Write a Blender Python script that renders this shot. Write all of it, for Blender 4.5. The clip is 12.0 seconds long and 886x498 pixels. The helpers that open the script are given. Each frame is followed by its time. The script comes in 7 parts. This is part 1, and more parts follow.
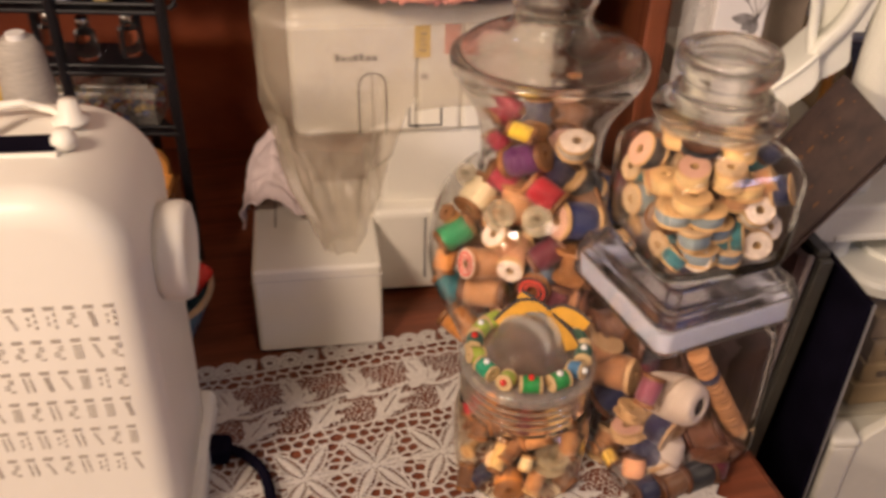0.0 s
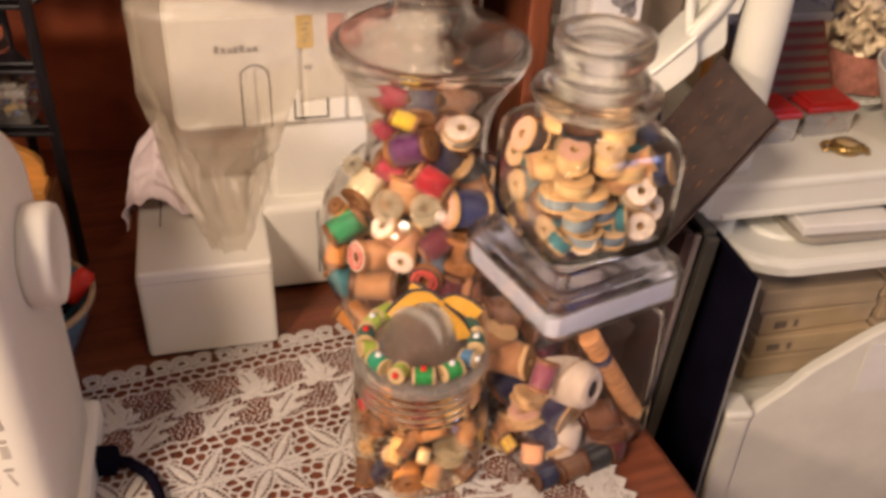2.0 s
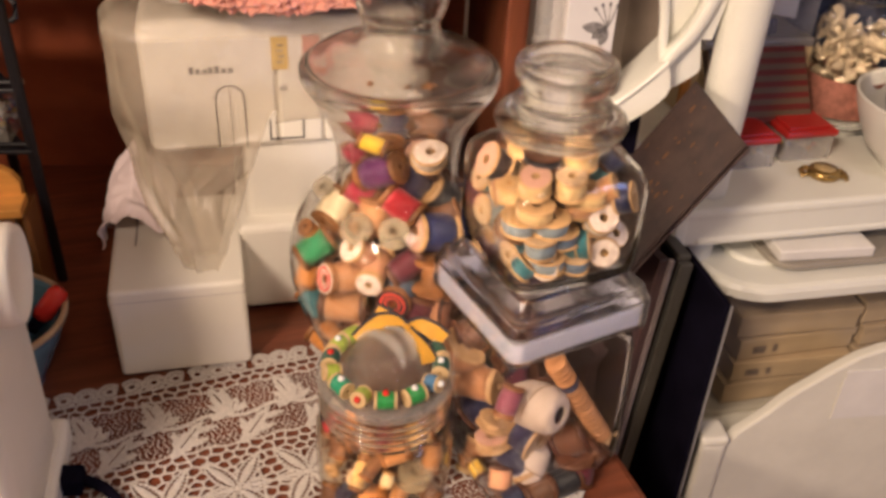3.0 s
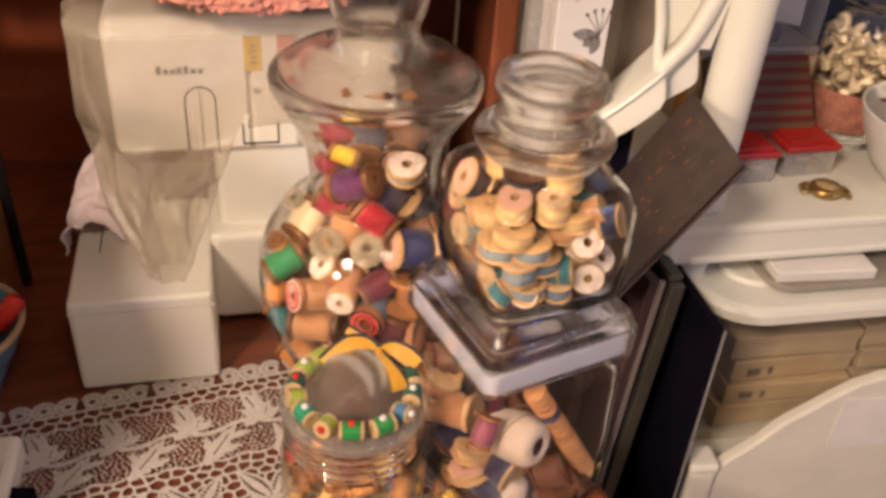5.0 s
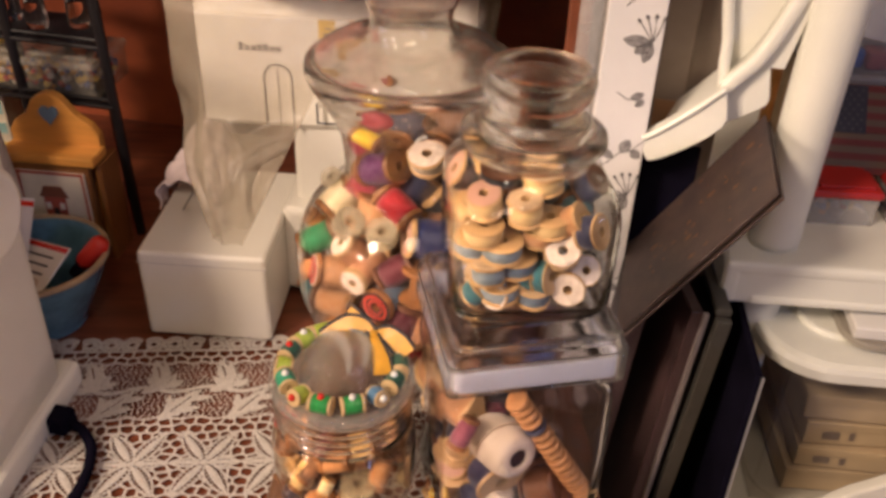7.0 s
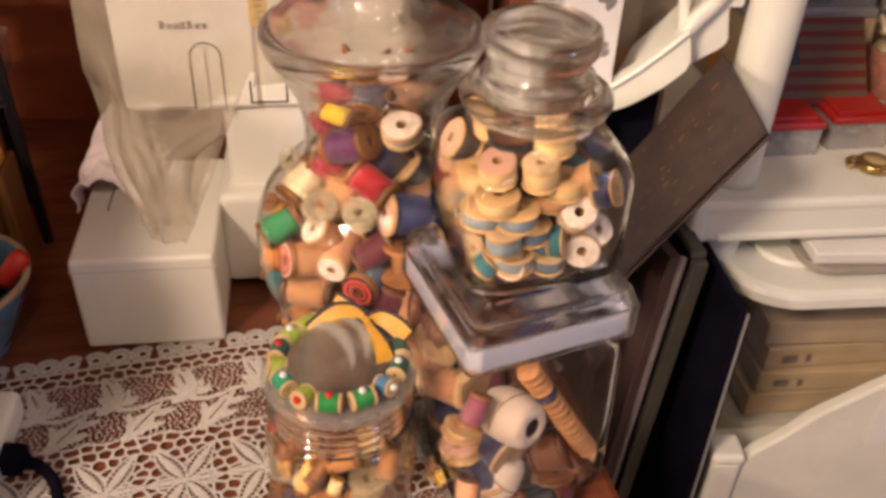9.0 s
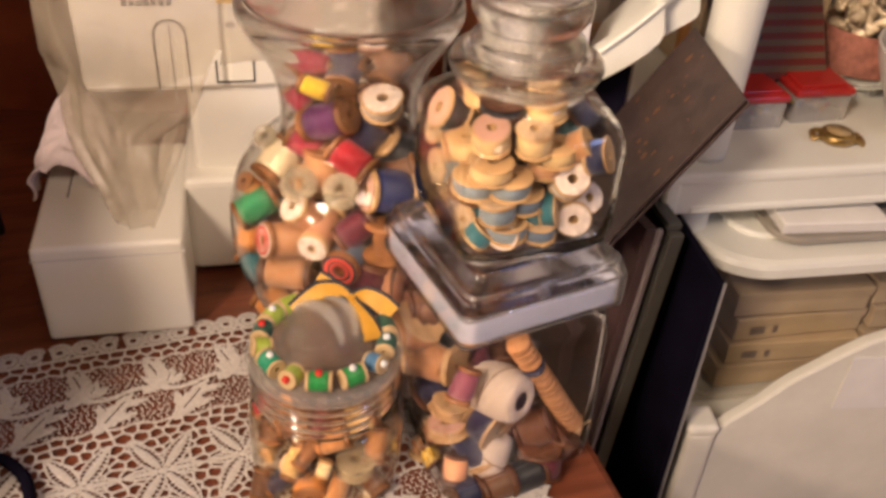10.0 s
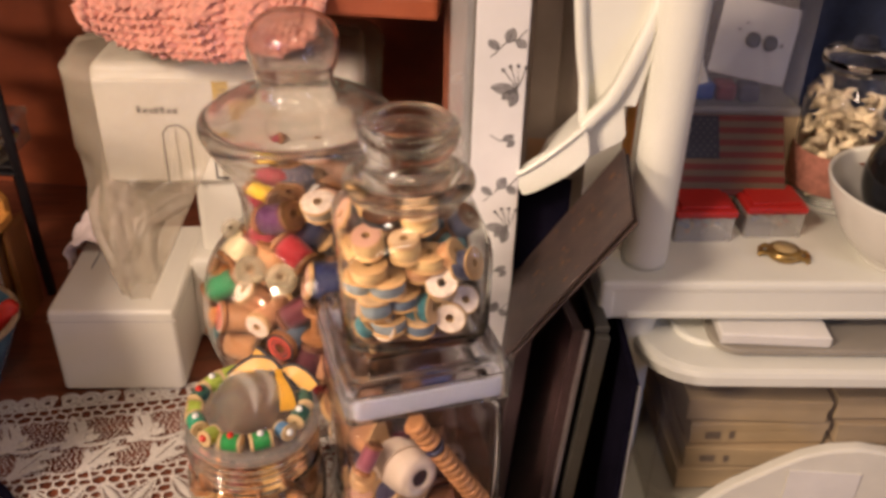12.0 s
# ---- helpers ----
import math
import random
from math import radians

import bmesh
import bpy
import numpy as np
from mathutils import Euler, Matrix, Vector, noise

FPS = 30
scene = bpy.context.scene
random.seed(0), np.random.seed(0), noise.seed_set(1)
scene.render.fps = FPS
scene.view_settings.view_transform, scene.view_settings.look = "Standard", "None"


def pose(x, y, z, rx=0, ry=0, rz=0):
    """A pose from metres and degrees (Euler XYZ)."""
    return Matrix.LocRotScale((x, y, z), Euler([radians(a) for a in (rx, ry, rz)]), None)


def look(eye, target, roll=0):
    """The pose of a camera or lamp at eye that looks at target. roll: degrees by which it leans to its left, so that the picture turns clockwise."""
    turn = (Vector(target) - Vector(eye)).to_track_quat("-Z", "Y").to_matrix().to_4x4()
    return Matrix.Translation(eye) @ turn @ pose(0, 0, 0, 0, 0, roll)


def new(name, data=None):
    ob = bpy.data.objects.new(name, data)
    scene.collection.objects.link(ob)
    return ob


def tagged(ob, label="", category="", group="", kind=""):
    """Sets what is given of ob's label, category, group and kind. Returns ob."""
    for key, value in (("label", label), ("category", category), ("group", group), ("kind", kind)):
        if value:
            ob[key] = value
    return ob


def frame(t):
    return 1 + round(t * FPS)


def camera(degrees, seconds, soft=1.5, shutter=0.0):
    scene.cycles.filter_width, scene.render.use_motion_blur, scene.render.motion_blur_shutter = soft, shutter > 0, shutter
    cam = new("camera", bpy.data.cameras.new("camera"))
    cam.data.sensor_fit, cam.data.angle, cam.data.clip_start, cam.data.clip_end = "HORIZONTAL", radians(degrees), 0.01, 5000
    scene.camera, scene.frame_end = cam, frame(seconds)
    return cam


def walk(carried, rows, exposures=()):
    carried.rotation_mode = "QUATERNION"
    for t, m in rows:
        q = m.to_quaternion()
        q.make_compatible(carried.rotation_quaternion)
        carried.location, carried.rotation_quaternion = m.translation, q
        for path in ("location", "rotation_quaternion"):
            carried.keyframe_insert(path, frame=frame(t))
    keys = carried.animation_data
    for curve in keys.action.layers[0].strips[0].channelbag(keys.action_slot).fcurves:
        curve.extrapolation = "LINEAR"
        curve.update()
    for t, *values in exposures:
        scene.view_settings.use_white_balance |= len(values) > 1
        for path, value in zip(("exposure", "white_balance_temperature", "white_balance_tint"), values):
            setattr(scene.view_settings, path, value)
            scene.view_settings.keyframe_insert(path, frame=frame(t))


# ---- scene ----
cam = camera(52.3, 12.0, soft=3.4, shutter=0.5)
METRES, EYE, TILT, LEAN, TURN = 0.64, 1.207, -34.3, -1.3, 0.0
ROWS = [
    (0.0, 0.0, 0.0, 0.0, 0.0, 0.0, -0.0),
    (0.5, -0.0224, 0.0363, 0.0034, -4.14, -0.69, 2.15),
    (1.0, -0.0341, 0.0393, -0.0013, -5.29, -1.37, 2.59),
    (1.5, -0.0244, 0.0307, -0.0144, -5.81, -1.59, 2.55),
    (2.0, 0.0272, 0.0125, -0.0033, -5.3, -0.48, 2.31),
    (2.5, 0.0747, -0.0007, 0.0015, -4.19, 0.49, 1.43),
    (4.5, 0.0214, 0.0659, 0.0263, -8.15, -0.33, 2.91),
    (5.0, 0.0934, 0.0598, 0.0313, -4.8, -0.22, 0.47),
    (5.5, 0.1647, 0.0659, 0.0348, -0.46, 0.02, -2.3),
    (6.0, 0.2272, 0.0697, 0.0266, 4.87, 0.18, -5.47),
    (6.5, 0.2701, 0.0753, 0.023, 8.42, -0.5, -7.42),
    (7.0, 0.2948, 0.0739, 0.0252, 9.91, -0.25, -7.47),
    (7.5, 0.2762, 0.0777, 0.0278, 9.33, -0.44, -6.32),
    (9.5, 0.1424, 0.1085, 0.0175, -2.56, -2.27, -0.2),
    (10.0, 0.1286, 0.1106, 0.0056, -3.87, -2.06, 0.12),
    (10.5, 0.1598, 0.09, 0.0189, -4.09, -0.62, 0.11),
    (11.0, 0.2215, 0.0526, 0.0234, 0.38, 1.11, -1.79),
    (11.5, 0.2839, 0.0262, 0.029, 3.83, 2.04, -3.12),
    (12.0, 0.3374, 0.0113, 0.0275, 5.31, 2.55, -3.49),
]
walk(cam, [(t, pose(0, 0, EYE, TILT, LEAN, TURN) @ pose(METRES * x, METRES * y, METRES * z, 90 + pitch, roll, yaw)) for t, x, y, z, yaw, pitch, roll in ROWS],
     exposures=[(0.0, -0.25), (0.6, -0.10), (2.0, 0.0), (12.0, 0.0)])

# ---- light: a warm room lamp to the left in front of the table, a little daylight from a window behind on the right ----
world = bpy.data.worlds.new("world")
scene.world = world
world.use_nodes = True
world.node_tree.nodes["Background"].inputs[0].default_value = (0.6, 0.7, 1.0, 1)
world.node_tree.nodes["Background"].inputs[1].default_value = 0.02


def area_lamp(name, eye, target, size, watts, colour):
    data = bpy.data.lights.new(name, "AREA")
    data.shape, data.size, data.energy, data.color = "DISK", size, watts, colour
    ob = new(name, data)
    ob.matrix_world = look(eye, target)
    return ob


area_lamp("room_lamp_light", (-0.55, -0.50, 1.88), (0.1, 0.5, 0.8), 0.26, 17.6, (1.0, 0.755, 0.585))
area_lamp("table_lamp_light", (-0.70, -0.47, 1.36), (0.1, 0.5, 0.85), 0.13, 7.0, (1.0, 0.755, 0.585))
# Added overhead fill with no lamp of its own; it lifts shelf and shadows.
area_lamp("ceiling_lamp_light", (0.45, -0.55, 2.34), (0.45, -0.2, 0.0), 0.40, 4.8, (1.0, 0.755, 0.59))
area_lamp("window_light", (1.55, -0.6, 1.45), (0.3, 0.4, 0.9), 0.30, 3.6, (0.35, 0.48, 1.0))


# ---- materials ----
def material(name, colour, rough=0.5, metal=0.0, vary=0.15, scale=20.0, bump=0.0, bump_scale=200.0, spec=0.5, stretch=(1, 1, 1),
             dark=None, coat=0.0, random=0.0, transmission=0.0, ior=1.45, sheen=0.0):
    m = bpy.data.materials.new(name)
    m.use_nodes = True
    nt = m.node_tree
    b = nt.nodes["Principled BSDF"]
    b.inputs["Roughness"].default_value = rough
    b.inputs["Metallic"].default_value = metal
    b.inputs["Specular IOR Level"].default_value = spec
    b.inputs["Coat Weight"].default_value = coat
    b.inputs["Transmission Weight"].default_value = transmission
    b.inputs["IOR"].default_value = ior
    b.inputs["Sheen Weight"].default_value = sheen
    co = nt.nodes.new("ShaderNodeTexCoord")
    mp = nt.nodes.new("ShaderNodeMapping")
    mp.inputs["Scale"].default_value = stretch
    nt.links.new(co.outputs["Object"], mp.inputs["Vector"])
    n1 = nt.nodes.new("ShaderNodeTexNoise")
    n1.inputs["Scale"].default_value, n1.inputs["Detail"].default_value, n1.inputs["Roughness"].default_value = scale, 6.0, 0.62
    nt.links.new(mp.outputs["Vector"], n1.inputs["Vector"])
    ramp = nt.nodes.new("ShaderNodeValToRGB")
    lo = dark if dark else tuple(c * (1 - vary) for c in colour)
    hi = colour if dark else tuple(min(1, c * (1 + vary * 0.6)) for c in colour)
    ramp.color_ramp.elements[0].position, ramp.color_ramp.elements[1].position = 0.33, 0.68
    ramp.color_ramp.elements[0].color, ramp.color_ramp.elements[1].color = (*lo, 1), (*hi, 1)
    nt.links.new(n1.outputs["Fac"], ramp.inputs["Fac"])
    out = ramp.outputs["Color"]
    if random:
        info = nt.nodes.new("ShaderNodeObjectInfo")
        hsv = nt.nodes.new("ShaderNodeHueSaturation")
        span = nt.nodes.new("ShaderNodeMapRange")
        span.inputs["To Min"].default_value, span.inputs["To Max"].default_value = 1 - random, 1 + random
        nt.links.new(info.outputs["Random"], span.inputs["Value"])
        nt.links.new(span.outputs["Result"], hsv.inputs["Value"])
        nt.links.new(out, hsv.inputs["Color"])
        out = hsv.outputs["Color"]
    nt.links.new(out, b.inputs["Base Color"])
    if bump:
        n2 = nt.nodes.new("ShaderNodeTexNoise")
        n2.inputs["Scale"].default_value, n2.inputs["Detail"].default_value = bump_scale, 4.0
        nt.links.new(mp.outputs["Vector"], n2.inputs["Vector"])
        bp = nt.nodes.new("ShaderNodeBump")
        bp.inputs["Strength"].default_value, bp.inputs["Distance"].default_value = bump, 0.002
        nt.links.new(n2.outputs["Fac"], bp.inputs["Height"])
        nt.links.new(bp.outputs["Normal"], b.inputs["Normal"])
    return m


def glass_material(name, colour, rough=0.0, ior=1.45, bump=0.0, bump_scale=60.0):
    m = bpy.data.materials.new(name)
    m.use_nodes = True
    nt = m.node_tree
    b = nt.nodes["Principled BSDF"]
    b.inputs["Base Color"].default_value = (*colour, 1)
    b.inputs["Roughness"].default_value, b.inputs["IOR"].default_value = rough, ior
    b.inputs["Transmission Weight"].default_value = 1.0
    if bump:
        n = nt.nodes.new("ShaderNodeTexNoise")
        n.inputs["Scale"].default_value = bump_scale
        bp = nt.nodes.new("ShaderNodeBump")
        bp.inputs["Strength"].default_value, bp.inputs["Distance"].default_value = bump, 0.002
        nt.links.new(n.outputs["Fac"], bp.inputs["Height"])
        nt.links.new(bp.outputs["Normal"], b.inputs["Normal"])
    return m


def film_material(name, colour, opacity, rough):
    """Thin clear plastic film: part see-through, part a glossy milky skin."""
    m = bpy.data.materials.new(name)
    m.use_nodes = True
    nt = m.node_tree
    b = nt.nodes["Principled BSDF"]
    b.inputs["Base Color"].default_value = (*colour, 1)
    b.inputs["Roughness"].default_value = rough
    n = nt.nodes.new("ShaderNodeTexNoise")
    n.inputs["Scale"].default_value, n.inputs["Detail"].default_value = 18.0, 5.0
    co = nt.nodes.new("ShaderNodeTexCoord")
    nt.links.new(co.outputs["Object"], n.inputs["Vector"])
    r = nt.nodes.new("ShaderNodeMapRange")
    r.inputs["From Min"].default_value, r.inputs["From Max"].default_value = 0.3, 0.7
    r.inputs["To Min"].default_value, r.inputs["To Max"].default_value = opacity * 0.6, min(1.0, opacity * 1.4)
    nt.links.new(n.outputs["Fac"], r.inputs["Value"])
    bp = nt.nodes.new("ShaderNodeBump")
    bp.inputs["Strength"].default_value, bp.inputs["Distance"].default_value = 0.5, 0.004
    nt.links.new(n.outputs["Fac"], bp.inputs["Height"])
    nt.links.new(bp.outputs["Normal"], b.inputs["Normal"])
    t = nt.nodes.new("ShaderNodeBsdfTransparent")
    t.inputs[0].default_value = (0.93, 0.92, 0.9, 1)
    mix = nt.nodes.new("ShaderNodeMixShader")
    nt.links.new(r.outputs["Result"], mix.inputs[0])
    nt.links.new(t.outputs[0], mix.inputs[1])
    nt.links.new(b.outputs[0], mix.inputs[2])
    nt.links.new(mix.outputs[0], nt.nodes["Material Output"].inputs["Surface"])
    return m


def thin_glass(name, tint, rough=0.01, milky=0.0, bump=0.0, bump_scale=40.0, haze=(0.72, 0.70, 0.66)):
    """Thin clear glass: see-through, glossy by Fresnel, with an optional milky share."""
    m = bpy.data.materials.new(name)
    m.use_nodes = True
    nt = m.node_tree
    t = nt.nodes.new("ShaderNodeBsdfTransparent")
    t.inputs[0].default_value = (*tint, 1)
    g = nt.nodes.new("ShaderNodeBsdfGlossy")
    g.inputs["Roughness"].default_value = rough
    f = nt.nodes.new("ShaderNodeLayerWeight")
    f.inputs["Blend"].default_value = 0.5
    power = nt.nodes.new("ShaderNodeMath")
    power.operation, power.inputs[1].default_value = "POWER", 4.5
    scale = nt.nodes.new("ShaderNodeMath")
    scale.operation, scale.inputs[1].default_value, scale.inputs[2].default_value = "MULTIPLY_ADD", 0.75, 0.04
    nt.links.new(f.outputs["Facing"], power.inputs[0])
    nt.links.new(power.outputs[0], scale.inputs[0])
    mix = nt.nodes.new("ShaderNodeMixShader")
    if bump:
        n = nt.nodes.new("ShaderNodeTexNoise")
        n.inputs["Scale"].default_value = bump_scale
        co = nt.nodes.new("ShaderNodeTexCoord")
        nt.links.new(co.outputs["Object"], n.inputs["Vector"])
        bp = nt.nodes.new("ShaderNodeBump")
        bp.inputs["Strength"].default_value, bp.inputs["Distance"].default_value = bump, 0.002
        nt.links.new(n.outputs["Fac"], bp.inputs["Height"])
        nt.links.new(bp.outputs["Normal"], g.inputs["Normal"])
        nt.links.new(bp.outputs["Normal"], f.inputs["Normal"])
    base = t.outputs[0]
    if milky:
        d = nt.nodes.new("ShaderNodeBsdfDiffuse")
        d.inputs[0].default_value = (*haze, 1)
        mm = nt.nodes.new("ShaderNodeMixShader")
        mm.inputs[0].default_value = milky
        nt.links.new(t.outputs[0], mm.inputs[1])
        nt.links.new(d.outputs[0], mm.inputs[2])
        base = mm.outputs[0]
    nt.links.new(scale.outputs[0], mix.inputs[0])
    nt.links.new(base, mix.inputs[1])
    nt.links.new(g.outputs[0], mix.inputs[2])
    nt.links.new(mix.outputs[0], nt.nodes["Material Output"].inputs["Surface"])
    return m


def soft_glass(name, colour, clear=0.35, ior=1.45, bump=0.03, bump_scale=40.0, milky=0.0):
    """Refracting glass blended with a share of plain see-through, so that thick rims stay soft."""
    m = glass_material(name, colour, 0.0, ior, bump, bump_scale)
    nt = m.node_tree
    b = nt.nodes["Principled BSDF"]
    t = nt.nodes.new("ShaderNodeBsdfTransparent")
    t.inputs[0].default_value = (*colour, 1)
    mix = nt.nodes.new("ShaderNodeMixShader")
    mix.inputs[0].default_value = clear
    nt.links.new(b.outputs[0], mix.inputs[1])
    nt.links.new(t.outputs[0], mix.inputs[2])
    end = mix.outputs[0]
    if milky:
        d = nt.nodes.new("ShaderNodeBsdfDiffuse")
        d.inputs[0].default_value = (0.72, 0.69, 0.62, 1)
        mm = nt.nodes.new("ShaderNodeMixShader")
        mm.inputs[0].default_value = milky
        nt.links.new(end, mm.inputs[1])
        nt.links.new(d.outputs[0], mm.inputs[2])
        end = mm.outputs[0]
    nt.links.new(end, nt.nodes["Material Output"].inputs["Surface"])
    return m


SOFT = soft_glass("blown_glass", (0.925, 0.915, 0.90), 0.08, bump=0.04, bump_scale=30)
STOPPER_GLASS = soft_glass("pressed_stopper_glass", (0.985, 0.975, 0.92), 0.12, bump=0.08, bump_scale=50)
SOFT_LID = soft_glass("lid_glass_block", (0.96, 0.96, 0.96), 0.08, bump=0.06, bump_scale=50)
THIN_MILKY = thin_glass("milky_lid_glass", (0.95, 0.95, 0.92), milky=0.15, bump=0.45, bump_scale=70)
BAND = thin_glass("frosted_seal", (0.92, 0.92, 0.95), rough=0.3, milky=0.44, bump=0.1, haze=(0.55, 0.56, 0.64))
GLASS = glass_material("clear_glass", (0.95, 0.95, 0.94), bump=0.015, bump_scale=30)
# Tint darkens what lies in the square jar, as shade inside it would.
SHADED_GLASS = glass_material("shaded_jar_glass", (0.82, 0.79, 0.82), bump=0.02, bump_scale=30)
# The knob's milky share is a diffuse haze in place of silvery reflections.
KNOB = soft_glass("pressed_knob_glass", (0.95, 0.95, 0.95), 0.15, bump=0.22, bump_scale=80, milky=0.028)
# Amber tint stands for golden glints in the neck and shade on the contents.
GILDED_GLASS = glass_material("gilded_shade_glass", (0.92, 0.84, 0.70), bump=0.03, bump_scale=40)
GLASS_THICK = glass_material("pressed_glass", (0.92, 0.92, 0.90), bump=0.04, bump_scale=45)
CLEAR = film_material("clear_plastic", (0.75, 0.74, 0.72), 0.25, 0.2)
BAG = film_material("bag_film", (0.54, 0.47, 0.37), 0.24, 0.34)
TABLE = material("table_wood", (0.19, 0.055, 0.025), 0.35, vary=0.4, scale=14, stretch=(1, 9, 9), bump=0.08, bump_scale=120, coat=0.2)
HUTCH = material("hutch_wood", (0.40, 0.105, 0.040), 0.38, scale=5, stretch=(1.2, 1.2, 1.8), dark=(0.19, 0.046, 0.024), bump=0.08, bump_scale=60, spec=0.3)
# Hutch wood again, darkened: shade on the stile and side put into the colour.
HUTCH_SHADED = material("hutch_wood_shaded", (0.12, 0.034, 0.014), 0.45, scale=7, stretch=(9, 9, 0.9), vary=0.5, bump=0.1, bump_scale=60, spec=0.3)
LACE = material("lace_thread", (0.62, 0.57, 0.52), 0.85, vary=0.12, scale=300, bump=0.5, bump_scale=1500, sheen=0.2)
MACHINE = material("machine_plastic", (0.84, 0.81, 0.72), 0.38, vary=0.04, scale=12, bump=0.03, bump_scale=900)
RESIN = material("resin_plastic", (0.82, 0.82, 0.73), 0.35, vary=0.06, scale=8, bump=0.05, bump_scale=500)
BLACK = material("black_board", (0.006, 0.005, 0.012), 0.9, vary=0.3, scale=30, spec=0.05)
METAL_BLACK = material("black_metal", (0.006, 0.005, 0.007), 0.5, vary=0.3, scale=40)
BOOK = material("book_cover", (0.095, 0.063, 0.052), 0.55, dark=(0.045, 0.032, 0.032), scale=45, bump=0.15, bump_scale=700)
DOILY = material("pink_yarn", (0.80, 0.36, 0.27), 0.9, vary=0.25, scale=260, bump=0.6, bump_scale=900, sheen=0.3)
BLUE_GLAZE = material("blue_glaze", (0.10, 0.22, 0.30), 0.25, vary=0.25, scale=60, coat=0.3)
TAN_GLAZE = material("tan_rim", (0.42, 0.30, 0.18), 0.4, vary=0.2, scale=80)
ORANGE_WOOD = material("honey_pine", (0.62, 0.28, 0.06), 0.42, vary=0.22, scale=10, stretch=(1, 6, 6), coat=0.2)
PAPER = material("paper", (0.80, 0.78, 0.74), 0.7, vary=0.06, scale=30)
CARD = material("cardboard", (0.56, 0.43, 0.26), 0.75, vary=0.12, scale=40, random=0.12)
WALL = material("wall_paint", (0.58, 0.53, 0.47), 0.8, vary=0.08, scale=6, bump=0.1, bump_scale=200)
FLOOR = material("floor_wood", (0.38, 0.27, 0.17), 0.5, vary=0.3, scale=5, stretch=(1, 8, 8))
INK = material("dark_ink", (0.035, 0.035, 0.04), 0.6, vary=0.1)


def plain(name, colour, rough=0.5, **kw):
    return material(name, colour, rough, **kw)


# ---- building helpers ----
def part(name, bm, mat, parent=None, label="", smooth=False):
    me = bpy.data.meshes.new(name)
    bm.to_mesh(me)
    bm.free()
    me.materials.append(mat)
    if smooth:
        for p in me.polygons:
            p.use_smooth = True
    ob = new(name, me)
    if parent:
        ob.parent = parent
    if label:
        ob["label"] = label
    return ob


def thing(name, m, label, category, group="", kind=""):
    ob = new(name)
    ob.empty_display_size = 0.02
    ob.matrix_world = m
    return tagged(ob, label, category, group, kind)


def box(size, centre=(0, 0, 0), bevel=0.0, seg=2, m=None):
    bm = bmesh.new()
    bmesh.ops.create_cube(bm, size=1.0)
    bmesh.ops.scale(bm, vec=size, verts=bm.verts)
    if bevel:
        bmesh.ops.bevel(bm, geom=bm.edges[:], offset=bevel, segments=seg, affect="EDGES", profile=0.5)
    bmesh.ops.translate(bm, vec=centre, verts=bm.verts)
    if m is not None:
        bmesh.ops.transform(bm, matrix=m, verts=bm.verts)
    return bm


def lathe(profile, seg=48, power=2.0, closed=False, turn=0.0):
    """A body of revolution about z from (radius, height) pairs; power above 2 squares its plan."""
    bm = bmesh.new()
    rings = []
    for item in profile:
        r, z = item[0], item[1]
        p = item[2] if len(item) > 2 else power
        if r < 1e-6:
            rings.append([bm.verts.new((0, 0, z))])
            continue
        ring = []
        for k in range(seg):
            a = 2 * math.pi * k / seg
            c, s = math.cos(a), math.sin(a)
            q = r / (abs(c) ** p + abs(s) ** p) ** (1 / p)
            ring.append(bm.verts.new((q * math.cos(a), q * math.sin(a), z)))
        rings.append(ring)
    pairs = list(zip(rings, rings[1:]))
    if closed:
        pairs.append((rings[-1], rings[0]))
    for a, b in pairs:
        for k in range(seg):
            j = (k + 1) % seg
            if len(a) == 1 and len(b) == 1:
                continue
            if len(a) == 1:
                bm.faces.new((a[0], b[k], b[j]))
            elif len(b) == 1:
                bm.faces.new((a[k], a[j], b[0]))
            else:
                bm.faces.new((a[k], a[j], b[j], b[k]))
    bmesh.ops.recalc_face_normals(bm, faces=bm.faces)
    return bm


def square_loft(profile, closed=False, per=6):
    """A square body from (half width, height, corner radius) rows."""
    bm = bmesh.new()
    rings = []
    for half, z, cr in profile:
        if half < 1e-6:
            rings.append([bm.verts.new((0, 0, z))])
            continue
        cr = min(cr, half * 0.98)
        ring = []
        for q in range(4):
            for k in range(per + 1):
                a = math.pi / 2 * (q + k / per)
                cx, cy = ((1, 1), (-1, 1), (-1, -1), (1, -1))[q]
                ring.append(bm.verts.new((cx * (half - cr) + cr * math.cos(a), cy * (half - cr) + cr * math.sin(a), z)))
        rings.append(ring)
    pairs = list(zip(rings, rings[1:])) + ([(rings[-1], rings[0])] if closed else [])
    n = 4 * (per + 1)
    for a, b in pairs:
        for k in range(n):
            j = (k + 1) % n
            if len(a) == 1 and len(b) == 1:
                continue
            if len(a) == 1:
                bm.faces.new((a[0], b[k], b[j]))
            elif len(b) == 1:
                bm.faces.new((a[k], a[j], b[0]))
            else:
                bm.faces.new((a[k], a[j], b[j], b[k]))
    bmesh.ops.recalc_face_normals(bm, faces=bm.faces)
    return bm


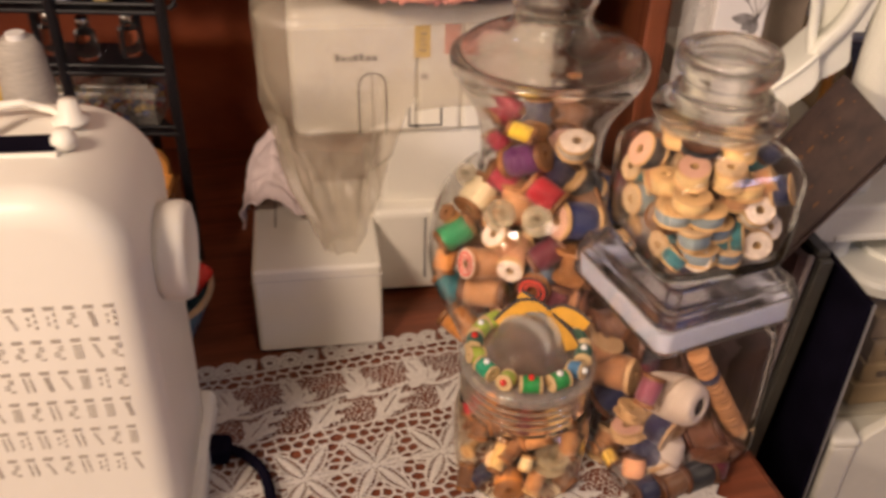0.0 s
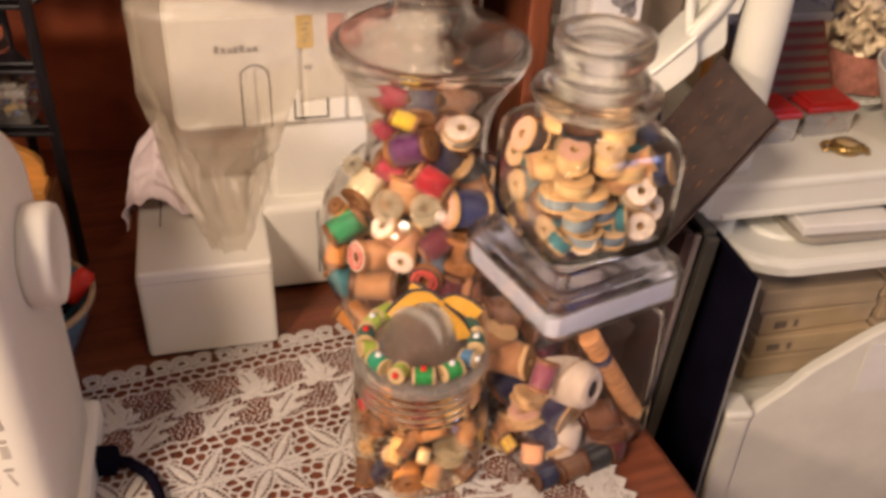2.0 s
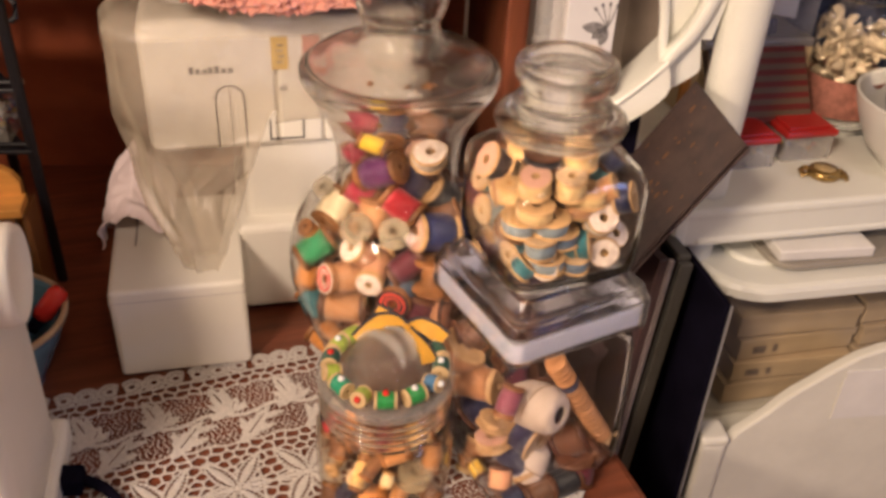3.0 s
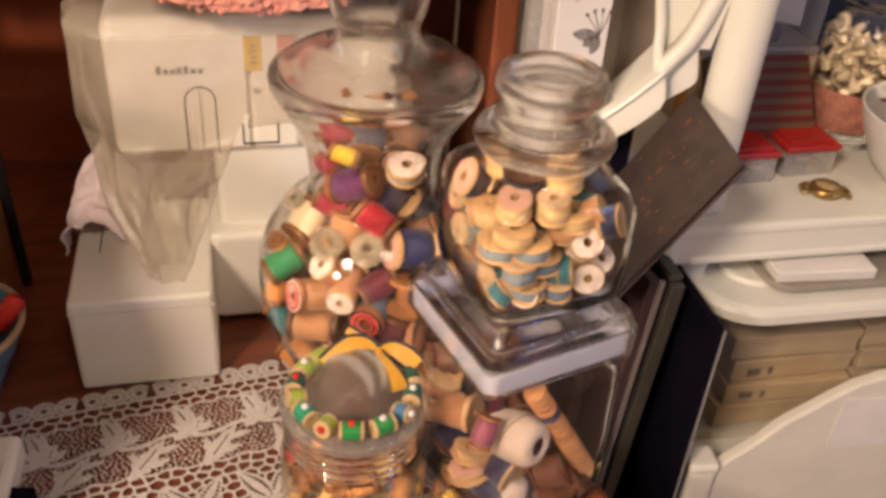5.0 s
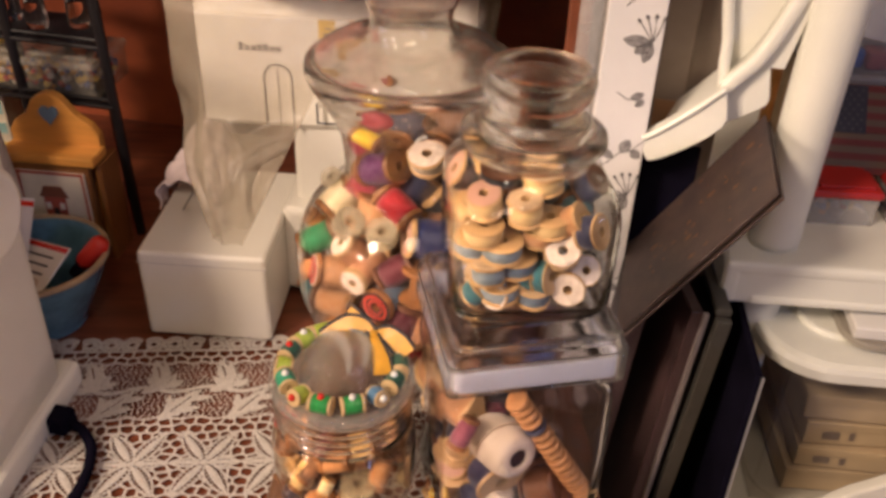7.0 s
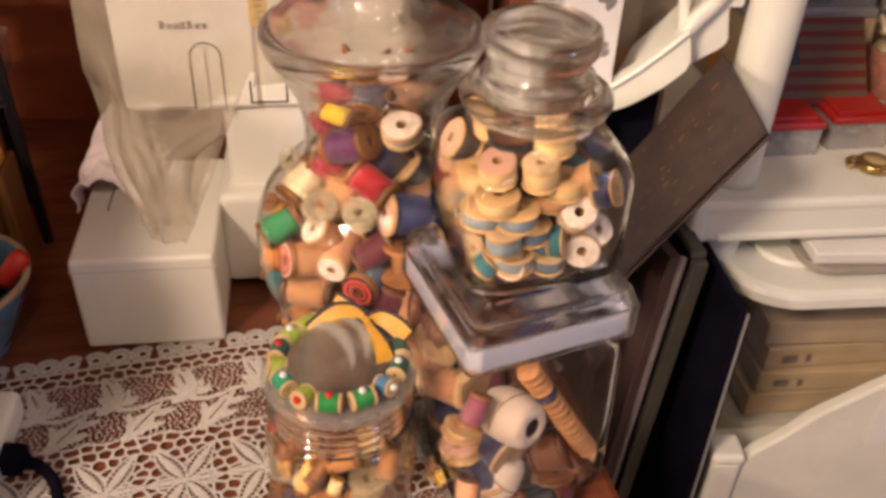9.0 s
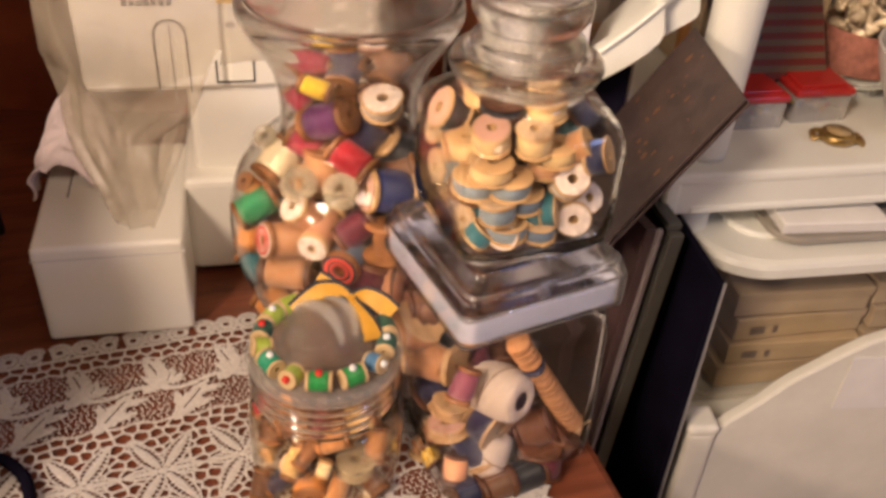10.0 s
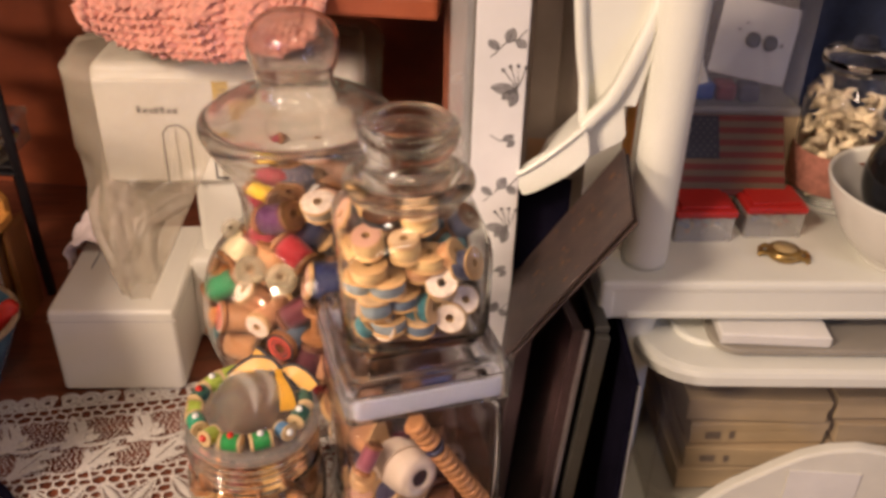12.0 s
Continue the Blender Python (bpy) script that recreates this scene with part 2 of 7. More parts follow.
def smooth_profile(points, n=5):
    """Catmull-Rom through the given (radius, height) pairs."""
    p = [points[0], *points, points[-1]]
    out = []
    for i in range(1, len(p) - 2):
        for k in range(n):
            t = k / n
            out.append(tuple(0.5 * (2 * p[i][j] + (p[i + 1][j] - p[i - 1][j]) * t + (2 * p[i - 1][j] - 5 * p[i][j] + 4 * p[i + 1][j] - p[i + 2][j]) * t * t
                             + (3 * p[i][j] - p[i - 1][j] - 3 * p[i + 1][j] + p[i + 2][j]) * t ** 3) for j in (0, 1)))
    out.append(tuple(points[-1][:2]))
    return [(max(0.0, r), z) for r, z in out]


def smooth3(p, n=6):
    q = [Vector(p[0]), *[Vector(a) for a in p], Vector(p[-1])]
    out = []
    for i in range(1, len(q) - 2):
        for k in range(n):
            t = k / n
            out.append(0.5 * (2 * q[i] + (q[i + 1] - q[i - 1]) * t + (2 * q[i - 1] - 5 * q[i] + 4 * q[i + 1] - q[i + 2]) * t * t + (3 * q[i] - q[i - 1] - 3 * q[i + 1] + q[i + 2]) * t ** 3))
    return out + [q[-1]]


def tube(path, radius, seg=8, taper=None):
    bm = bmesh.new()
    rings = []
    pts = [Vector(p) for p in path]
    for i, p in enumerate(pts):
        d = (pts[min(i + 1, len(pts) - 1)] - pts[max(i - 1, 0)]).normalized()
        q = d.to_track_quat("Z", "Y")
        r = radius if taper is None else radius * taper[i]
        rings.append([bm.verts.new(p + q @ Vector((r * math.cos(2 * math.pi * k / seg), r * math.sin(2 * math.pi * k / seg), 0))) for k in range(seg)])
    for a, b in zip(rings, rings[1:]):
        for k in range(seg):
            j = (k + 1) % seg
            bm.faces.new((a[k], a[j], b[j], b[k]))
    bm.faces.new(rings[0][::-1])
    bm.faces.new(rings[-1])
    bmesh.ops.recalc_face_normals(bm, faces=bm.faces)
    return bm


def prism(outline, depth, bevel=0.0):
    """An outline in the x-z plane, drawn out along y from 0 to depth."""
    bm = bmesh.new()
    a = [bm.verts.new((x, 0, z)) for x, z in outline]
    b = [bm.verts.new((x, depth, z)) for x, z in outline]
    bm.faces.new(a)
    bm.faces.new(b[::-1])
    n = len(a)
    for k in range(n):
        j = (k + 1) % n
        bm.faces.new((a[k], b[k], b[j], a[j]))
    bmesh.ops.recalc_face_normals(bm, faces=bm.faces)
    if bevel:
        bmesh.ops.bevel(bm, geom=bm.edges[:], offset=bevel, segments=2, affect="EDGES", profile=0.5)
    return bm


def rounded_prism(outline, depth, r):
    """As prism, with both end faces rolled over by r along their rims."""
    n = len(outline)
    pts = [Vector((x, z)) for x, z in outline]
    area = sum(pts[i - 1].x * pts[i].y - pts[i].x * pts[i - 1].y for i in range(n))
    sign = 1 if area > 0 else -1
    normals = []
    for i in range(n):
        a, b = (pts[i] - pts[i - 1]).normalized(), (pts[(i + 1) % n] - pts[i]).normalized()
        t = a + b
        normals.append(Vector((t.y, -t.x)).normalized() * sign / max(0.5, math.cos(a.angle(b) / 2)))
    bm = bmesh.new()
    rows = []
    steps = [(r * (1 - math.sin(k * math.pi / 10)), r * (1 - math.cos(k * math.pi / 10))) for k in range(6)]
    levels = [(inset, y) for y, inset in [(q, p) for p, q in steps]] + [(p, depth - q) for p, q in steps[::-1]]
    for inset, y in levels:
        rows.append([bm.verts.new((p.x - nn.x * inset, y, p.y - nn.y * inset)) for p, nn in zip(pts, normals)])
    for a, b in zip(rows, rows[1:]):
        for k in range(n):
            j = (k + 1) % n
            bm.faces.new((a[k], a[j], b[j], b[k]))
    bm.faces.new(rows[0])
    bm.faces.new(rows[-1][::-1])
    bmesh.ops.recalc_face_normals(bm, faces=bm.faces)
    return bm


def joined(*bms):
    out = bmesh.new()
    for b in bms:
        me = bpy.data.meshes.new("tmp")
        b.to_mesh(me)
        b.free()
        out.from_mesh(me)
        bpy.data.meshes.remove(me)
    return out


TOP = 0.748          # table top
LACE_Z = 0.7505      # top of the runner

# ---- the room: an unseen shell added for bounce light and glass reflections ----
def wall(name, size, centre, mat, label):
    return tagged(part(name, box(size, centre), mat), label, "wall" if "wall" in name else name, kind="structure")


wall("floor", (3.4, 3.0, 0.1), (0.4, -0.15, -0.05), FLOOR, "unseen light brown floor, added to bounce light")
wall("ceiling", (3.4, 3.0, 0.1), (0.4, -0.15, 2.45), WALL, "unseen pale ceiling, added to bounce light")
wall("wall_north", (3.2, 0.1, 2.4), (0.4, 1.25, 1.2), WALL, "unseen beige wall behind the hutch, added to bounce light")
wall("wall_south", (3.2, 0.1, 2.4), (0.4, -1.55, 1.2), WALL, "unseen beige wall across the room, added to bounce light")
wall("wall_west", (0.1, 2.7, 2.4), (-1.15, -0.15, 1.2), WALL, "unseen beige side wall, added to bounce light")
wall("wall_east", (0.1, 2.7, 2.4), (1.95, -0.15, 1.2), WALL, "unseen beige wall beside the shelves, added to bounce light")

# ---- table ----
def dining_table():
    t = thing("sewing_table", pose(-0.1, 0.45, 0, 0, 0, 14.5), "dark reddish-brown polished wooden sewing table", "table")
    # right edge runs through (0.225, 0.425)
    part("tabletop", box((1.10, 1.05, 0.028), (-0.240, 0.0, TOP - 0.014), 0.006), TABLE, t)
    for x in (-0.75, 0.27):
        for y in (-0.48, 0.48):
            part("leg", box((0.06, 0.06, TOP - 0.03), (x, y, (TOP - 0.03) / 2), 0.006), TABLE, t)
    return t


dining_table()

# ---- hutch behind the machine ----
def hutch():
    h = thing("wooden_hutch", pose(0.0, 0.0, 0, 0, 0, 0), "reddish-brown stained wooden hutch standing behind the sewing machines", "hutch")
    part("stile", box((0.0165, 0.02, 0.70), (0.1605, 0.640, TOP + 0.35), 0.002), HUTCH_SHADED, h)
    part("side_panel", box((0.0155, 0.20, 0.70), (0.1608, 0.752, TOP + 0.35), 0.001), HUTCH_SHADED, h)
    part("back_panel", box((0.93, 0.012, 0.70), (-0.315, 0.860, TOP + 0.35)), HUTCH, h)
    part("shelf", box((0.93, 0.247, 0.016), (-0.3145, 0.7295, 1.042), 0.003), HUTCH, h)
    return h


hutch()

# ---- glass jars ----
JAR_A = (0.071, 0.530)
JAR_B = (0.1540, 0.445)
JAR_C = (0.154, 0.447)
JAR_D = (0.060, 0.419)


def jar(name, at, z, turn, shell, lid, label, power=2.0, seg=72, mat=None, lid_power=2.0, lid_mat=None, above=None):
    j = thing(name, pose(at[0], at[1], z, 0, 0, turn), label, "jar")
    body = part("jar_body", lathe(shell, seg, power, closed=False), mat or GLASS, j, smooth=True)
    body.visible_shadow = False
    if above:
        body.data.materials.append(above[1])
        for p in body.data.polygons:
            p.material_index = int(p.center.z > above[0])
    if lid:
        top = part("lid", lathe(lid, seg, lid_power), lid_mat or mat or GLASS, j, smooth=True)
        top.visible_shadow = False
    return j


# tall apothecary jar
shell = smooth_profile([(0.0, 0.0), (0.036, 0.0), (0.043, 0.003), (0.0500, 0.022), (0.0590, 0.045), (0.0685, 0.070), (0.0735, 0.095), (0.0722, 0.120), (0.0655, 0.140), (0.0540, 0.1545), (0.0450, 0.1605),
                        (0.0412, 0.165), (0.0403, 0.174), (0.0412, 0.190), (0.0455, 0.207), (0.0555, 0.224), (0.0600, 0.2315), (0.0622, 0.2375), (0.0617, 0.2425), (0.0584, 0.2445), (0.0560, 0.2405),
                        (0.0515, 0.226), (0.0429, 0.208), (0.0386, 0.190), (0.0378, 0.174), (0.0386, 0.163), (0.0430, 0.158), (0.0515, 0.152), (0.0630, 0.138), (0.0697, 0.119), (0.0710, 0.095), (0.0660, 0.071), (0.0566, 0.047), (0.0475, 0.024), (0.040, 0.011), (0.0, 0.009)], 5)
lid = smooth_profile([(0.0, 0.3095), (0.0155, 0.3080), (0.0250, 0.3015), (0.0288, 0.2905), (0.0272, 0.280), (0.0242, 0.2725), (0.0240, 0.266), (0.0295, 0.2590),
                      (0.0425, 0.2548), (0.0530, 0.2497), (0.0570, 0.2450), (0.0541, 0.2425), (0.0503, 0.2445), (0.0425, 0.2492), (0.0285, 0.2550), (0.0218, 0.265), (0.0220, 0.2735), (0.0249, 0.281), (0.0264, 0.2905), (0.0230, 0.2995), (0.0145, 0.3055), (0.0, 0.3070)], 5)
apothecary = jar("apothecary_jar", JAR_A, LACE_Z, 0, shell, lid, "tall clear glass apothecary jar full of old wooden thread spools", mat=SOFT)

# small square jar with a ground stopper, standing on the big square jar
B_Z = 0.9098
shell = [(0.0, 0.0, 5.0), (0.030, 0.0, 5.0), (0.0380, 0.0015, 5.0), (0.0404, 0.005, 6.5), (0.0413, 0.012, 8.0), (0.0414, 0.036, 8.0), (0.0413, 0.056, 8.0), (0.0408, 0.0620, 7.0), (0.0392, 0.0668, 5.0), (0.0362, 0.0702, 3.6),
         (0.0322, 0.0732, 2.5), (0.0297, 0.0757, 2.1), (0.0290, 0.0800, 2.0), (0.0315, 0.0835, 2.0), (0.0352, 0.0855, 2.0), (0.0364, 0.0885, 2.0), (0.0354, 0.0912, 2.0), (0.0305, 0.0922, 2.0),
         (0.0262, 0.0912, 2.0), (0.0252, 0.0825, 2.0), (0.0264, 0.0752, 2.1), (0.0305, 0.0712, 2.6), (0.0346, 0.0685, 3.6), (0.0376, 0.0655, 5.0), (0.0394, 0.0612, 7.0), (0.0400, 0.055, 8.0), (0.0400, 0.036, 8.0), (0.0400, 0.012, 8.0),
         (0.0378, 0.0060, 6.0), (0.030, 0.0045, 5.0), (0.0, 0.0045, 5.0)]
lid = [(0.0, 0.0790), (0.020, 0.0790), (0.0225, 0.0805), (0.0235, 0.0910), (0.0240, 0.0948), (0.0268, 0.0960), (0.0272, 0.0985), (0.0262, 0.1005), (0.0225, 0.1030), (0.0220, 0.1060), (0.0250, 0.1095), (0.0272, 0.1130), (0.0276, 0.1180), (0.0266, 0.1220), (0.0240, 0.1236), (0.0205, 0.1228), (0.0150, 0.1208), (0.0080, 0.1214), (0.0, 0.1220)]
stopper_jar = jar("stopper_jar", JAR_B, B_Z, 17, shell, lid, "small square glass jar of tiny thread spools on a larger jar", seg=176, mat=GLASS_THICK, lid_mat=STOPPER_GLASS, above=(0.076, STOPPER_GLASS))

# big square jar
big_jar = thing("square_jar", pose(JAR_C[0], JAR_C[1], LACE_Z, 0, 0, 23.5), "large square glass jar with a glass lid, half full of spools", "jar")
body_c = part("jar_body", square_loft([(0.0, 0.0, 0.01), (0.040, 0.0, 0.012), (0.0462, 0.0015, 0.012), (0.0486, 0.006, 0.011), (0.0494, 0.016, 0.010), (0.0488, 0.060, 0.010), (0.0477, 0.104, 0.010), (0.0460, 0.112, 0.010), (0.0436, 0.1165, 0.010), (0.0430, 0.1215, 0.010),
                                       (0.0405, 0.1225, 0.010), (0.0392, 0.1150, 0.010), (0.0438, 0.1090, 0.009), (0.0453, 0.102, 0.009), (0.0464, 0.060, 0.009), (0.0468, 0.016, 0.009), (0.0450, 0.0085, 0.009), (0.040, 0.007, 0.009), (0.0, 0.007, 0.009)]), SHADED_GLASS, big_jar, "", True)
body_c.visible_shadow = False
top_c = part("lid", square_loft([(0.0, 0.1555, 0.005), (0.0340, 0.1550, 0.005), (0.0400, 0.1465, 0.005), (0.0440, 0.1440, 0.005), (0.0460, 0.1395, 0.005), (0.0462, 0.1222, 0.005), (0.0478, 0.1214, 0.0050), (0.0488, 0.1222, 0.0050), (0.0490, 0.1240, 0.0050), (0.0490, 0.1402, 0.0050), (0.0485, 0.1416, 0.0050), (0.0462, 0.1478, 0.0050), (0.0448, 0.1490, 0.0050),
                                 (0.0428, 0.1490, 0.0050), (0.0412, 0.1500, 0.0050), (0.0382, 0.1570, 0.0050), (0.0368, 0.1586, 0.0050), (0.0340, 0.1590, 0.0050), (0.0, 0.1590, 0.005)]), SOFT_LID, big_jar)
top_c.visible_shadow = False
ridge = part("lid_ridge", square_loft([(0.0442, 0.1482, 0.006), (0.0456, 0.1486, 0.006), (0.0459, 0.1497, 0.006), (0.0450, 0.1505, 0.006), (0.0436, 0.1503, 0.006), (0.0432, 0.1491, 0.006)], True), GLASS_THICK, big_jar, "raised square glass ridge", True)
ridge.visible_shadow = False
shoulder = part("lid_edge", square_loft([(0.0474, 0.1398, 0.006), (0.0489, 0.1396, 0.006), (0.0494, 0.1406, 0.006), (0.0490, 0.1416, 0.006), (0.0478, 0.1418, 0.006)], True), GLASS_THICK, big_jar, "", True)
shoulder.visible_shadow = False
part("seal_band", square_loft([(0.0440, 0.1232, 0.006), (0.0454, 0.1232, 0.006), (0.0457, 0.1240, 0.006), (0.0457, 0.1362, 0.006), (0.0452, 0.1370, 0.006), (0.0440, 0.1370, 0.006)], True), BAND, big_jar, "frosted seal under the lid", True)

# front jar with the wreath
shell = smooth_profile([(0.0, 0.0), (0.034, 0.0), (0.0400, 0.003), (0.0425, 0.010), (0.0434, 0.026), (0.0434, 0.046), (0.0424, 0.0535), (0.0400, 0.0580)], 4)
inner = []
for k in range(4):                  # screw thread moulded into the neck
    z = 0.0590 + 0.0062 * k
    shell += [(0.0385, z), (0.0389, z + 0.0014), (0.0403, z + 0.0026), (0.0408, z + 0.0034), (0.0403, z + 0.0042), (0.0389, z + 0.0054)]
    inner += [(0.0364, z), (0.0366, z + 0.0018), (0.0374, z + 0.0034), (0.0366, z + 0.0050)]
shell += [(0.0388, 0.0840), (0.0390, 0.0860), (0.0372, 0.0864)] + inner[::-1]
shell += smooth_profile([(0.0374, 0.0560), (0.0398, 0.0520), (0.0410, 0.044), (0.0410, 0.026), (0.0400, 0.011), (0.036, 0.0055), (0.0, 0.005)], 4)
lid = [(0.0, 0.1128), (0.0060, 0.1126), (0.0120, 0.1115), (0.0165, 0.1085), (0.0192, 0.1035), (0.0204, 0.0975), (0.0212, 0.0905), (0.0240, 0.0862), (0.034, 0.0855), (0.0362, 0.0862), (0.0405, 0.0865), (0.0418, 0.0880), (0.0422, 0.0905), (0.0416, 0.0935), (0.0400, 0.0945), (0.0300, 0.0945), (0.0250, 0.0955),
       (0.0232, 0.0985), (0.0218, 0.1050), (0.0185, 0.1110), (0.0125, 0.1145), (0.0060, 0.1156), (0.0, 0.1158)]
front_jar = jar("round_jar", JAR_D, LACE_Z, 0, shell, lid, "small round glass jar with a lid ringed by tiny spools", mat=GILDED_GLASS, lid_mat=THIN_MILKY)
for piece in front_jar.children:
    if piece.name.startswith("lid"):
        piece.data.materials.append(KNOB)
        for p in piece.data.polygons:
            p.material_index = int(math.hypot(p.center.x, p.center.y) < 0.0290)
for path, wide in (([(-0.0175, 0.0110), (-0.0120, 0.0095), (-0.0050, 0.0060), (0.0010, 0.0005), (0.0055, -0.0060), (0.0085, -0.0125), (0.0095, -0.0175)], 0.0036),
                   ([(-0.0010, 0.0175), (0.0055, 0.0140), (0.0110, 0.0085), (0.0145, 0.0020), (0.0160, -0.0050), (0.0160, -0.0110)], 0.0028)):
    dome = [(x, y, float(np.interp(math.hypot(x, y), (0, 0.006, 0.0125, 0.0185, 0.0218), (0.1158, 0.1156, 0.1145, 0.111, 0.105))) + 0.0008) for x, y in path]
    swirl = part("knob_ridge", tube(smooth3(dome, 4), wide, 12, [math.sin(math.pi * (0.06 + 0.88 * k / (4 * (len(dome) - 1)))) for k in range(4 * (len(dome) - 1) + 1)]), THIN_MILKY, front_jar, "swirled ridge of pressed glass", True)
    swirl.visible_shadow = False

# ---- spools ----
WOOD_SPOOL = material("spool_wood", (0.21, 0.086, 0.026), 0.5, vary=0.45, scale=60, bump=0.1, bump_scale=400, random=0.18)
WOOD_PALE = material("spool_wood_pale", (0.47, 0.285, 0.125), 0.5, vary=0.32, scale=60, bump=0.1, bump_scale=400, random=0.15)
# Darkest reel wood; in the heaps it also stands for shade deep in the jars.
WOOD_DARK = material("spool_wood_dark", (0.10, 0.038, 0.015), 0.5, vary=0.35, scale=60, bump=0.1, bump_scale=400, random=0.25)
WOOD_BUFF = material("spool_wood_buff", (0.46, 0.29, 0.13), 0.55, vary=0.22, scale=60, bump=0.1, bump_scale=400, random=0.12)
CLEAR_REEL = film_material("bobbin_plastic", (0.45, 0.38, 0.26), 0.42, 0.15)
THREADS = {}


def thread_material(name, colour, rough=0.45):
    """Wound thread: fine ridges round the spool's axis."""
    m = material("thread_" + name, colour, rough, vary=0.25, scale=120, stretch=(1, 1, 14), sheen=0.15)
    nt = m.node_tree
    b = nt.nodes["Principled BSDF"]
    co = nt.nodes.new("ShaderNodeTexCoord")
    w = nt.nodes.new("ShaderNodeTexWave")
    w.bands_direction = "Z"
    w.inputs["Scale"].default_value, w.inputs["Distortion"].default_value = 380.0, 0.6
    bp = nt.nodes.new("ShaderNodeBump")
    bp.inputs["Strength"].default_value, bp.inputs["Distance"].default_value = 0.5, 0.0006
    nt.links.new(co.outputs["Object"], w.inputs["Vector"])
    nt.links.new(w.outputs["Fac"], bp.inputs["Height"])
    nt.links.new(bp.outputs["Normal"], b.inputs["Normal"])
    return m


for key, col in dict(cream=(0.66, 0.55, 0.34), white=(0.60, 0.50, 0.37), purple=(0.085, 0.004, 0.080), red=(0.33, 0.008, 0.015), crimson=(0.28, 0.01, 0.03), green=(0.02, 0.22, 0.08), teal=(0.015, 0.12, 0.14),
                     blue=(0.075, 0.12, 0.17), navy=(0.012, 0.016, 0.05), royal=(0.014, 0.022, 0.10), yellow=(0.75, 0.50, 0.03), gold=(0.58, 0.39, 0.16), orange=(0.62, 0.24, 0.05), tan=(0.40, 0.19, 0.075),
                     peach=(0.44, 0.20, 0.09), pink=(0.45, 0.20, 0.16), black=(0.012, 0.012, 0.014), grey=(0.30, 0.28, 0.27), brown=(0.16, 0.07, 0.03), lime=(0.45, 0.55, 0.08), pale_blue=(0.19, 0.24, 0.265), rose=(0.10, 0.012, 0.022), copper=(0.75, 0.36, 0.16), mauve=(0.24, 0.06, 0.085), brass=(0.62, 0.38, 0.05)).items():
    THREADS[key] = thread_material(key, col)
LABELS = {"cream": plain("label_cream", (0.48, 0.33, 0.19), vary=0.3, scale=250), "white": plain("label_white", (0.60, 0.49, 0.40), vary=0.3, scale=250), "red": plain("label_red", (0.55, 0.06, 0.04)), "black": plain("label_black", (0.03, 0.03, 0.03)), "gold": plain("label_gold", (0.65, 0.45, 0.12), 0.35, metal=0.6), "rose": plain("label_rose", (0.52, 0.30, 0.21)), "navy": plain("label_navy", (0.04, 0.06, 0.16))}
SPOOL_MESHES = {}


def spool_mesh(kind, r, h):
    """Shared meshes: the turned wooden reel with its bore, and the thread wound on it."""
    key = (kind, r, h)
    if key not in SPOOL_MESHES:
        f = 0.10 * h
        if kind == "reel":
            bore = 0.26 * r
            prof = [(bore, -h / 2), (r * 0.93, -h / 2), (r, -h / 2 + f * 0.4), (r, -h / 2 + f), (r * 0.55, -h / 2 + f * 2.2), (r * 0.55, h / 2 - f * 2.2), (r, h / 2 - f), (r, h / 2 - f * 0.4), (r * 0.93, h / 2), (bore, h / 2)]
            bm = lathe(prof, 20, closed=True)
        elif kind == "thread":
            prof = [(r * 0.5, -h / 2 + f * 1.6), (r * 0.86, -h / 2 + f * 1.3), (r * 0.93, -h / 4), (r * 0.94, 0), (r * 0.93, h / 4), (r * 0.86, h / 2 - f * 1.3), (r * 0.5, h / 2 - f * 1.6)]
            bm = lathe(prof, 20)
        elif kind == "label":
            bm = lathe([(r * 0.27, h / 2 + 0.0002), (r * 0.91, h / 2 + 0.0002), (r * 0.91, h / 2 + 0.0005), (r * 0.27, h / 2 + 0.0005)], 24, closed=True)
        elif kind == "ring":
            bm = joined(*[lathe([(r * a, h / 2 + 0.0007), (r * b, h / 2 + 0.0007), (r * b, h / 2 + 0.0010), (r * a, h / 2 + 0.0010)], 24, closed=True) for a, b in ((0.36, 0.46), (0.60, 0.76))])
        me = bpy.data.meshes.new(kind)
        bm.to_mesh(me)
        bm.free()
        for p in me.polygons:
            p.use_smooth = kind == "thread"
        SPOOL_MESHES[key] = me
    return SPOOL_MESHES[key]


TINTED = {}
LYING = []        # places and sizes of the spools so far


def shared(mesh, mat):
    key = (mesh.name, mat.name)
    if key not in TINTED:
        me = mesh.copy()
        me.materials.clear()
        me.materials.append(mat)
        TINTED[key] = me
    return TINTED[key]


def spool(place, axis, r, h, thread, wood=None, label_colour="", ring="", group="", words=""):
    """One spool of thread (thread '' leaves the reel bare), its axis along the given direction."""
    q = Vector(axis).to_track_quat("Z", "Y").to_matrix().to_4x4()
    wood = wood or WOOD_SPOOL
    what = words or ((thread.replace("_", " ") + " thread wound on a small wooden spool") if thread else "small empty turned wooden thread spool")
    LYING.append((Vector(place), math.sqrt(r * r + h * h / 4) * 0.8))
    s = thing("thread_spool", Matrix.Translation(place) @ q, what, "spool", group)
    for kind, mat in (("reel", wood), ("thread", THREADS.get(thread)), ("label", LABELS.get(label_colour)), ("ring", LABELS.get(ring))):
        if mat:
            ob = new(kind, shared(spool_mesh(kind, r, h), mat))
            ob.parent = s
    return s


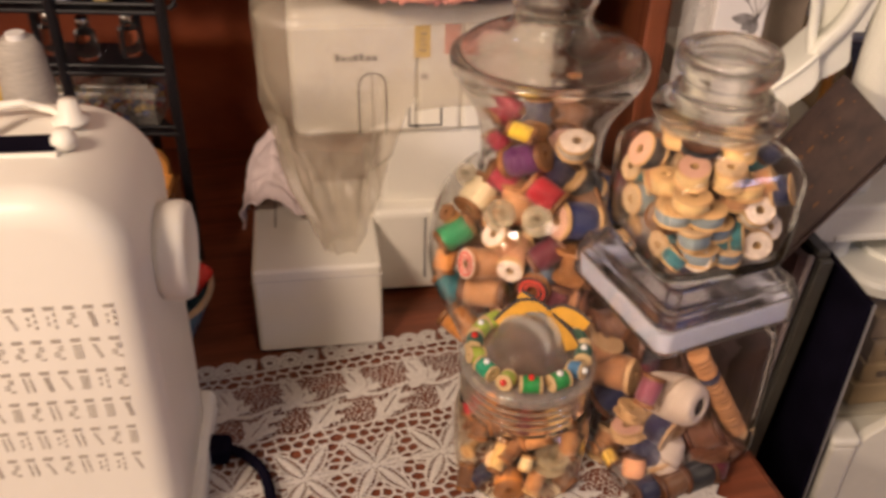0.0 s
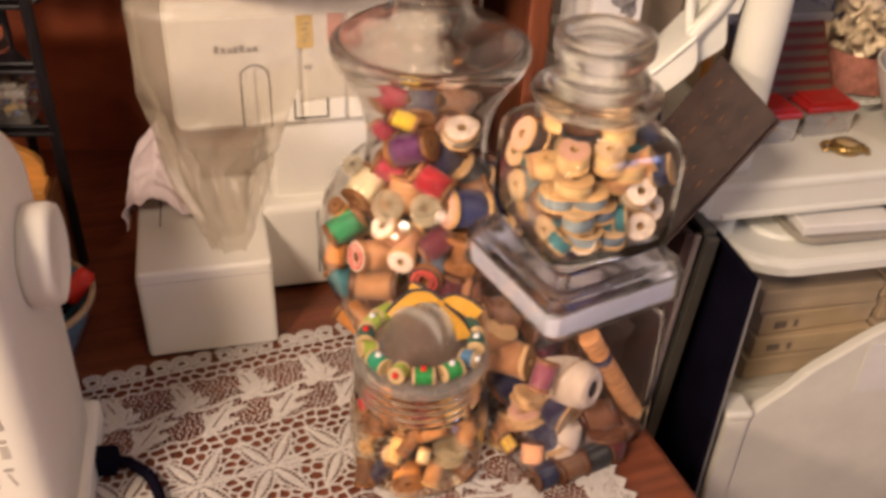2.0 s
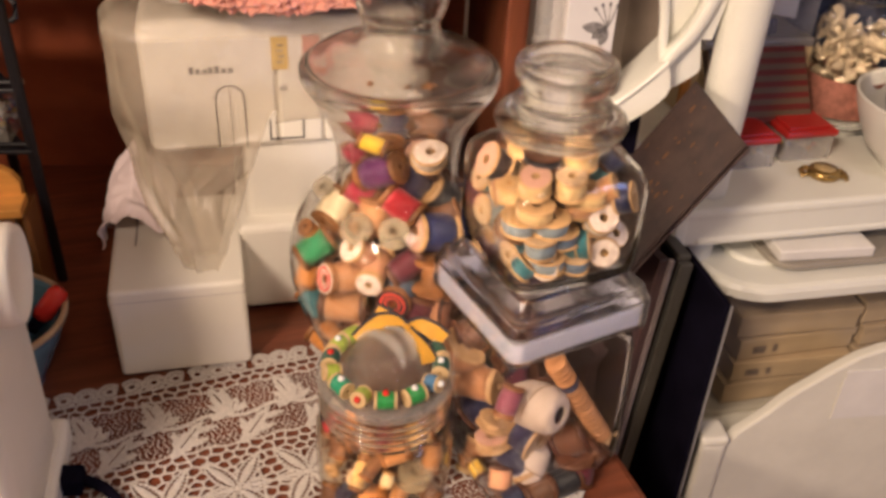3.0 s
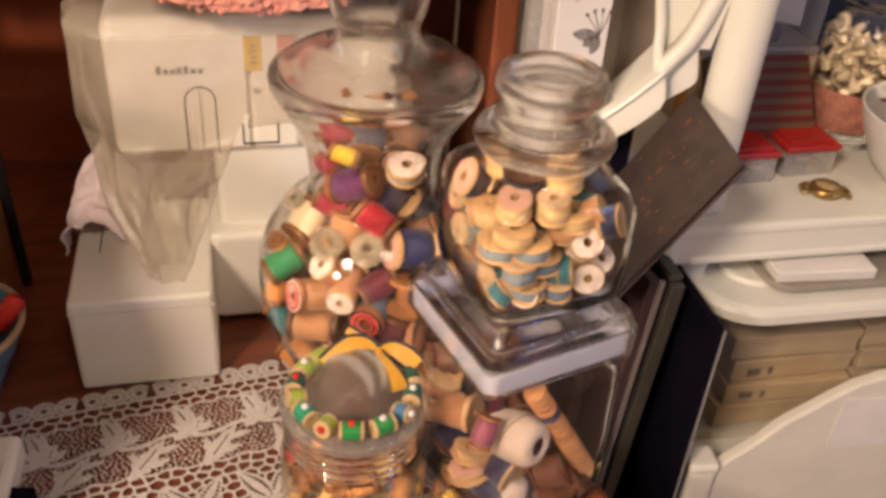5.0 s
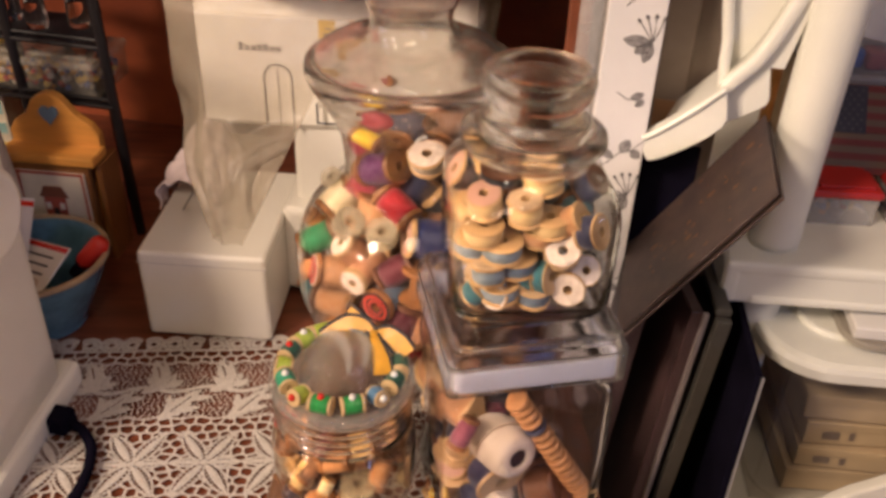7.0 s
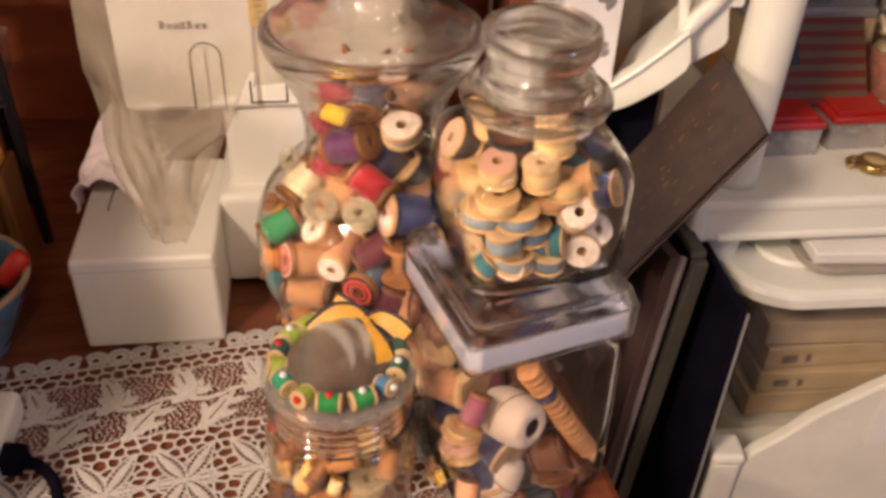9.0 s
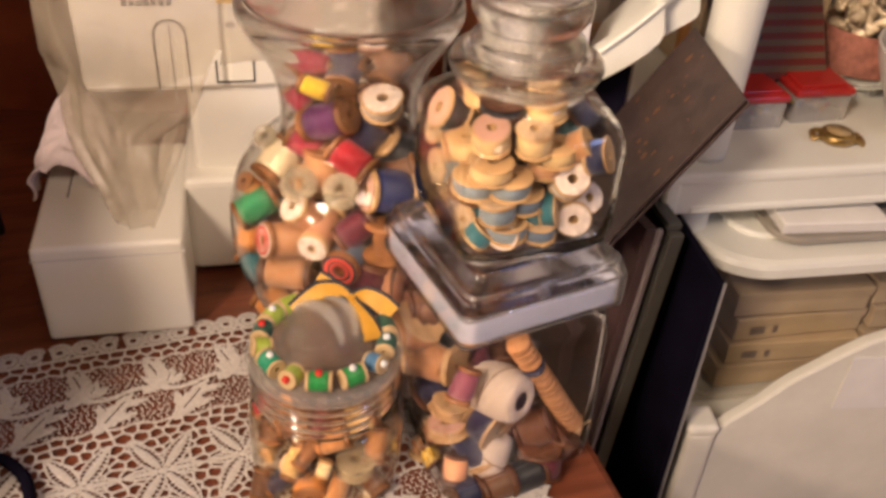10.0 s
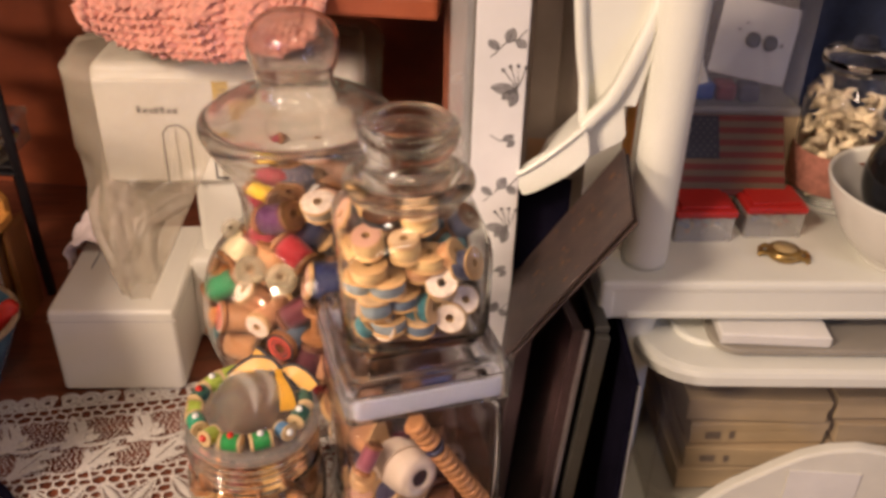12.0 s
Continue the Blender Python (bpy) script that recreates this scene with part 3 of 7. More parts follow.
def cotton_reel(place, axis, r, h, group):
    """A fat reel of cream crochet cotton with a wide dark bore and one loose strand."""
    q = Vector(axis).to_track_quat("Z", "Y").to_matrix().to_4x4()
    s = thing("cotton_reel", Matrix.Translation(place) @ q, "fat reel of cream crochet cotton with a wide bore", "spool", group)
    LYING.append((Vector(place), r))
    b = 0.36 * r
    part("winding", lathe(smooth_profile([(b, -h / 2), (r * 0.70, -h / 2), (r * 0.93, -h * 0.42), (r, -h * 0.15), (r * 0.99, h * 0.15), (r * 0.90, h * 0.38), (r * 0.72, h * 0.49), (b * 1.1, h / 2), (b, h * 0.48)], 4), 28), THREADS["white"], s, "", True)
    # Near-black plug: the shade of the hollow is put into its colour.
    part("bore", lathe([(0.0, h * 0.40), (b * 0.99, h * 0.44), (b * 1.01, h * 0.47), (b * 1.01, -h * 0.5), (0.0, -h * 0.5)], 24), plain("bore_shade", (0.02, 0.016, 0.02)), s, "dark plug standing for the shaded bore")
    part("strand", tube([(r * 1.01 * math.cos(a), r * 1.01 * math.sin(a), h * (0.30 - 0.11 * a)) for a in [k * 0.25 for k in range(-6, 14)]], 0.0005, 6), plain("strand_dark", (0.25, 0.17, 0.10)), s)
    return s


def fill(at, z, inside, count, sizes, colours, group, seed, gap=0.88, wood=None, bare=0.25, power=2.0, turn=0.0):
    """Heap spools inside a jar: inside is its (radius, height) outline."""
    rnd = random.Random(seed)
    placed = list(LYING)
    made = 0
    z0, z1 = inside[0][1], inside[-1][1]
    tries = 0
    while made < count and tries < 6000:
        tries += 1
        r, h = rnd.choice(sizes)
        size = math.sqrt(r * r + h * h / 4) * 0.86
        hz = z0 + (z1 - z0) * rnd.random() ** 1.1
        rad = np.interp(hz, [i[1] for i in inside], [i[0] for i in inside]) - size * 1.02
        if hz - size < z0 or rad <= 0 or hz + size > z1:
            continue
        rr, a = rad * math.sqrt(rnd.uniform(0.02, 0.95)), rnd.uniform(0, 2 * math.pi)
        c, s = math.cos(a), math.sin(a)
        if power > 2:
            rr = rad / (abs(c) ** power + abs(s) ** power) ** (1 / power) * math.sqrt(rnd.uniform(0.02, 0.95))
        a2 = a + radians(turn)
        p = Vector((at[0] + rr * math.cos(a2), at[1] + rr * math.sin(a2), z + hz))
        if any((p - o).length < gap * (size + os_) for o, os_ in placed):
            continue
        placed.append((p, size))
        axis = Vector((rnd.gauss(0, 1), rnd.gauss(0, 1), rnd.gauss(0, 0.7))).normalized()
        spool(p, axis, r, h, "" if rnd.random() < bare else rnd.choice(colours), wood, rnd.choice(["", "", "", "cream", "rose"]), "", group)
        made += 1
    return placed


INSIDE_A = [(0.042, 0.011), (0.0566, 0.047), (0.0660, 0.092), (0.0640, 0.122), (0.0490, 0.150), (0.037, 0.167), (0.037, 0.19), (0.040, 0.202)]
INSIDE_B = [(0.0365, 0.006), (0.0372, 0.036), (0.0365, 0.054), (0.030, 0.070), (0.024, 0.080)]
INSIDE_C = [(0.0455, 0.008), (0.045, 0.06), (0.043, 0.105)]
INSIDE_D = [(0.038, 0.007), (0.0405, 0.03), (0.0400, 0.050), (0.036, 0.060), (0.0358, 0.082)]
GA, GB, GC, GD = "spools in the apothecary jar", "spools in the stopper jar", "spools in the square jar", "spools in the round jar"

# ---- the spools that lie against the glass ----
spool((0.0539, 0.4998, 0.9568), (0.93, -0.23, -0.28), 0.0071, 0.0178, 'yellow', WOOD_SPOOL, '', '', GA)
spool((0.0423, 0.5224, 0.9378), (0.73, -0.35, -0.59), 0.0068, 0.0168, 'crimson', WOOD_SPOOL, '', '', GA)
spool((0.0593, 0.5109, 0.9303), (0.81, -0.38, 0.44), 0.0112, 0.0296, 'purple', WOOD_SPOOL, '', '', GA)
spool((0.0882, 0.5038, 0.9457), (-0.01, -0.56, 0.83), 0.0115, 0.0125, 'white', WOOD_PALE, 'white', '', GA)
spool((0.0232, 0.5227, 0.9100), (-0.27, -0.59, 0.76), 0.0071, 0.0087, '', CLEAR_REEL, '', '', GA, words='clear plastic bobbin with a round hub')
spool((0.0306, 0.5150, 0.8995), (-0.57, -0.64, -0.52), 0.011, 0.0254, 'cream', WOOD_SPOOL, '', '', GA)
spool((0.0723, 0.4981, 0.9112), (0.77, -0.48, -0.41), 0.0102, 0.0262, 'red', WOOD_SPOOL, '', '', GA)
spool((0.0471, 0.5143, 0.9118), (0.86, -0.36, -0.36), 0.0088, 0.0229, 'crimson', WOOD_SPOOL, '', '', GA)
spool((0.0561, 0.5057, 0.9011), (0.05, 0.17, 0.98), 0.0116, 0.0251, 'tan', WOOD_SPOOL, '', '', GA)
spool((0.0990, 0.5138, 0.9092), (-0.77, -0.08, 0.63), 0.0115, 0.0237, 'black', WOOD_PALE, '', '', GA)
spool((0.0806, 0.5159, 0.9183), (0.62, 0.22, 0.75), 0.0109, 0.0256, 'navy', WOOD_DARK, '', '', GA)
spool((0.1141, 0.5286, 0.9004), (0.28, 0.30, 0.91), 0.0102, 0.0258, 'navy', WOOD_DARK, '', '', GA)
spool((0.0999, 0.5052, 0.9000), (0.91, 0.01, 0.42), 0.0097, 0.0226, 'brown', WOOD_SPOOL, '', '', GA)
spool((0.0932, 0.4932, 0.8945), (-0.91, -0.35, 0.23), 0.0129, 0.0284, 'royal', WOOD_PALE, 'rose', '', GA)
spool((0.1068, 0.5070, 0.8873), (0.94, -0.20, 0.29), 0.0117, 0.0196, 'brown', WOOD_PALE, '', '', GA)
spool((0.0435, 0.4908, 0.8989), (0.28, -0.48, 0.83), 0.01, 0.0077, '', CLEAR_REEL, '', '', GA, words='clear plastic bobbin with a round hub')
spool((0.0666, 0.4831, 0.9000), (-0.08, -0.48, 0.87), 0.0098, 0.0076, '', CLEAR_REEL, '', '', GA, words='clear plastic bobbin with a round hub')
spool((0.0460, 0.4896, 0.8811), (-0.59, -0.39, 0.71), 0.0094, 0.0195, 'peach', WOOD_PALE, 'white', '', GA)
spool((0.0559, 0.4881, 0.8702), (-0.31, -0.95, -0.08), 0.0092, 0.0323, 'peach', WOOD_PALE, 'white', '', GA)
spool((0.0365, 0.4878, 0.8642), (-0.88, -0.42, 0.23), 0.011, 0.0293, 'tan', WOOD_SPOOL, 'white', 'red', GA)
spool((0.0356, 0.4883, 0.8403), (0.97, -0.24, 0.06), 0.0109, 0.0315, 'tan', WOOD_DARK, '', '', GA)
spool((0.0726, 0.4871, 0.8563), (-0.35, -0.94, -0.02), 0.0117, 0.0374, 'blue', WOOD_SPOOL, 'black', 'red', GA)
spool((0.0915, 0.4808, 0.8700), (0.07, 0.13, 0.99), 0.013, 0.0228, '', WOOD_SPOOL, '', '', GA)
spool((0.0166, 0.5107, 0.8719), (0.82, 0.32, 0.47), 0.0096, 0.0267, 'green', WOOD_SPOOL, '', '', GA)
spool((0.0139, 0.5161, 0.8815), (-0.48, -0.42, 0.77), 0.0061, 0.0136, 'orange', WOOD_SPOOL, '', '', GA)
spool((0.0159, 0.5059, 0.8312), (0.66, -0.51, -0.55), 0.01, 0.0263, 'teal', WOOD_SPOOL, '', '', GA)
spool((0.0109, 0.5101, 0.8514), (0.22, 0.43, 0.87), 0.0077, 0.0195, 'orange', WOOD_SPOOL, '', '', GA)
spool((0.0752, 0.4859, 0.8739), (0.79, 0.20, 0.58), 0.0096, 0.0255, 'rose', WOOD_DARK, '', '', GA)
spool((0.0805, 0.4748, 0.8411), (0.30, 0.40, 0.87), 0.0107, 0.028, 'rose', WOOD_DARK, '', '', GA)
spool((0.0551, 0.4780, 0.8270), (0.98, -0.03, 0.18), 0.0102, 0.0273, 'pink', WOOD_SPOOL, '', '', GA)
spool((0.0954, 0.4800, 0.8393), (0.08, 0.46, 0.88), 0.0114, 0.0283, 'peach', WOOD_SPOOL, '', '', GA)
spool((0.0230, 0.5227, 0.7834), (0.77, -0.49, -0.40), 0.0115, 0.0306, 'orange', WOOD_SPOOL, '', '', GA)
spool((0.1219, 0.4501, 0.9683), (-0.83, -0.27, 0.49), 0.0099, 0.0127, 'black', WOOD_PALE, 'rose', '', GB)
spool((0.1204, 0.4585, 0.9547), (-0.88, -0.29, 0.37), 0.0091, 0.0125, 'teal', WOOD_PALE, 'cream', '', GB)
spool((0.1223, 0.4527, 0.9365), (-0.93, -0.34, 0.15), 0.0095, 0.0132, 'pale_blue', WOOD_PALE, 'cream', '', GB)
spool((0.1254, 0.4534, 0.9165), (-0.96, -0.26, 0.09), 0.0081, 0.0127, 'grey', WOOD_PALE, '', '', GB)
spool((0.1330, 0.4263, 0.9218), (-0.89, -0.43, 0.17), 0.0089, 0.0112, 'teal', WOOD_PALE, 'cream', '', GB)
spool((0.1245, 0.4366, 0.9582), (0.92, -0.16, 0.36), 0.0081, 0.0108, 'tan', WOOD_PALE, '', '', GB)
spool((0.1368, 0.4143, 0.9751), (-0.10, -0.32, 0.94), 0.0089, 0.0112, 'gold', WOOD_PALE, 'rose', '', GB)
spool((0.1376, 0.4101, 0.9613), (-0.01, -0.09, 1.00), 0.0103, 0.0093, 'gold', WOOD_PALE, '', '', GB)
spool((0.1286, 0.4287, 0.9624), (-0.15, 0.02, 0.99), 0.0089, 0.01, 'gold', WOOD_PALE, '', '', GB)
spool((0.1319, 0.4159, 0.9503), (-0.01, -0.07, 1.00), 0.0106, 0.0095, 'pale_blue', WOOD_PALE, '', '', GB)
spool((0.1469, 0.4115, 0.9527), (-0.02, -0.07, 1.00), 0.0108, 0.0094, 'pale_blue', WOOD_PALE, '', '', GB)
spool((0.1539, 0.4158, 0.9423), (-0.03, -0.05, 1.00), 0.0107, 0.0091, 'blue', WOOD_PALE, '', '', GB)
spool((0.1418, 0.4071, 0.9407), (-0.08, 0.02, 1.00), 0.0092, 0.0105, 'pale_blue', WOOD_PALE, 'cream', '', GB)
spool((0.1474, 0.4122, 0.9276), (-0.05, -0.02, 1.00), 0.0109, 0.0092, 'pale_blue', WOOD_PALE, '', '', GB)
spool((0.1466, 0.4095, 0.9262), (-0.34, -0.91, 0.22), 0.0082, 0.0092, 'blue', WOOD_PALE, 'white', '', GB)
spool((0.1758, 0.4178, 0.9506), (0.06, -0.73, 0.68), 0.0092, 0.0118, 'white', WOOD_PALE, 'white', '', GB)
spool((0.1869, 0.4276, 0.9344), (0.31, -0.70, 0.64), 0.0084, 0.0111, 'pale_blue', WOOD_PALE, 'white', '', GB)
spool((0.1812, 0.4226, 0.9278), (-0.04, -0.97, 0.24), 0.0092, 0.0123, 'pale_blue', WOOD_PALE, 'white', '', GB)
spool((0.1563, 0.4152, 0.9734), (-0.08, -0.17, 0.98), 0.0088, 0.0119, 'gold', WOOD_PALE, 'cream', '', GB)
spool((0.1680, 0.4209, 0.9646), (-0.04, -0.04, 1.00), 0.0105, 0.0089, 'gold', WOOD_PALE, '', '', GB)
spool((0.1640, 0.4201, 0.9575), (-0.02, 0.03, 1.00), 0.0089, 0.0089, 'tan', WOOD_PALE, '', '', GB)
spool((0.1621, 0.4275, 0.9830), (-0.11, -0.03, 0.99), 0.01, 0.01, 'gold', WOOD_PALE, 'cream', '', GB)
spool((0.1368, 0.4445, 0.9816), (-0.08, -0.04, 1.00), 0.0102, 0.0091, 'gold', WOOD_PALE, 'cream', '', GB)
spool((0.1421, 0.4259, 0.9841), (0.00, -0.03, 1.00), 0.0104, 0.0073, 'black', WOOD_DARK, '', '', GB)
spool((0.1885, 0.4202, 0.9631), (0.85, -0.36, 0.38), 0.0091, 0.0113, 'navy', WOOD_PALE, '', '', GB)
spool((0.1793, 0.4225, 0.9670), (0.76, -0.25, 0.60), 0.0079, 0.0106, 'tan', WOOD_PALE, '', '', GB)
spool((0.1840, 0.4407, 0.9771), (0.67, -0.19, 0.72), 0.0087, 0.0125, 'navy', WOOD_DARK, '', '', GB)
spool((0.1642, 0.4161, 0.9238), (-0.04, 0.04, 1.00), 0.0091, 0.0088, 'blue', WOOD_PALE, 'cream', '', GB)
spool((0.1687, 0.4172, 0.9352), (0.92, -0.31, 0.24), 0.0093, 0.0082, 'teal', WOOD_PALE, '', '', GB)
spool((0.1605, 0.4177, 0.9337), (0.60, 0.06, 0.79), 0.0081, 0.0097, 'teal', WOOD_PALE, '', '', GB)
spool((0.1349, 0.4108, 0.9230), (0.63, 0.12, 0.77), 0.0076, 0.0097, 'teal', WOOD_PALE, '', '', GB)
spool((0.1120, 0.4551, 0.8266), (0.45, -0.15, 0.88), 0.0157, 0.0165, 'tan', WOOD_BUFF, '', '', GC)
spool((0.1214, 0.4448, 0.8105), (0.83, -0.54, 0.15), 0.0128, 0.0316, 'tan', WOOD_BUFF, '', '', GC)
spool((0.1345, 0.4060, 0.8290), (0.34, 0.44, 0.83), 0.0064, 0.0200, 'mauve', WOOD_SPOOL, '', '', GC)
cotton_reel((0.1553, 0.4179, 0.8132), (0.68, -0.71, 0.17), 0.0158, 0.0337, GC)
spool((0.1522, 0.4169, 0.7908), (0.66, -0.74, -0.14), 0.0164, 0.0186, 'navy', WOOD_BUFF, '', '', GC)
spool((0.1278, 0.4130, 0.8044), (0.35, 0.13, 0.93), 0.0095, 0.0073, '', WOOD_BUFF, '', '', GC)
spool((0.1283, 0.4129, 0.7880), (-0.15, 0.06, 0.99), 0.0101, 0.0082, '', WOOD_BUFF, 'rose', '', GC)
spool((0.1456, 0.4153, 0.7710), (-0.56, 0.48, 0.68), 0.0136, 0.0264, 'navy', WOOD_BUFF, '', '', GC)
spool((0.1960, 0.4215, 0.7640), (0.55, 0.10, 0.83), 0.0105, 0.0220, 'brown', WOOD_DARK, '', '', GC)
spool((0.1760, 0.4030, 0.7580), (0.93, 0.33, 0.10), 0.0098, 0.0240, 'black', WOOD_DARK, '', '', GC)
spool((0.1580, 0.3955, 0.7575), (0.90, 0.40, 0.05), 0.0090, 0.0220, 'brown', WOOD_DARK, '', '', GC)
spool((0.1400, 0.3900, 0.7570), (0.90, 0.38, 0.05), 0.0088, 0.0180, 'navy', WOOD_DARK, '', '', GC)
cotton_reel((0.1532, 0.4105, 0.7665), (0.28, 0.30, 0.91), 0.0118, 0.0300, GC)
spool((0.1201, 0.4129, 0.7617), (0.45, -0.84, -0.30), 0.005, 0.0131, 'brass', WOOD_DARK, '', '', GC)
spool((0.1332, 0.4022, 0.7644), (0.10, 0.62, 0.78), 0.0076, 0.0159, 'copper', WOOD_DARK, '', '', GC)
spool((0.1849, 0.4154, 0.7620), (-0.07, 0.00, 1.00), 0.0137, 0.018, 'brown', WOOD_DARK, '', '', GC)
spool((0.1824, 0.4260, 0.7746), (0.86, -0.05, 0.51), 0.0132, 0.0233, 'brown', WOOD_DARK, '', '', GC)
spool((0.1246, 0.4459, 0.7871), (0.78, 0.16, 0.61), 0.0121, 0.0249, 'navy', WOOD_DARK, '', '', GC)
spool((0.1880, 0.4080, 0.7607), (0.14, 0.46, 0.88), 0.0095, 0.0154, 'rose', WOOD_DARK, '', '', GC)
spool((0.1201, 0.4290, 0.7575), (0.35, 0.49, 0.80), 0.0094, 0.0234, 'tan', WOOD_BUFF, '', '', GC)
spool((0.0318, 0.4210, 0.7663), (-0.53, -0.85, 0.06), 0.0054, 0.023, '', WOOD_PALE, '', '', GD)
spool((0.0522, 0.3924, 0.7616), (-0.03, -1.00, -0.08), 0.0101, 0.0149, 'orange', WOOD_SPOOL, '', '', GD)
spool((0.0603, 0.3832, 0.7890), (0.27, 0.56, 0.79), 0.0043, 0.0096, 'cream', WOOD_PALE, '', '', GD)
spool((0.0763, 0.3912, 0.7837), (0.14, -0.22, 0.97), 0.0105, 0.0094, '', CLEAR_REEL, '', '', GD, words='clear plastic bobbin with a round hub')
spool((0.0445, 0.3881, 0.7888), (0.32, 0.59, 0.74), 0.005, 0.0215, 'gold', WOOD_SPOOL, '', '', GD)
spool((0.0524, 0.3848, 0.7989), (0.61, 0.46, 0.64), 0.0046, 0.0197, 'brown', WOOD_SPOOL, '', '', GD)
spool((0.0289, 0.4095, 0.8093), (0.42, 0.49, 0.76), 0.0057, 0.0157, 'red', WOOD_SPOOL, '', '', GD)
spool((0.0332, 0.3991, 0.8041), (0.23, 0.54, 0.81), 0.0061, 0.0178, 'brown', WOOD_SPOOL, '', '', GD)
spool((0.0347, 0.3957, 0.7639), (0.76, 0.30, 0.58), 0.0063, 0.0187, 'navy', WOOD_SPOOL, '', '', GD)
spool((0.0654, 0.3884, 0.8043), (0.93, 0.05, 0.36), 0.0063, 0.0182, 'tan', WOOD_SPOOL, '', '', GD)
spool((0.0872, 0.3996, 0.7895), (0.11, 0.56, 0.82), 0.0062, 0.0196, 'tan', WOOD_SPOOL, '', '', GD)
spool((0.0863, 0.3973, 0.7611), (0.60, -0.73, -0.33), 0.0068, 0.0188, 'brown', WOOD_SPOOL, '', '', GD)
spool((0.0676, 0.3870, 0.7693), (0.33, 0.55, 0.77), 0.0059, 0.0176, 'tan', WOOD_PALE, '', '', GD)
spool((0.0250, 0.3947, 0.7623), (0.14, 0.60, 0.79), 0.0064, 0.0172, 'brown', WOOD_SPOOL, '', '', GD)
spool((0.0450, 0.3902, 0.8128), (0.96, -0.00, 0.27), 0.0056, 0.0167, 'brown', WOOD_SPOOL, '', '', GD)
spool((0.0793, 0.3956, 0.8109), (0.87, 0.12, 0.47), 0.006, 0.0175, 'gold', WOOD_SPOOL, '', '', GD)
spool((0.0586, 0.3907, 0.8141), (0.53, 0.43, 0.73), 0.0059, 0.0173, 'rose', WOOD_SPOOL, '', '', GD)
ROD = ((0.1605, 0.4150, 0.8530), (0.2085, 0.4310, 0.7670))

# ---- the heap behind them, its wood and thread darkened for the shade between spools ----
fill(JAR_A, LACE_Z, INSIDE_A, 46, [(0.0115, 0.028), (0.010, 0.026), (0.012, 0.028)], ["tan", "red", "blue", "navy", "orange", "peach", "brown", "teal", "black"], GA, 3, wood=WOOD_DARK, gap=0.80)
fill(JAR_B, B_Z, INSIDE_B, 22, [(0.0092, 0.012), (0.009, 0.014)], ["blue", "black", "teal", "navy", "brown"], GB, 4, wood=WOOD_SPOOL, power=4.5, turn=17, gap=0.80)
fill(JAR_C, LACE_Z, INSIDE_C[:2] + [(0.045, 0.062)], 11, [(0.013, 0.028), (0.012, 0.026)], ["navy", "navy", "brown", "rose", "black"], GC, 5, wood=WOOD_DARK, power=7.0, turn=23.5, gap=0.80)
rnd = random.Random(15)                # dark spools piled against the back of the square jar, added to deepen its shade
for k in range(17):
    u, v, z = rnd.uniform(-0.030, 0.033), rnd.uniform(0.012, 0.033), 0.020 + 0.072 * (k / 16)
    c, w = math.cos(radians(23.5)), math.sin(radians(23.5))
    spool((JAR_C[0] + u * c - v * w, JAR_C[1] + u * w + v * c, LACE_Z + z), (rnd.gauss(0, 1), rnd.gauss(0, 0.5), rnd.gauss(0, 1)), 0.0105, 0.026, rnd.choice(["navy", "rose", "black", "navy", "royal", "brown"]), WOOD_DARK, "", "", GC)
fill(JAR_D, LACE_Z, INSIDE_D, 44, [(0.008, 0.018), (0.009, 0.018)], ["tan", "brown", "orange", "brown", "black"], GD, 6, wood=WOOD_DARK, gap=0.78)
# the topmost ones, added behind in the tall jar's flared neck for refracted images
for dx, dy, dz, axis, thread in ((-0.022, 0.016, 0.205, (0.8, 0.3, 0.5), "crimson"), (-0.001, 0.022, 0.203, (0.9, -0.2, 0.3), "peach"), (0.021, 0.014, 0.205, (0.4, 0.6, 0.6), "brown"), (-0.004, 0.004, 0.203, (0.2, 0.9, 0.4), "navy")):
    spool((JAR_A[0] + dx, JAR_A[1] + dy, LACE_Z + dz), axis, 0.0105, 0.024, thread, WOOD_SPOOL, "", "", GA)

# ---- a rod of little stacked discs in the square jar ----
def bead_rod(a, b):
    a, b = Vector(a), Vector(b)
    t = thing("button_rod", Matrix.Translation(a) @ (b - a).to_track_quat("Z", "Y").to_matrix().to_4x4(), "stack of small tan and blue discs threaded on a rod", "rod")
    n = 17
    step = (b - a).length / n
    tan_m, navy_m = material("disc_tan", (0.42, 0.20, 0.075), 0.5, vary=0.2, scale=80, random=0.2), THREADS["navy"]
    buff_m = WOOD_BUFF
    disc = lathe([(0.0, 0.0), (0.0034, 0.0), (0.0034, step * 0.10), (0.0064, step * 0.24), (0.0070, step * 0.50), (0.0064, step * 0.76), (0.0034, step * 0.90), (0.0034, step), (0.0, step)], 18)
    base = bpy.data.meshes.new("disc")
    disc.to_mesh(base)
    disc.free()
    for k in range(n):
        ob = new("disc", shared(base, navy_m if k == 4 else buff_m if k > 15 else tan_m))
        ob.parent = t
        ob.matrix_local = pose(0, 0, k * step)
    return t


bead_rod(*ROD)


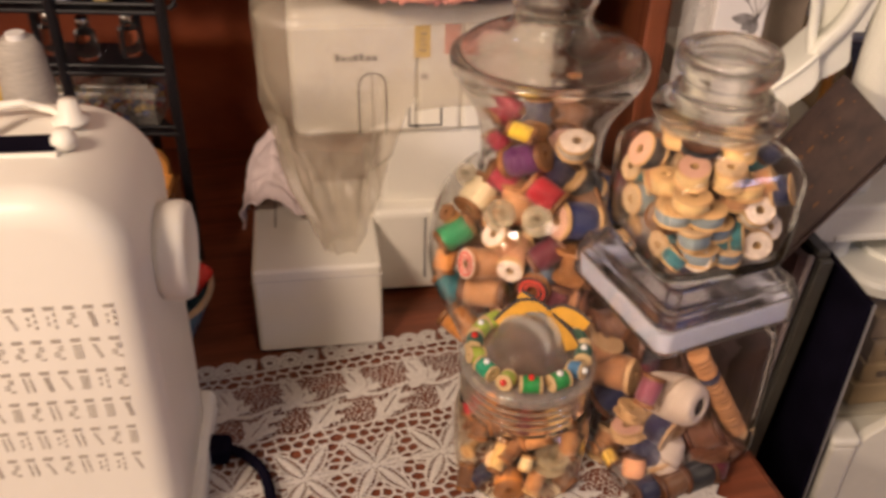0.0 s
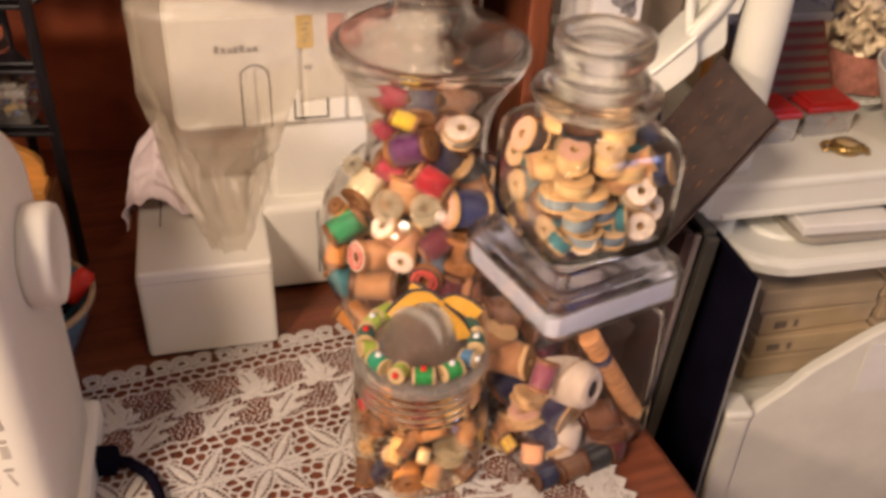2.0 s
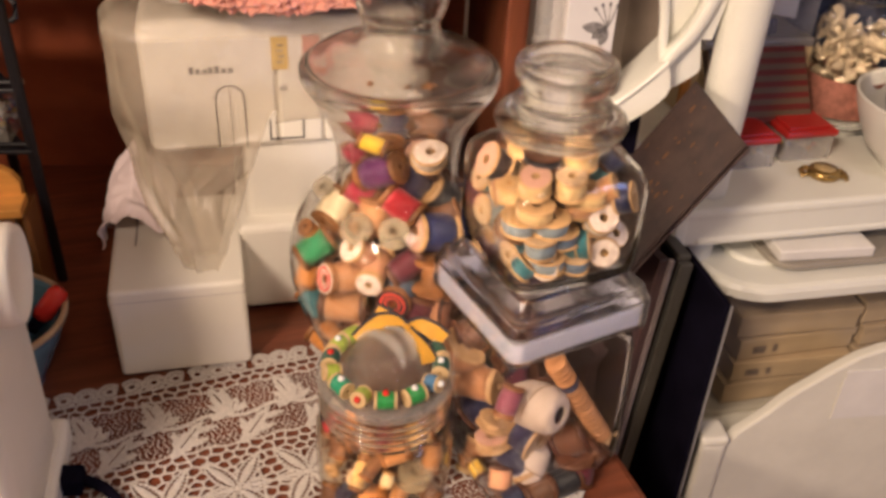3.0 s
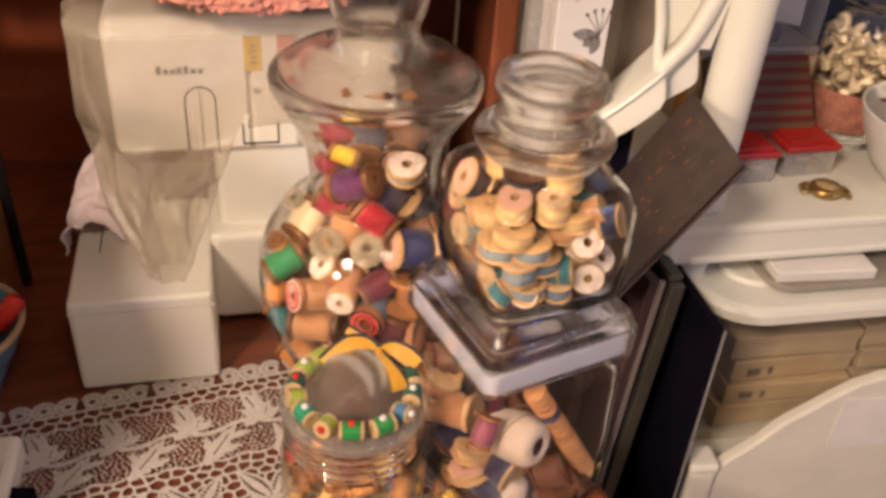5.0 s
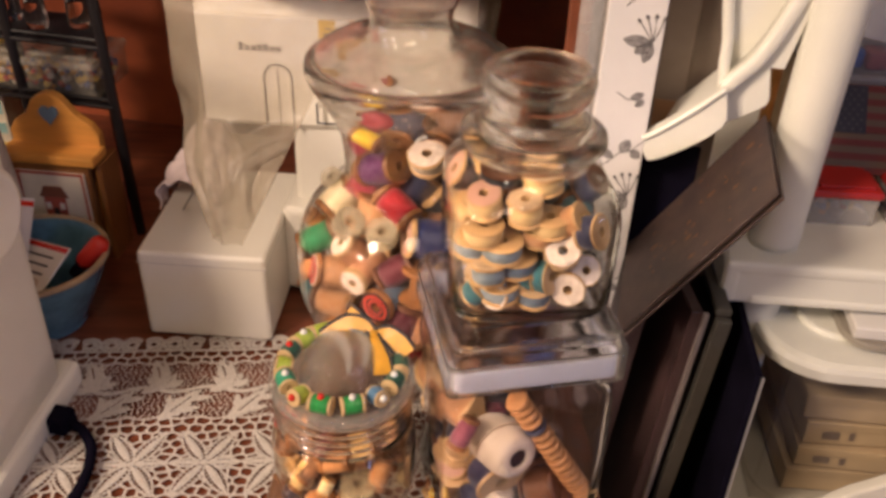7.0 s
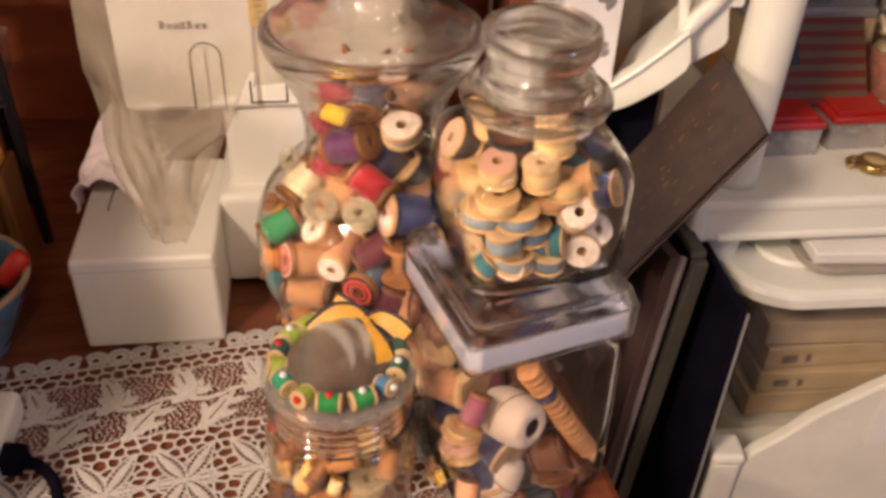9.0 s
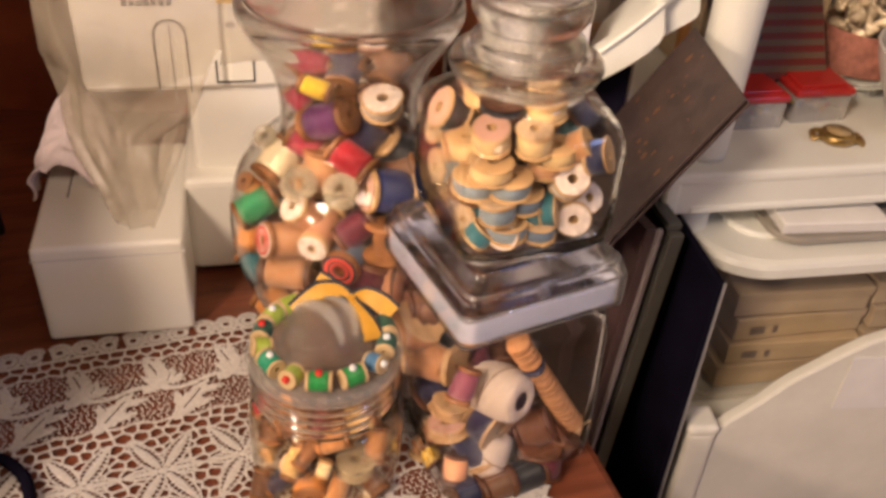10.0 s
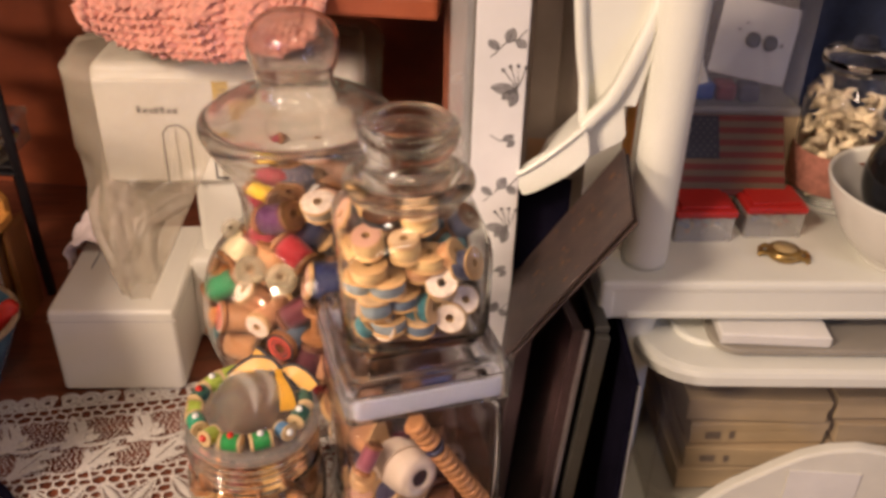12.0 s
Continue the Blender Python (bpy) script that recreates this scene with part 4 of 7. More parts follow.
# ---- lace runner ----
RUN_TURN = 16.3
def lace_runner():
    du = 0.00062
    us = np.arange(-0.300, 0.180 + du, du)
    vs = np.arange(0.0, 0.254 + du, du)
    U, V0 = np.meshgrid(us, vs, indexing="ij")
    V = np.minimum(V0, 0.254 - V0)                     # both long sides alike
    F = np.full(U.shape, -0.01)

    def add(g):
        np.maximum(F, g, out=F)

    def cut(g):
        np.minimum(F, -g, out=F)

    def leaf(u0, v0, angle, length, width, slit=True, pitch=0.0465):
        """A row of solid leaf shapes, each with two fine slits along its rib."""
        x = (U - u0 + pitch / 2) % pitch - pitch / 2
        y = V - v0
        c, s = math.cos(angle), math.sin(angle)
        p, q = x * c + y * s, -x * s + y * c
        w = width * np.sqrt(np.clip(1 - ((p - length / 2) / (length / 2)) ** 2, 0, 1)) * (0.75 + 0.5 * np.clip(p / length, 0, 1)) - np.abs(q)
        inside = (p > 0) & (p < length)
        g = np.where(inside, w, -0.01)
        if slit:
            hole = np.where((p > length * 0.22) & (p < length * 0.86), 0.00055 - np.abs(np.abs(q) - width * 0.42), -0.01)
            g = np.minimum(g, -hole)
        add(np.minimum(g, 0.001))

    def web(v_lo, v_hi, cell, thick, seed):
        """Irregular holes with thread between: edges of scattered cells."""
        r = np.random.RandomState(seed)
        band = (V > v_lo - 0.001) & (V < v_hi + 0.001)
        n_u, n_v = int(0.48 / cell) + 2, max(1, int(round((v_hi - v_lo) / (cell * 0.8))))
        pts = np.array([(-0.30 + (i + 0.5 * (j % 2) + r.uniform(-0.28, 0.28)) * cell, v_lo + (j + 0.5 + r.uniform(-0.22, 0.22)) * (v_hi - v_lo) / n_v) for i in range(n_u) for j in range(n_v)])
        ub = U[band]
        vb = V[band]
        a1, a2 = np.full(ub.shape, 1.0), np.full(ub.shape, 1.0)
        order = np.argsort(pts[:, 0])
        for i in order:
            near = np.abs(ub - pts[i, 0]) < cell * 1.8
            d = np.hypot(ub[near] - pts[i, 0], (vb[near] - pts[i, 1]) * 1.15)
            b1, b2 = a1[near], a2[near]
            a2[near] = np.where(d < b1, b1, np.minimum(b2, d))
            a1[near] = np.minimum(b1, d)
        g = np.full(U.shape, -0.01)
        g[band] = thick - (a2 - a1) / 2
        add(np.where((V > v_lo) & (V < v_hi), g, -0.01))

    def line(v, thick, wave=0.0, length=0.0465, phase=0.0):
        add(thick - np.abs(V - v - wave * np.sin(2 * math.pi * (U - phase) / length)))

    P = 0.0465
    # scalloped border: fans in threes with a notch between the threes
    x = (U + 0.0047) % 0.0155 - 0.00775
    ring = np.hypot(x, V - 0.0084)
    add(0.0008 - np.abs(ring - 0.0076))
    add(0.0006 - np.abs(ring - 0.0030))
    spoke = 0.00062 - np.abs(np.mod(np.arctan2(x, 0.0084 - V), 0.45) - 0.225) * np.maximum(ring, 0.002)
    add(np.where((ring < 0.0070) & (ring > 0.0030), spoke, -0.01))
    line(0.0158, 0.0007)
    notch = np.abs((U + 0.0047 + P / 2) % P - P / 2)
    cut(np.where(V < 0.0145, np.minimum(0.0004 + V * 0.22 - notch, 0.004), -0.01))
    web(0.0155, 0.0295, 0.0088, 0.00062, 11)
    # leaf band: fine irregular net under palmate sprays, a waving stem and toothed leaves
    web(0.0290, 0.0865, 0.0040, 0.00029, 15)
    line(0.0295, 0.0006, 0.0010, 0.0155)
    line(0.0580, 0.0013, 0.0028, P, -0.030)

    def blade(u0, v0, u1, v1, width, slit=0.0, teeth=0.0):
        """One solid leaf per repeat from stalk to tip, with an optional slit along its rib."""
        length, angle = math.hypot(u1 - u0, v1 - v0), math.atan2(v1 - v0, u1 - u0)
        x = (U - (u0 + u1) / 2 + P / 2) % P - P / 2
        y = V - (v0 + v1) / 2
        c, s = math.cos(angle), math.sin(angle)
        p, q = (x * c + y * s) / length + 0.5, -x * s + y * c
        w = width * np.sin(np.clip(p, 0, 1) ** 0.8 * math.pi) ** 0.8 * (1 + teeth * np.sin(p * 26)) - np.abs(q)
        add(np.where((p > 0) & (p < 1), np.minimum(w, 0.001), -0.01))
        if slit:
            cut(np.where((p > 0.25) & (p < 0.78), np.minimum(slit - np.abs(q), 0.004), -0.01))

    blade(-0.0270, 0.0575, -0.0385, 0.0265, 0.0052, 0.0007)
    blade(-0.0265, 0.0570, -0.0300, 0.0300, 0.0034)
    blade(-0.0275, 0.0570, -0.0210, 0.0420, 0.0036, 0.0005)
    blade(-0.0270, 0.0575, -0.0415, 0.0455, 0.0034)
    blade(-0.0240, 0.0560, -0.0150, 0.0490, 0.0026)
    blade(-0.0250, 0.0880, -0.0005, 0.0585, 0.0056, 0.0007, 0.16)
    blade(-0.0150, 0.0800, 0.0005, 0.0760, 0.0026)
    blade(-0.0060, 0.0680, 0.0080, 0.0660, 0.0022)
    blade(-0.0190, 0.0780, -0.0220, 0.0640, 0.0024)
    blade(0.0050, 0.0600, 0.0180, 0.0555, 0.0028)
    line(0.0860, 0.0006, 0.0012, 0.0233, 0.006)
    # larger holes, then the row of six-petalled flowers
    web(0.086, 0.1275, 0.0086, 0.00066, 12)
    f0 = -0.0352
    x = (U - f0 + P / 2) % P - P / 2
    y = V0 - 0.127
    disc = np.hypot(x, y)
    for ex, ey, half in ((0.0236, 0.0, 0.0040), (-0.0236, 0.0, 0.0040), (0.0185, 0.0280, 0.0064), (-0.0185, 0.0280, 0.0064), (0.0185, -0.0280, 0.0064), (-0.0185, -0.0280, 0.0064)):
        length = math.hypot(ex, ey)
        for shift in (-P, 0.0, P):
            c, s = ex / length, ey / length
            xx = x + shift
            p, q = (xx * c + y * s) / length, -xx * s + y * c
            bow = np.sin(np.clip(p, 0, 1) ** 0.85 * math.pi)
            w = half * bow ** 0.75 - np.abs(q)
            inside = (p > 0.01) & (p < 1)
            F[inside & (w > 0)] = -0.004
            add(np.where(inside, np.minimum(w, 0.0011 - w), -0.01))
            core = half * 0.36 * np.clip(bow, 0, 1) ** 1.1 - np.abs(q)
            add(np.where(inside & (p > 0.10) & (p < 0.92), np.minimum(core, 0.001), -0.01))
            hatch = 0.00036 - np.abs((p * length) % 0.0030 - 0.0015)
            add(np.where(inside & (w > 0), hatch, -0.01))
    add(0.0024 - disc)
    cut(0.0008 - np.hypot(x * 0.5, y * 1.6))
    # pointed teeth at the short end
    tooth = np.abs((V0 + 0.004) % 0.0125 - 0.00625) / 0.00625
    end = 0.1775 - 0.0060 * tooth - U
    add(np.where(U > 0.150, np.minimum(0.0006 - np.abs((U + 0.6 * V0) % 0.0024 - 0.0012), 0.001), -0.01))
    add(np.where(U > 0.146, 0.0014 - np.abs(end - 0.0018), -0.01))
    add(0.0011 - np.abs(U - 0.150))
    cut(np.where(U > 0.14, -end, -0.01))

    gu, gv = np.gradient(F, du)
    g2 = np.maximum(gu * gu + gv * gv, 0.15)
    keep = (F[:-1, :-1] + F[1:, :-1] + F[1:, 1:] + F[:-1, 1:]) > 0
    step = np.clip(-F / g2, -0.0006, 0.0006)
    count = np.zeros(F.shape, int)
    for a in (0, 1):
        for b in (0, 1):
            count[a:F.shape[0] - 1 + a, b:F.shape[1] - 1 + b] += keep
    rim = (count > 0) & (count < 4)
    X = U + np.where(rim, np.clip(step * gu, -du * 0.5, du * 0.5), 0)
    Y = V0 + np.where(rim, np.clip(step * gv, -du * 0.5, du * 0.5), 0)
    Z = 0.0004 * np.sin(U * 61 + V0 * 35) * np.sin(V0 * 48 - U * 20) + 0.0003 * np.clip(F, 0, 0.001) / 0.001
    VERTS = np.stack([X, -Y, Z], -1)
    ob = thing("lace_runner", pose(-0.036, 0.5456, LACE_Z - 0.0006, 0, 0, RUN_TURN), "white cotton lace table runner with flowers and leaves", "lace runner")
    Vq, Vq0, Uq = V[:-1, :-1], V0[:-1, :-1], U[:-1, :-1]
    zone = np.where(Uq > 0.148, 4, np.where(np.abs(Vq0 - 0.127) < 0.0260, 3, np.where((Vq > 0.0295) & (Vq < 0.0860), 2, np.where(Vq < 0.0160, 1, 0))))
    for z, name, far in ((0, "net_ground", False), (1, "scalloped_border", False), (1, "scalloped_border", True), (2, "leaf_band", False), (2, "leaf_band", True), (3, "flower_strip", False), (4, "toothed_end", False)):
        mask = keep & (zone == z)
        if z in (1, 2):
            mask &= (Vq0 > 0.127) == far
        i, j = np.nonzero(mask)
        corners = np.stack([i * F.shape[1] + j, i * F.shape[1] + j + 1, (i + 1) * F.shape[1] + j + 1, (i + 1) * F.shape[1] + j], 1)
        ids, inv = np.unique(corners, return_inverse=True)
        me = bpy.data.meshes.new(name)
        me.from_pydata(VERTS.reshape(-1, 3)[ids].tolist(), [], inv.reshape(-1, 4).tolist())
        me.materials.append(LACE)
        piece = new(name, me)
        piece.parent = ob
        so = piece.modifiers.new("thick", "SOLIDIFY")
        so.thickness, so.offset = 0.0007, 1.0
    return ob


lace_runner()


# ---- wreath of tiny spools round the front jar's lid ----
def ribbon(path, width, up=(0, 0, 1), thick=0.0004, roll=None):
    bm = bmesh.new()
    pts = [Vector(p) for p in path]
    rows = []
    for i, p in enumerate(pts):
        d = (pts[min(i + 1, len(pts) - 1)] - pts[max(i - 1, 0)]).normalized()
        u = Vector(up) if roll is None else Vector(roll[i])
        w = d.cross(u).normalized() * (width[i] if isinstance(width, (list, tuple)) else width) / 2
        n = w.cross(d).normalized() * thick
        rows.append([bm.verts.new(p - w), bm.verts.new(p + w), bm.verts.new(p + w + n), bm.verts.new(p - w + n)])
    for a, b in zip(rows, rows[1:]):
        for k in range(4):
            j = (k + 1) % 4
            bm.faces.new((a[k], a[j], b[j], b[k]))
    bm.faces.new(rows[0][::-1])
    bm.faces.new(rows[-1])
    bmesh.ops.recalc_face_normals(bm, faces=bm.faces)
    return bm


RIBBON = material("gold_ribbon", (0.66, 0.33, 0.015), 0.35, vary=0.15, scale=150, sheen=0.5)
BEAD_RED = plain("bead_red", (0.65, 0.03, 0.02), 0.2, coat=0.5)
BEAD_WHITE = plain("bead_white", (0.80, 0.80, 0.76), 0.25, coat=0.5)
MINI_WOOD = material("mini_spool_wood", (0.62, 0.44, 0.22), 0.5, vary=0.2, scale=90)
MINI = {"green": thread_material("mini_green", (0.02, 0.30, 0.06)), "dark": thread_material("mini_dark", (0.01, 0.09, 0.05)), "lime": thread_material("mini_lime", (0.42, 0.52, 0.06)), "emerald": thread_material("mini_emerald", (0.01, 0.32, 0.16)), "sky": thread_material("mini_sky", (0.08, 0.22, 0.40))}


def spool_wreath():
    z = LACE_Z + 0.0945
    w = thing("spool_wreath", pose(JAR_D[0], JAR_D[1], z), "ring of tiny green thread spools tied with a gold bow", "wreath")
    ball = lathe([(0.0, -0.0022), (0.0014, -0.0017), (0.0022, 0.0), (0.0016, 0.0016), (0.0, 0.0020)], 14)
    bead_me = bpy.data.meshes.new("bead")
    ball.to_mesh(bead_me)
    ball.free()
    for p in bead_me.polygons:
        p.use_smooth = True
    R = 0.0330
    for deg, colour, bead, radial in ((-92, "green", "red", 0), (-62, "green", "white", 0), (-36, "sky", "white", 1), (-10, "dark", "white", 0), (15, "dark", "", 0), (100, "green", "red", 0), (128, "lime", "", 0),
                                      (150, "lime", "white", 0), (173, "dark", "red", 0), (194, "lime", "", 1), (217, "emerald", "white", 0), (243, "lime", "red", 1)):
        a = radians(deg)
        h, r = (0.0132, 0.0054) if not radial else (0.0100, 0.0052)
        d = Vector((math.cos(a), math.sin(a), 0.25)) if radial else Vector((-math.sin(a), math.cos(a), 0))
        m = Matrix.Translation((R * math.cos(a), R * math.sin(a), 0.0052)) @ d.to_track_quat("Z", "Y").to_matrix().to_4x4()
        reel = new("mini_spool", shared(spool_mesh("reel", r, h), MINI_WOOD))
        reel.parent, reel.matrix_local = w, m
        th = new("thread", shared(spool_mesh("thread", r * 1.04, h), MINI[colour]))
        th.parent = reel
        if bead:
            b = new("bead", shared(bead_me, BEAD_RED if bead == "red" else BEAD_WHITE))
            b.parent = reel
            b.matrix_local = m.inverted() @ Matrix.Translation((R * math.cos(a) * (1.16 if radial else 1.0), R * math.sin(a) * (1.16 if radial else 1.0), 0.0105 if not radial else 0.0072))
    # the bow: each band of ribbon carries two black edge lines
    def band(name, path, widths, up, parent, label=""):
        path = smooth3(path, 4)
        n = len(path)
        ws = list(np.interp(np.linspace(0, len(widths) - 1, n), range(len(widths)), widths))
        ob = part(name, ribbon(path, ws, up), RIBBON, parent, label)
        pts = [Vector(p) for p in path]
        for side in (-0.50, 0.50):
            rail = []
            for i, p in enumerate(pts):
                d = (pts[min(i + 1, n - 1)] - pts[max(i - 1, 0)]).normalized()
                wv = d.cross(Vector(up)).normalized()
                rail.append(p + wv * ws[i] * side)
            part("edge", tube(rail, 0.0011, 6), INK, ob if parent is w else parent)
        return ob

    c = Vector((0.0132, 0.0208, 0.0142))
    face = (0.0, -0.72, 0.69)
    bow = band("bow", [c, c + Vector((-0.007, 0.003, 0.003)), c + Vector((-0.016, 0.003, 0.003)), c + Vector((-0.024, 0.0, -0.001)), c + Vector((-0.031, -0.003, -0.006))], [0.005, 0.0085, 0.0095, 0.0085, 0.007], face, w, "gold ribbon bow with black edges")
    band("loop", [c, c + Vector((0.008, 0.001, 0.001)), c + Vector((0.016, -0.003, -0.001)), c + Vector((0.0225, -0.008, -0.004))], [0.005, 0.0095, 0.0115, 0.011], face, bow)
    band("loop", [c + Vector((0, 0.001, 0.001)), c + Vector((-0.006, 0.004, 0.003)), c + Vector((-0.012, 0.007, 0.005)), c + Vector((-0.018, 0.0105, 0.007))], [0.004, 0.006, 0.007, 0.006], face, bow)
    band("tail", [c + Vector((0, -0.0008, 0.0008)), c + Vector((0.003, -0.007, -0.001)), c + Vector((0.008, -0.016, -0.003)), c + Vector((0.0125, -0.026, -0.006))], [0.005, 0.0085, 0.0115, 0.0125], (0.35, -0.62, 0.70), bow)
    part("knot", lathe([(0.0, -0.003), (0.0024, -0.002), (0.0030, 0.0), (0.0024, 0.0022), (0.0, 0.003)], 12), RIBBON, bow).location = c
    return w


spool_wreath()


# ---- sewing machine under a plastic bag, with its accessory box ----
def bagged_machine():
    m = thing("sewing_machine", pose(-0.05, 0.600, TOP, 0, 0, 8), "white modern sewing machine standing on the table under plastic", "sewing machine")
    part("base", box((0.150, 0.125, 0.078), (0.078, 0.0625, 0.0435), 0.006, 3), MACHINE, m)
    part("foot_plate", box((0.140, 0.112, 0.012), (0.078, 0.063, 0.006), 0.002), BLACK, m)
    for x in (0.045, 0.090):
        part("base_seam", box((0.0010, 0.0012, 0.058), (x, -0.0003, 0.047)), INK, m)
    # head with a rounded front lower edge
    head = part("head", box((0.196, 0.100, 0.099), (0.0450, 0.062, 0.1925), 0.009, 4), MACHINE, m)
    part("neck", box((0.132, 0.094, 0.072), (0.0775, 0.063, 0.112), 0.006, 3), MACHINE, m)
    part("face_panel", box((0.088, 0.004, 0.082), (-0.006, 0.0105, 0.190), 0.0018, 2), MACHINE, head)
    part("face_panel", box((0.030, 0.004, 0.082), (0.056, 0.0105, 0.190), 0.0018, 2), MACHINE, head)
    part("face_panel", box((0.055, 0.004, 0.082), (0.1015, 0.0105, 0.190), 0.0018, 2), MACHINE, head)
    pts = [(-0.004, 0.0082, 0.146), (-0.004, 0.0082, 0.182)] + [(0.006 + 0.010 * math.cos(a), 0.0082, 0.186 + 0.010 * math.sin(a)) for a in [math.pi * (1 - k / 10) for k in range(11)]] + [(0.016, 0.0082, 0.182), (0.016, 0.0082, 0.146)]
    part("threading_arch", tube(pts, 0.00075, 8), INK, head, "dark arch-shaped groove")
    part("needle_threader_slot", box((0.0009, 0.001, 0.055), (0.006, 0.0082, 0.165)), plain("groove_grey", (0.35, 0.32, 0.28)), head)
    # maker's mark as plain bars
    for k, (x, h) in enumerate(((-0.0185, 0.0056), (-0.0140, 0.0036), (-0.0095, 0.0036), (-0.0055, 0.0048), (-0.0012, 0.0056), (0.0035, 0.0036), (0.0080, 0.0036))):
        part("mark", box((0.0034, 0.0008, h), (x, 0.0083, 0.2055 + h / 2)), plain("mark_grey", (0.16, 0.15, 0.15)) if k == 0 else bpy.data.materials["mark_grey"], head)
    yellow = plain("tape_yellow", (0.75, 0.48, 0.05), 0.6, vary=0.2, scale=90)
    part("sticker", box((0.0115, 0.0008, 0.024), (0.0425, 0.0083, 0.2185)), yellow, head, "yellow paper sticker with dark marks")
    for k in range(4):
        part("sticker_mark", box((0.0045, 0.0004, 0.0010), (0.0425 + 0.001 * (k % 2), 0.0077, 0.2125 + 0.004 * k)), INK, head)
    part("warning_label", box((0.012, 0.0008, 0.022), (0.0645, 0.0083, 0.2200)), plain("label_salmon", (0.62, 0.20, 0.13), 0.6), head)
    part("button", box((0.006, 0.001, 0.004), (0.044, 0.0083, 0.192), 0.0004), plain("button_grey", (0.45, 0.43, 0.4)), head)
    for x in (0.033, 0.057):
        part("slot", box((0.0010, 0.001, 0.016), (x, 0.0083, 0.160)), INK, head)
    part("slot", box((0.024, 0.001, 0.0010), (0.045, 0.0083, 0.1525)), INK, head)
    # flat-bed accessory box in front
    ab = part("accessory_box", box((0.094, 0.128, 0.0755), (0, 0, 0), 0.0035, 3), MACHINE, m, "white flat-bed accessory box")
    ab.matrix_local = m.matrix_world.inverted() @ pose(-0.129, 0.524, TOP, 0, 0, 8.4) @ pose(0.047, 0.064, 0.0400)
    part("lid_seam", box((0.0945, 0.1285, 0.0006), (0, 0, 0.0285)), plain("seam_grey", (0.60, 0.57, 0.53)), ab)
    part("hinge_groove", box((0.0008, 0.05, 0.0006), (-0.030, 0.02, 0.0379)), INK, ab)
    # bag: rings from above the head down to the knot, with folds gathering
    rings = [(0.2475, 0.042, 0.066, 0.080, 0.030), (0.2460, 0.042, 0.064, 0.110, 0.052), (0.2370, 0.041, 0.061, 0.117, 0.061), (0.225, 0.040, 0.060, 0.117, 0.062), (0.190, 0.040, 0.059, 0.116, 0.062), (0.172, 0.036, 0.057, 0.111, 0.061), (0.158, 0.026, 0.050, 0.098, 0.058),
             (0.146, -0.002, 0.030, 0.062, 0.048), (0.134, -0.020, 0.006, 0.040, 0.036), (0.122, -0.020, -0.010, 0.034, 0.030), (0.112, -0.018, -0.020, 0.029, 0.025), (0.103, -0.014, -0.029, 0.027, 0.020), (0.095, -0.013, -0.036, 0.025, 0.016), (0.089, -0.014, -0.041, 0.021, 0.012), (0.0835, -0.016, -0.045, 0.017, 0.010)]
    bm = bmesh.new()
    seg, rows = 120, []
    for k, (z, cx, cy, a, b) in enumerate(rings):
        row = []
        for i in range(seg):
            th = 2 * math.pi * i / seg
            c, s = math.cos(th), math.sin(th)
            p = 5.0 if z > 0.16 else 3.0
            q = 1 / (abs(c) ** p + abs(s) ** p) ** (1 / p)
            fold = 1 + (0.014 + 0.10 * min(1, max(0, (0.17 - z) / 0.06))) * (math.sin(9 * th + 14 * z) + 0.6 * math.sin(17 * th + 2.0 - 30 * z)) + 0.05 * noise.noise((c * 3, s * 3, z * 30))
            row.append(bm.verts.new((cx + a * q * c * fold, cy + b * q * s * fold, z + 0.004 * noise.noise((c * 4, s * 4, z * 50 + 7)) * (k < len(rings) - 2))))
        rows.append(row)
    for a, b in zip(rows, rows[1:]):
        for i in range(seg):
            j = (i + 1) % seg
            bm.faces.new((a[i], a[j], b[j], b[i]))
    bmesh.ops.subdivide_edges(bm, edges=bm.edges[:], cuts=1, smooth=0.6, use_grid_fill=True)
    bag = thing("plastic_bag", m.matrix_world.copy(), "crumpled clear plastic bag pulled over the sewing machine", "plastic bag")
    # below the head the film hangs on the outer side only
    bmesh.ops.bisect_plane(bm, geom=bm.verts[:] + bm.edges[:] + bm.faces[:], plane_co=(0.020, 0, 0.150), plane_no=(0.90, 0, -0.44), clear_outer=False)
    cutter = Vector((0.90, 0, -0.44))
    bmesh.ops.delete(bm, geom=[f for f in bm.faces if f.calc_center_median().z < 0.176 and (f.calc_center_median() - Vector((0.020, 0, 0.150))).dot(cutter) > 0], context="FACES")
    tail = bm.copy()
    bmesh.ops.delete(bm, geom=[f for f in bm.faces if f.calc_center_median().z < 0.098], context="FACES")
    bmesh.ops.delete(tail, geom=[f for f in tail.faces if f.calc_center_median().z >= 0.098], context="FACES")
    for piece in (part("hood", bm, BAG, bag, "", True), part("twisted_tail", tail, BAG, bag, "", True)):
        so = piece.modifiers.new("thick", "SOLIDIFY")
        so.thickness = 0.0003
        piece.visible_shadow = False
    return m


bagged_machine()


def cloth(name, mat, label, nx, ny, fn, thick=0.0012, category="cloth"):
    bm = bmesh.new()
    g = [[bm.verts.new(fn(i / nx, j / ny)) for j in range(ny + 1)] for i in range(nx + 1)]
    for i in range(nx):
        for j in range(ny):
            bm.faces.new((g[i][j], g[i + 1][j], g[i + 1][j + 1], g[i][j + 1]))
    ob = part(name, bm, mat, None, "", True)
    so = ob.modifiers.new("thick", "SOLIDIFY")
    so.thickness, so.offset = thick, 1.0
    return tagged(ob, label, category) if category else ob


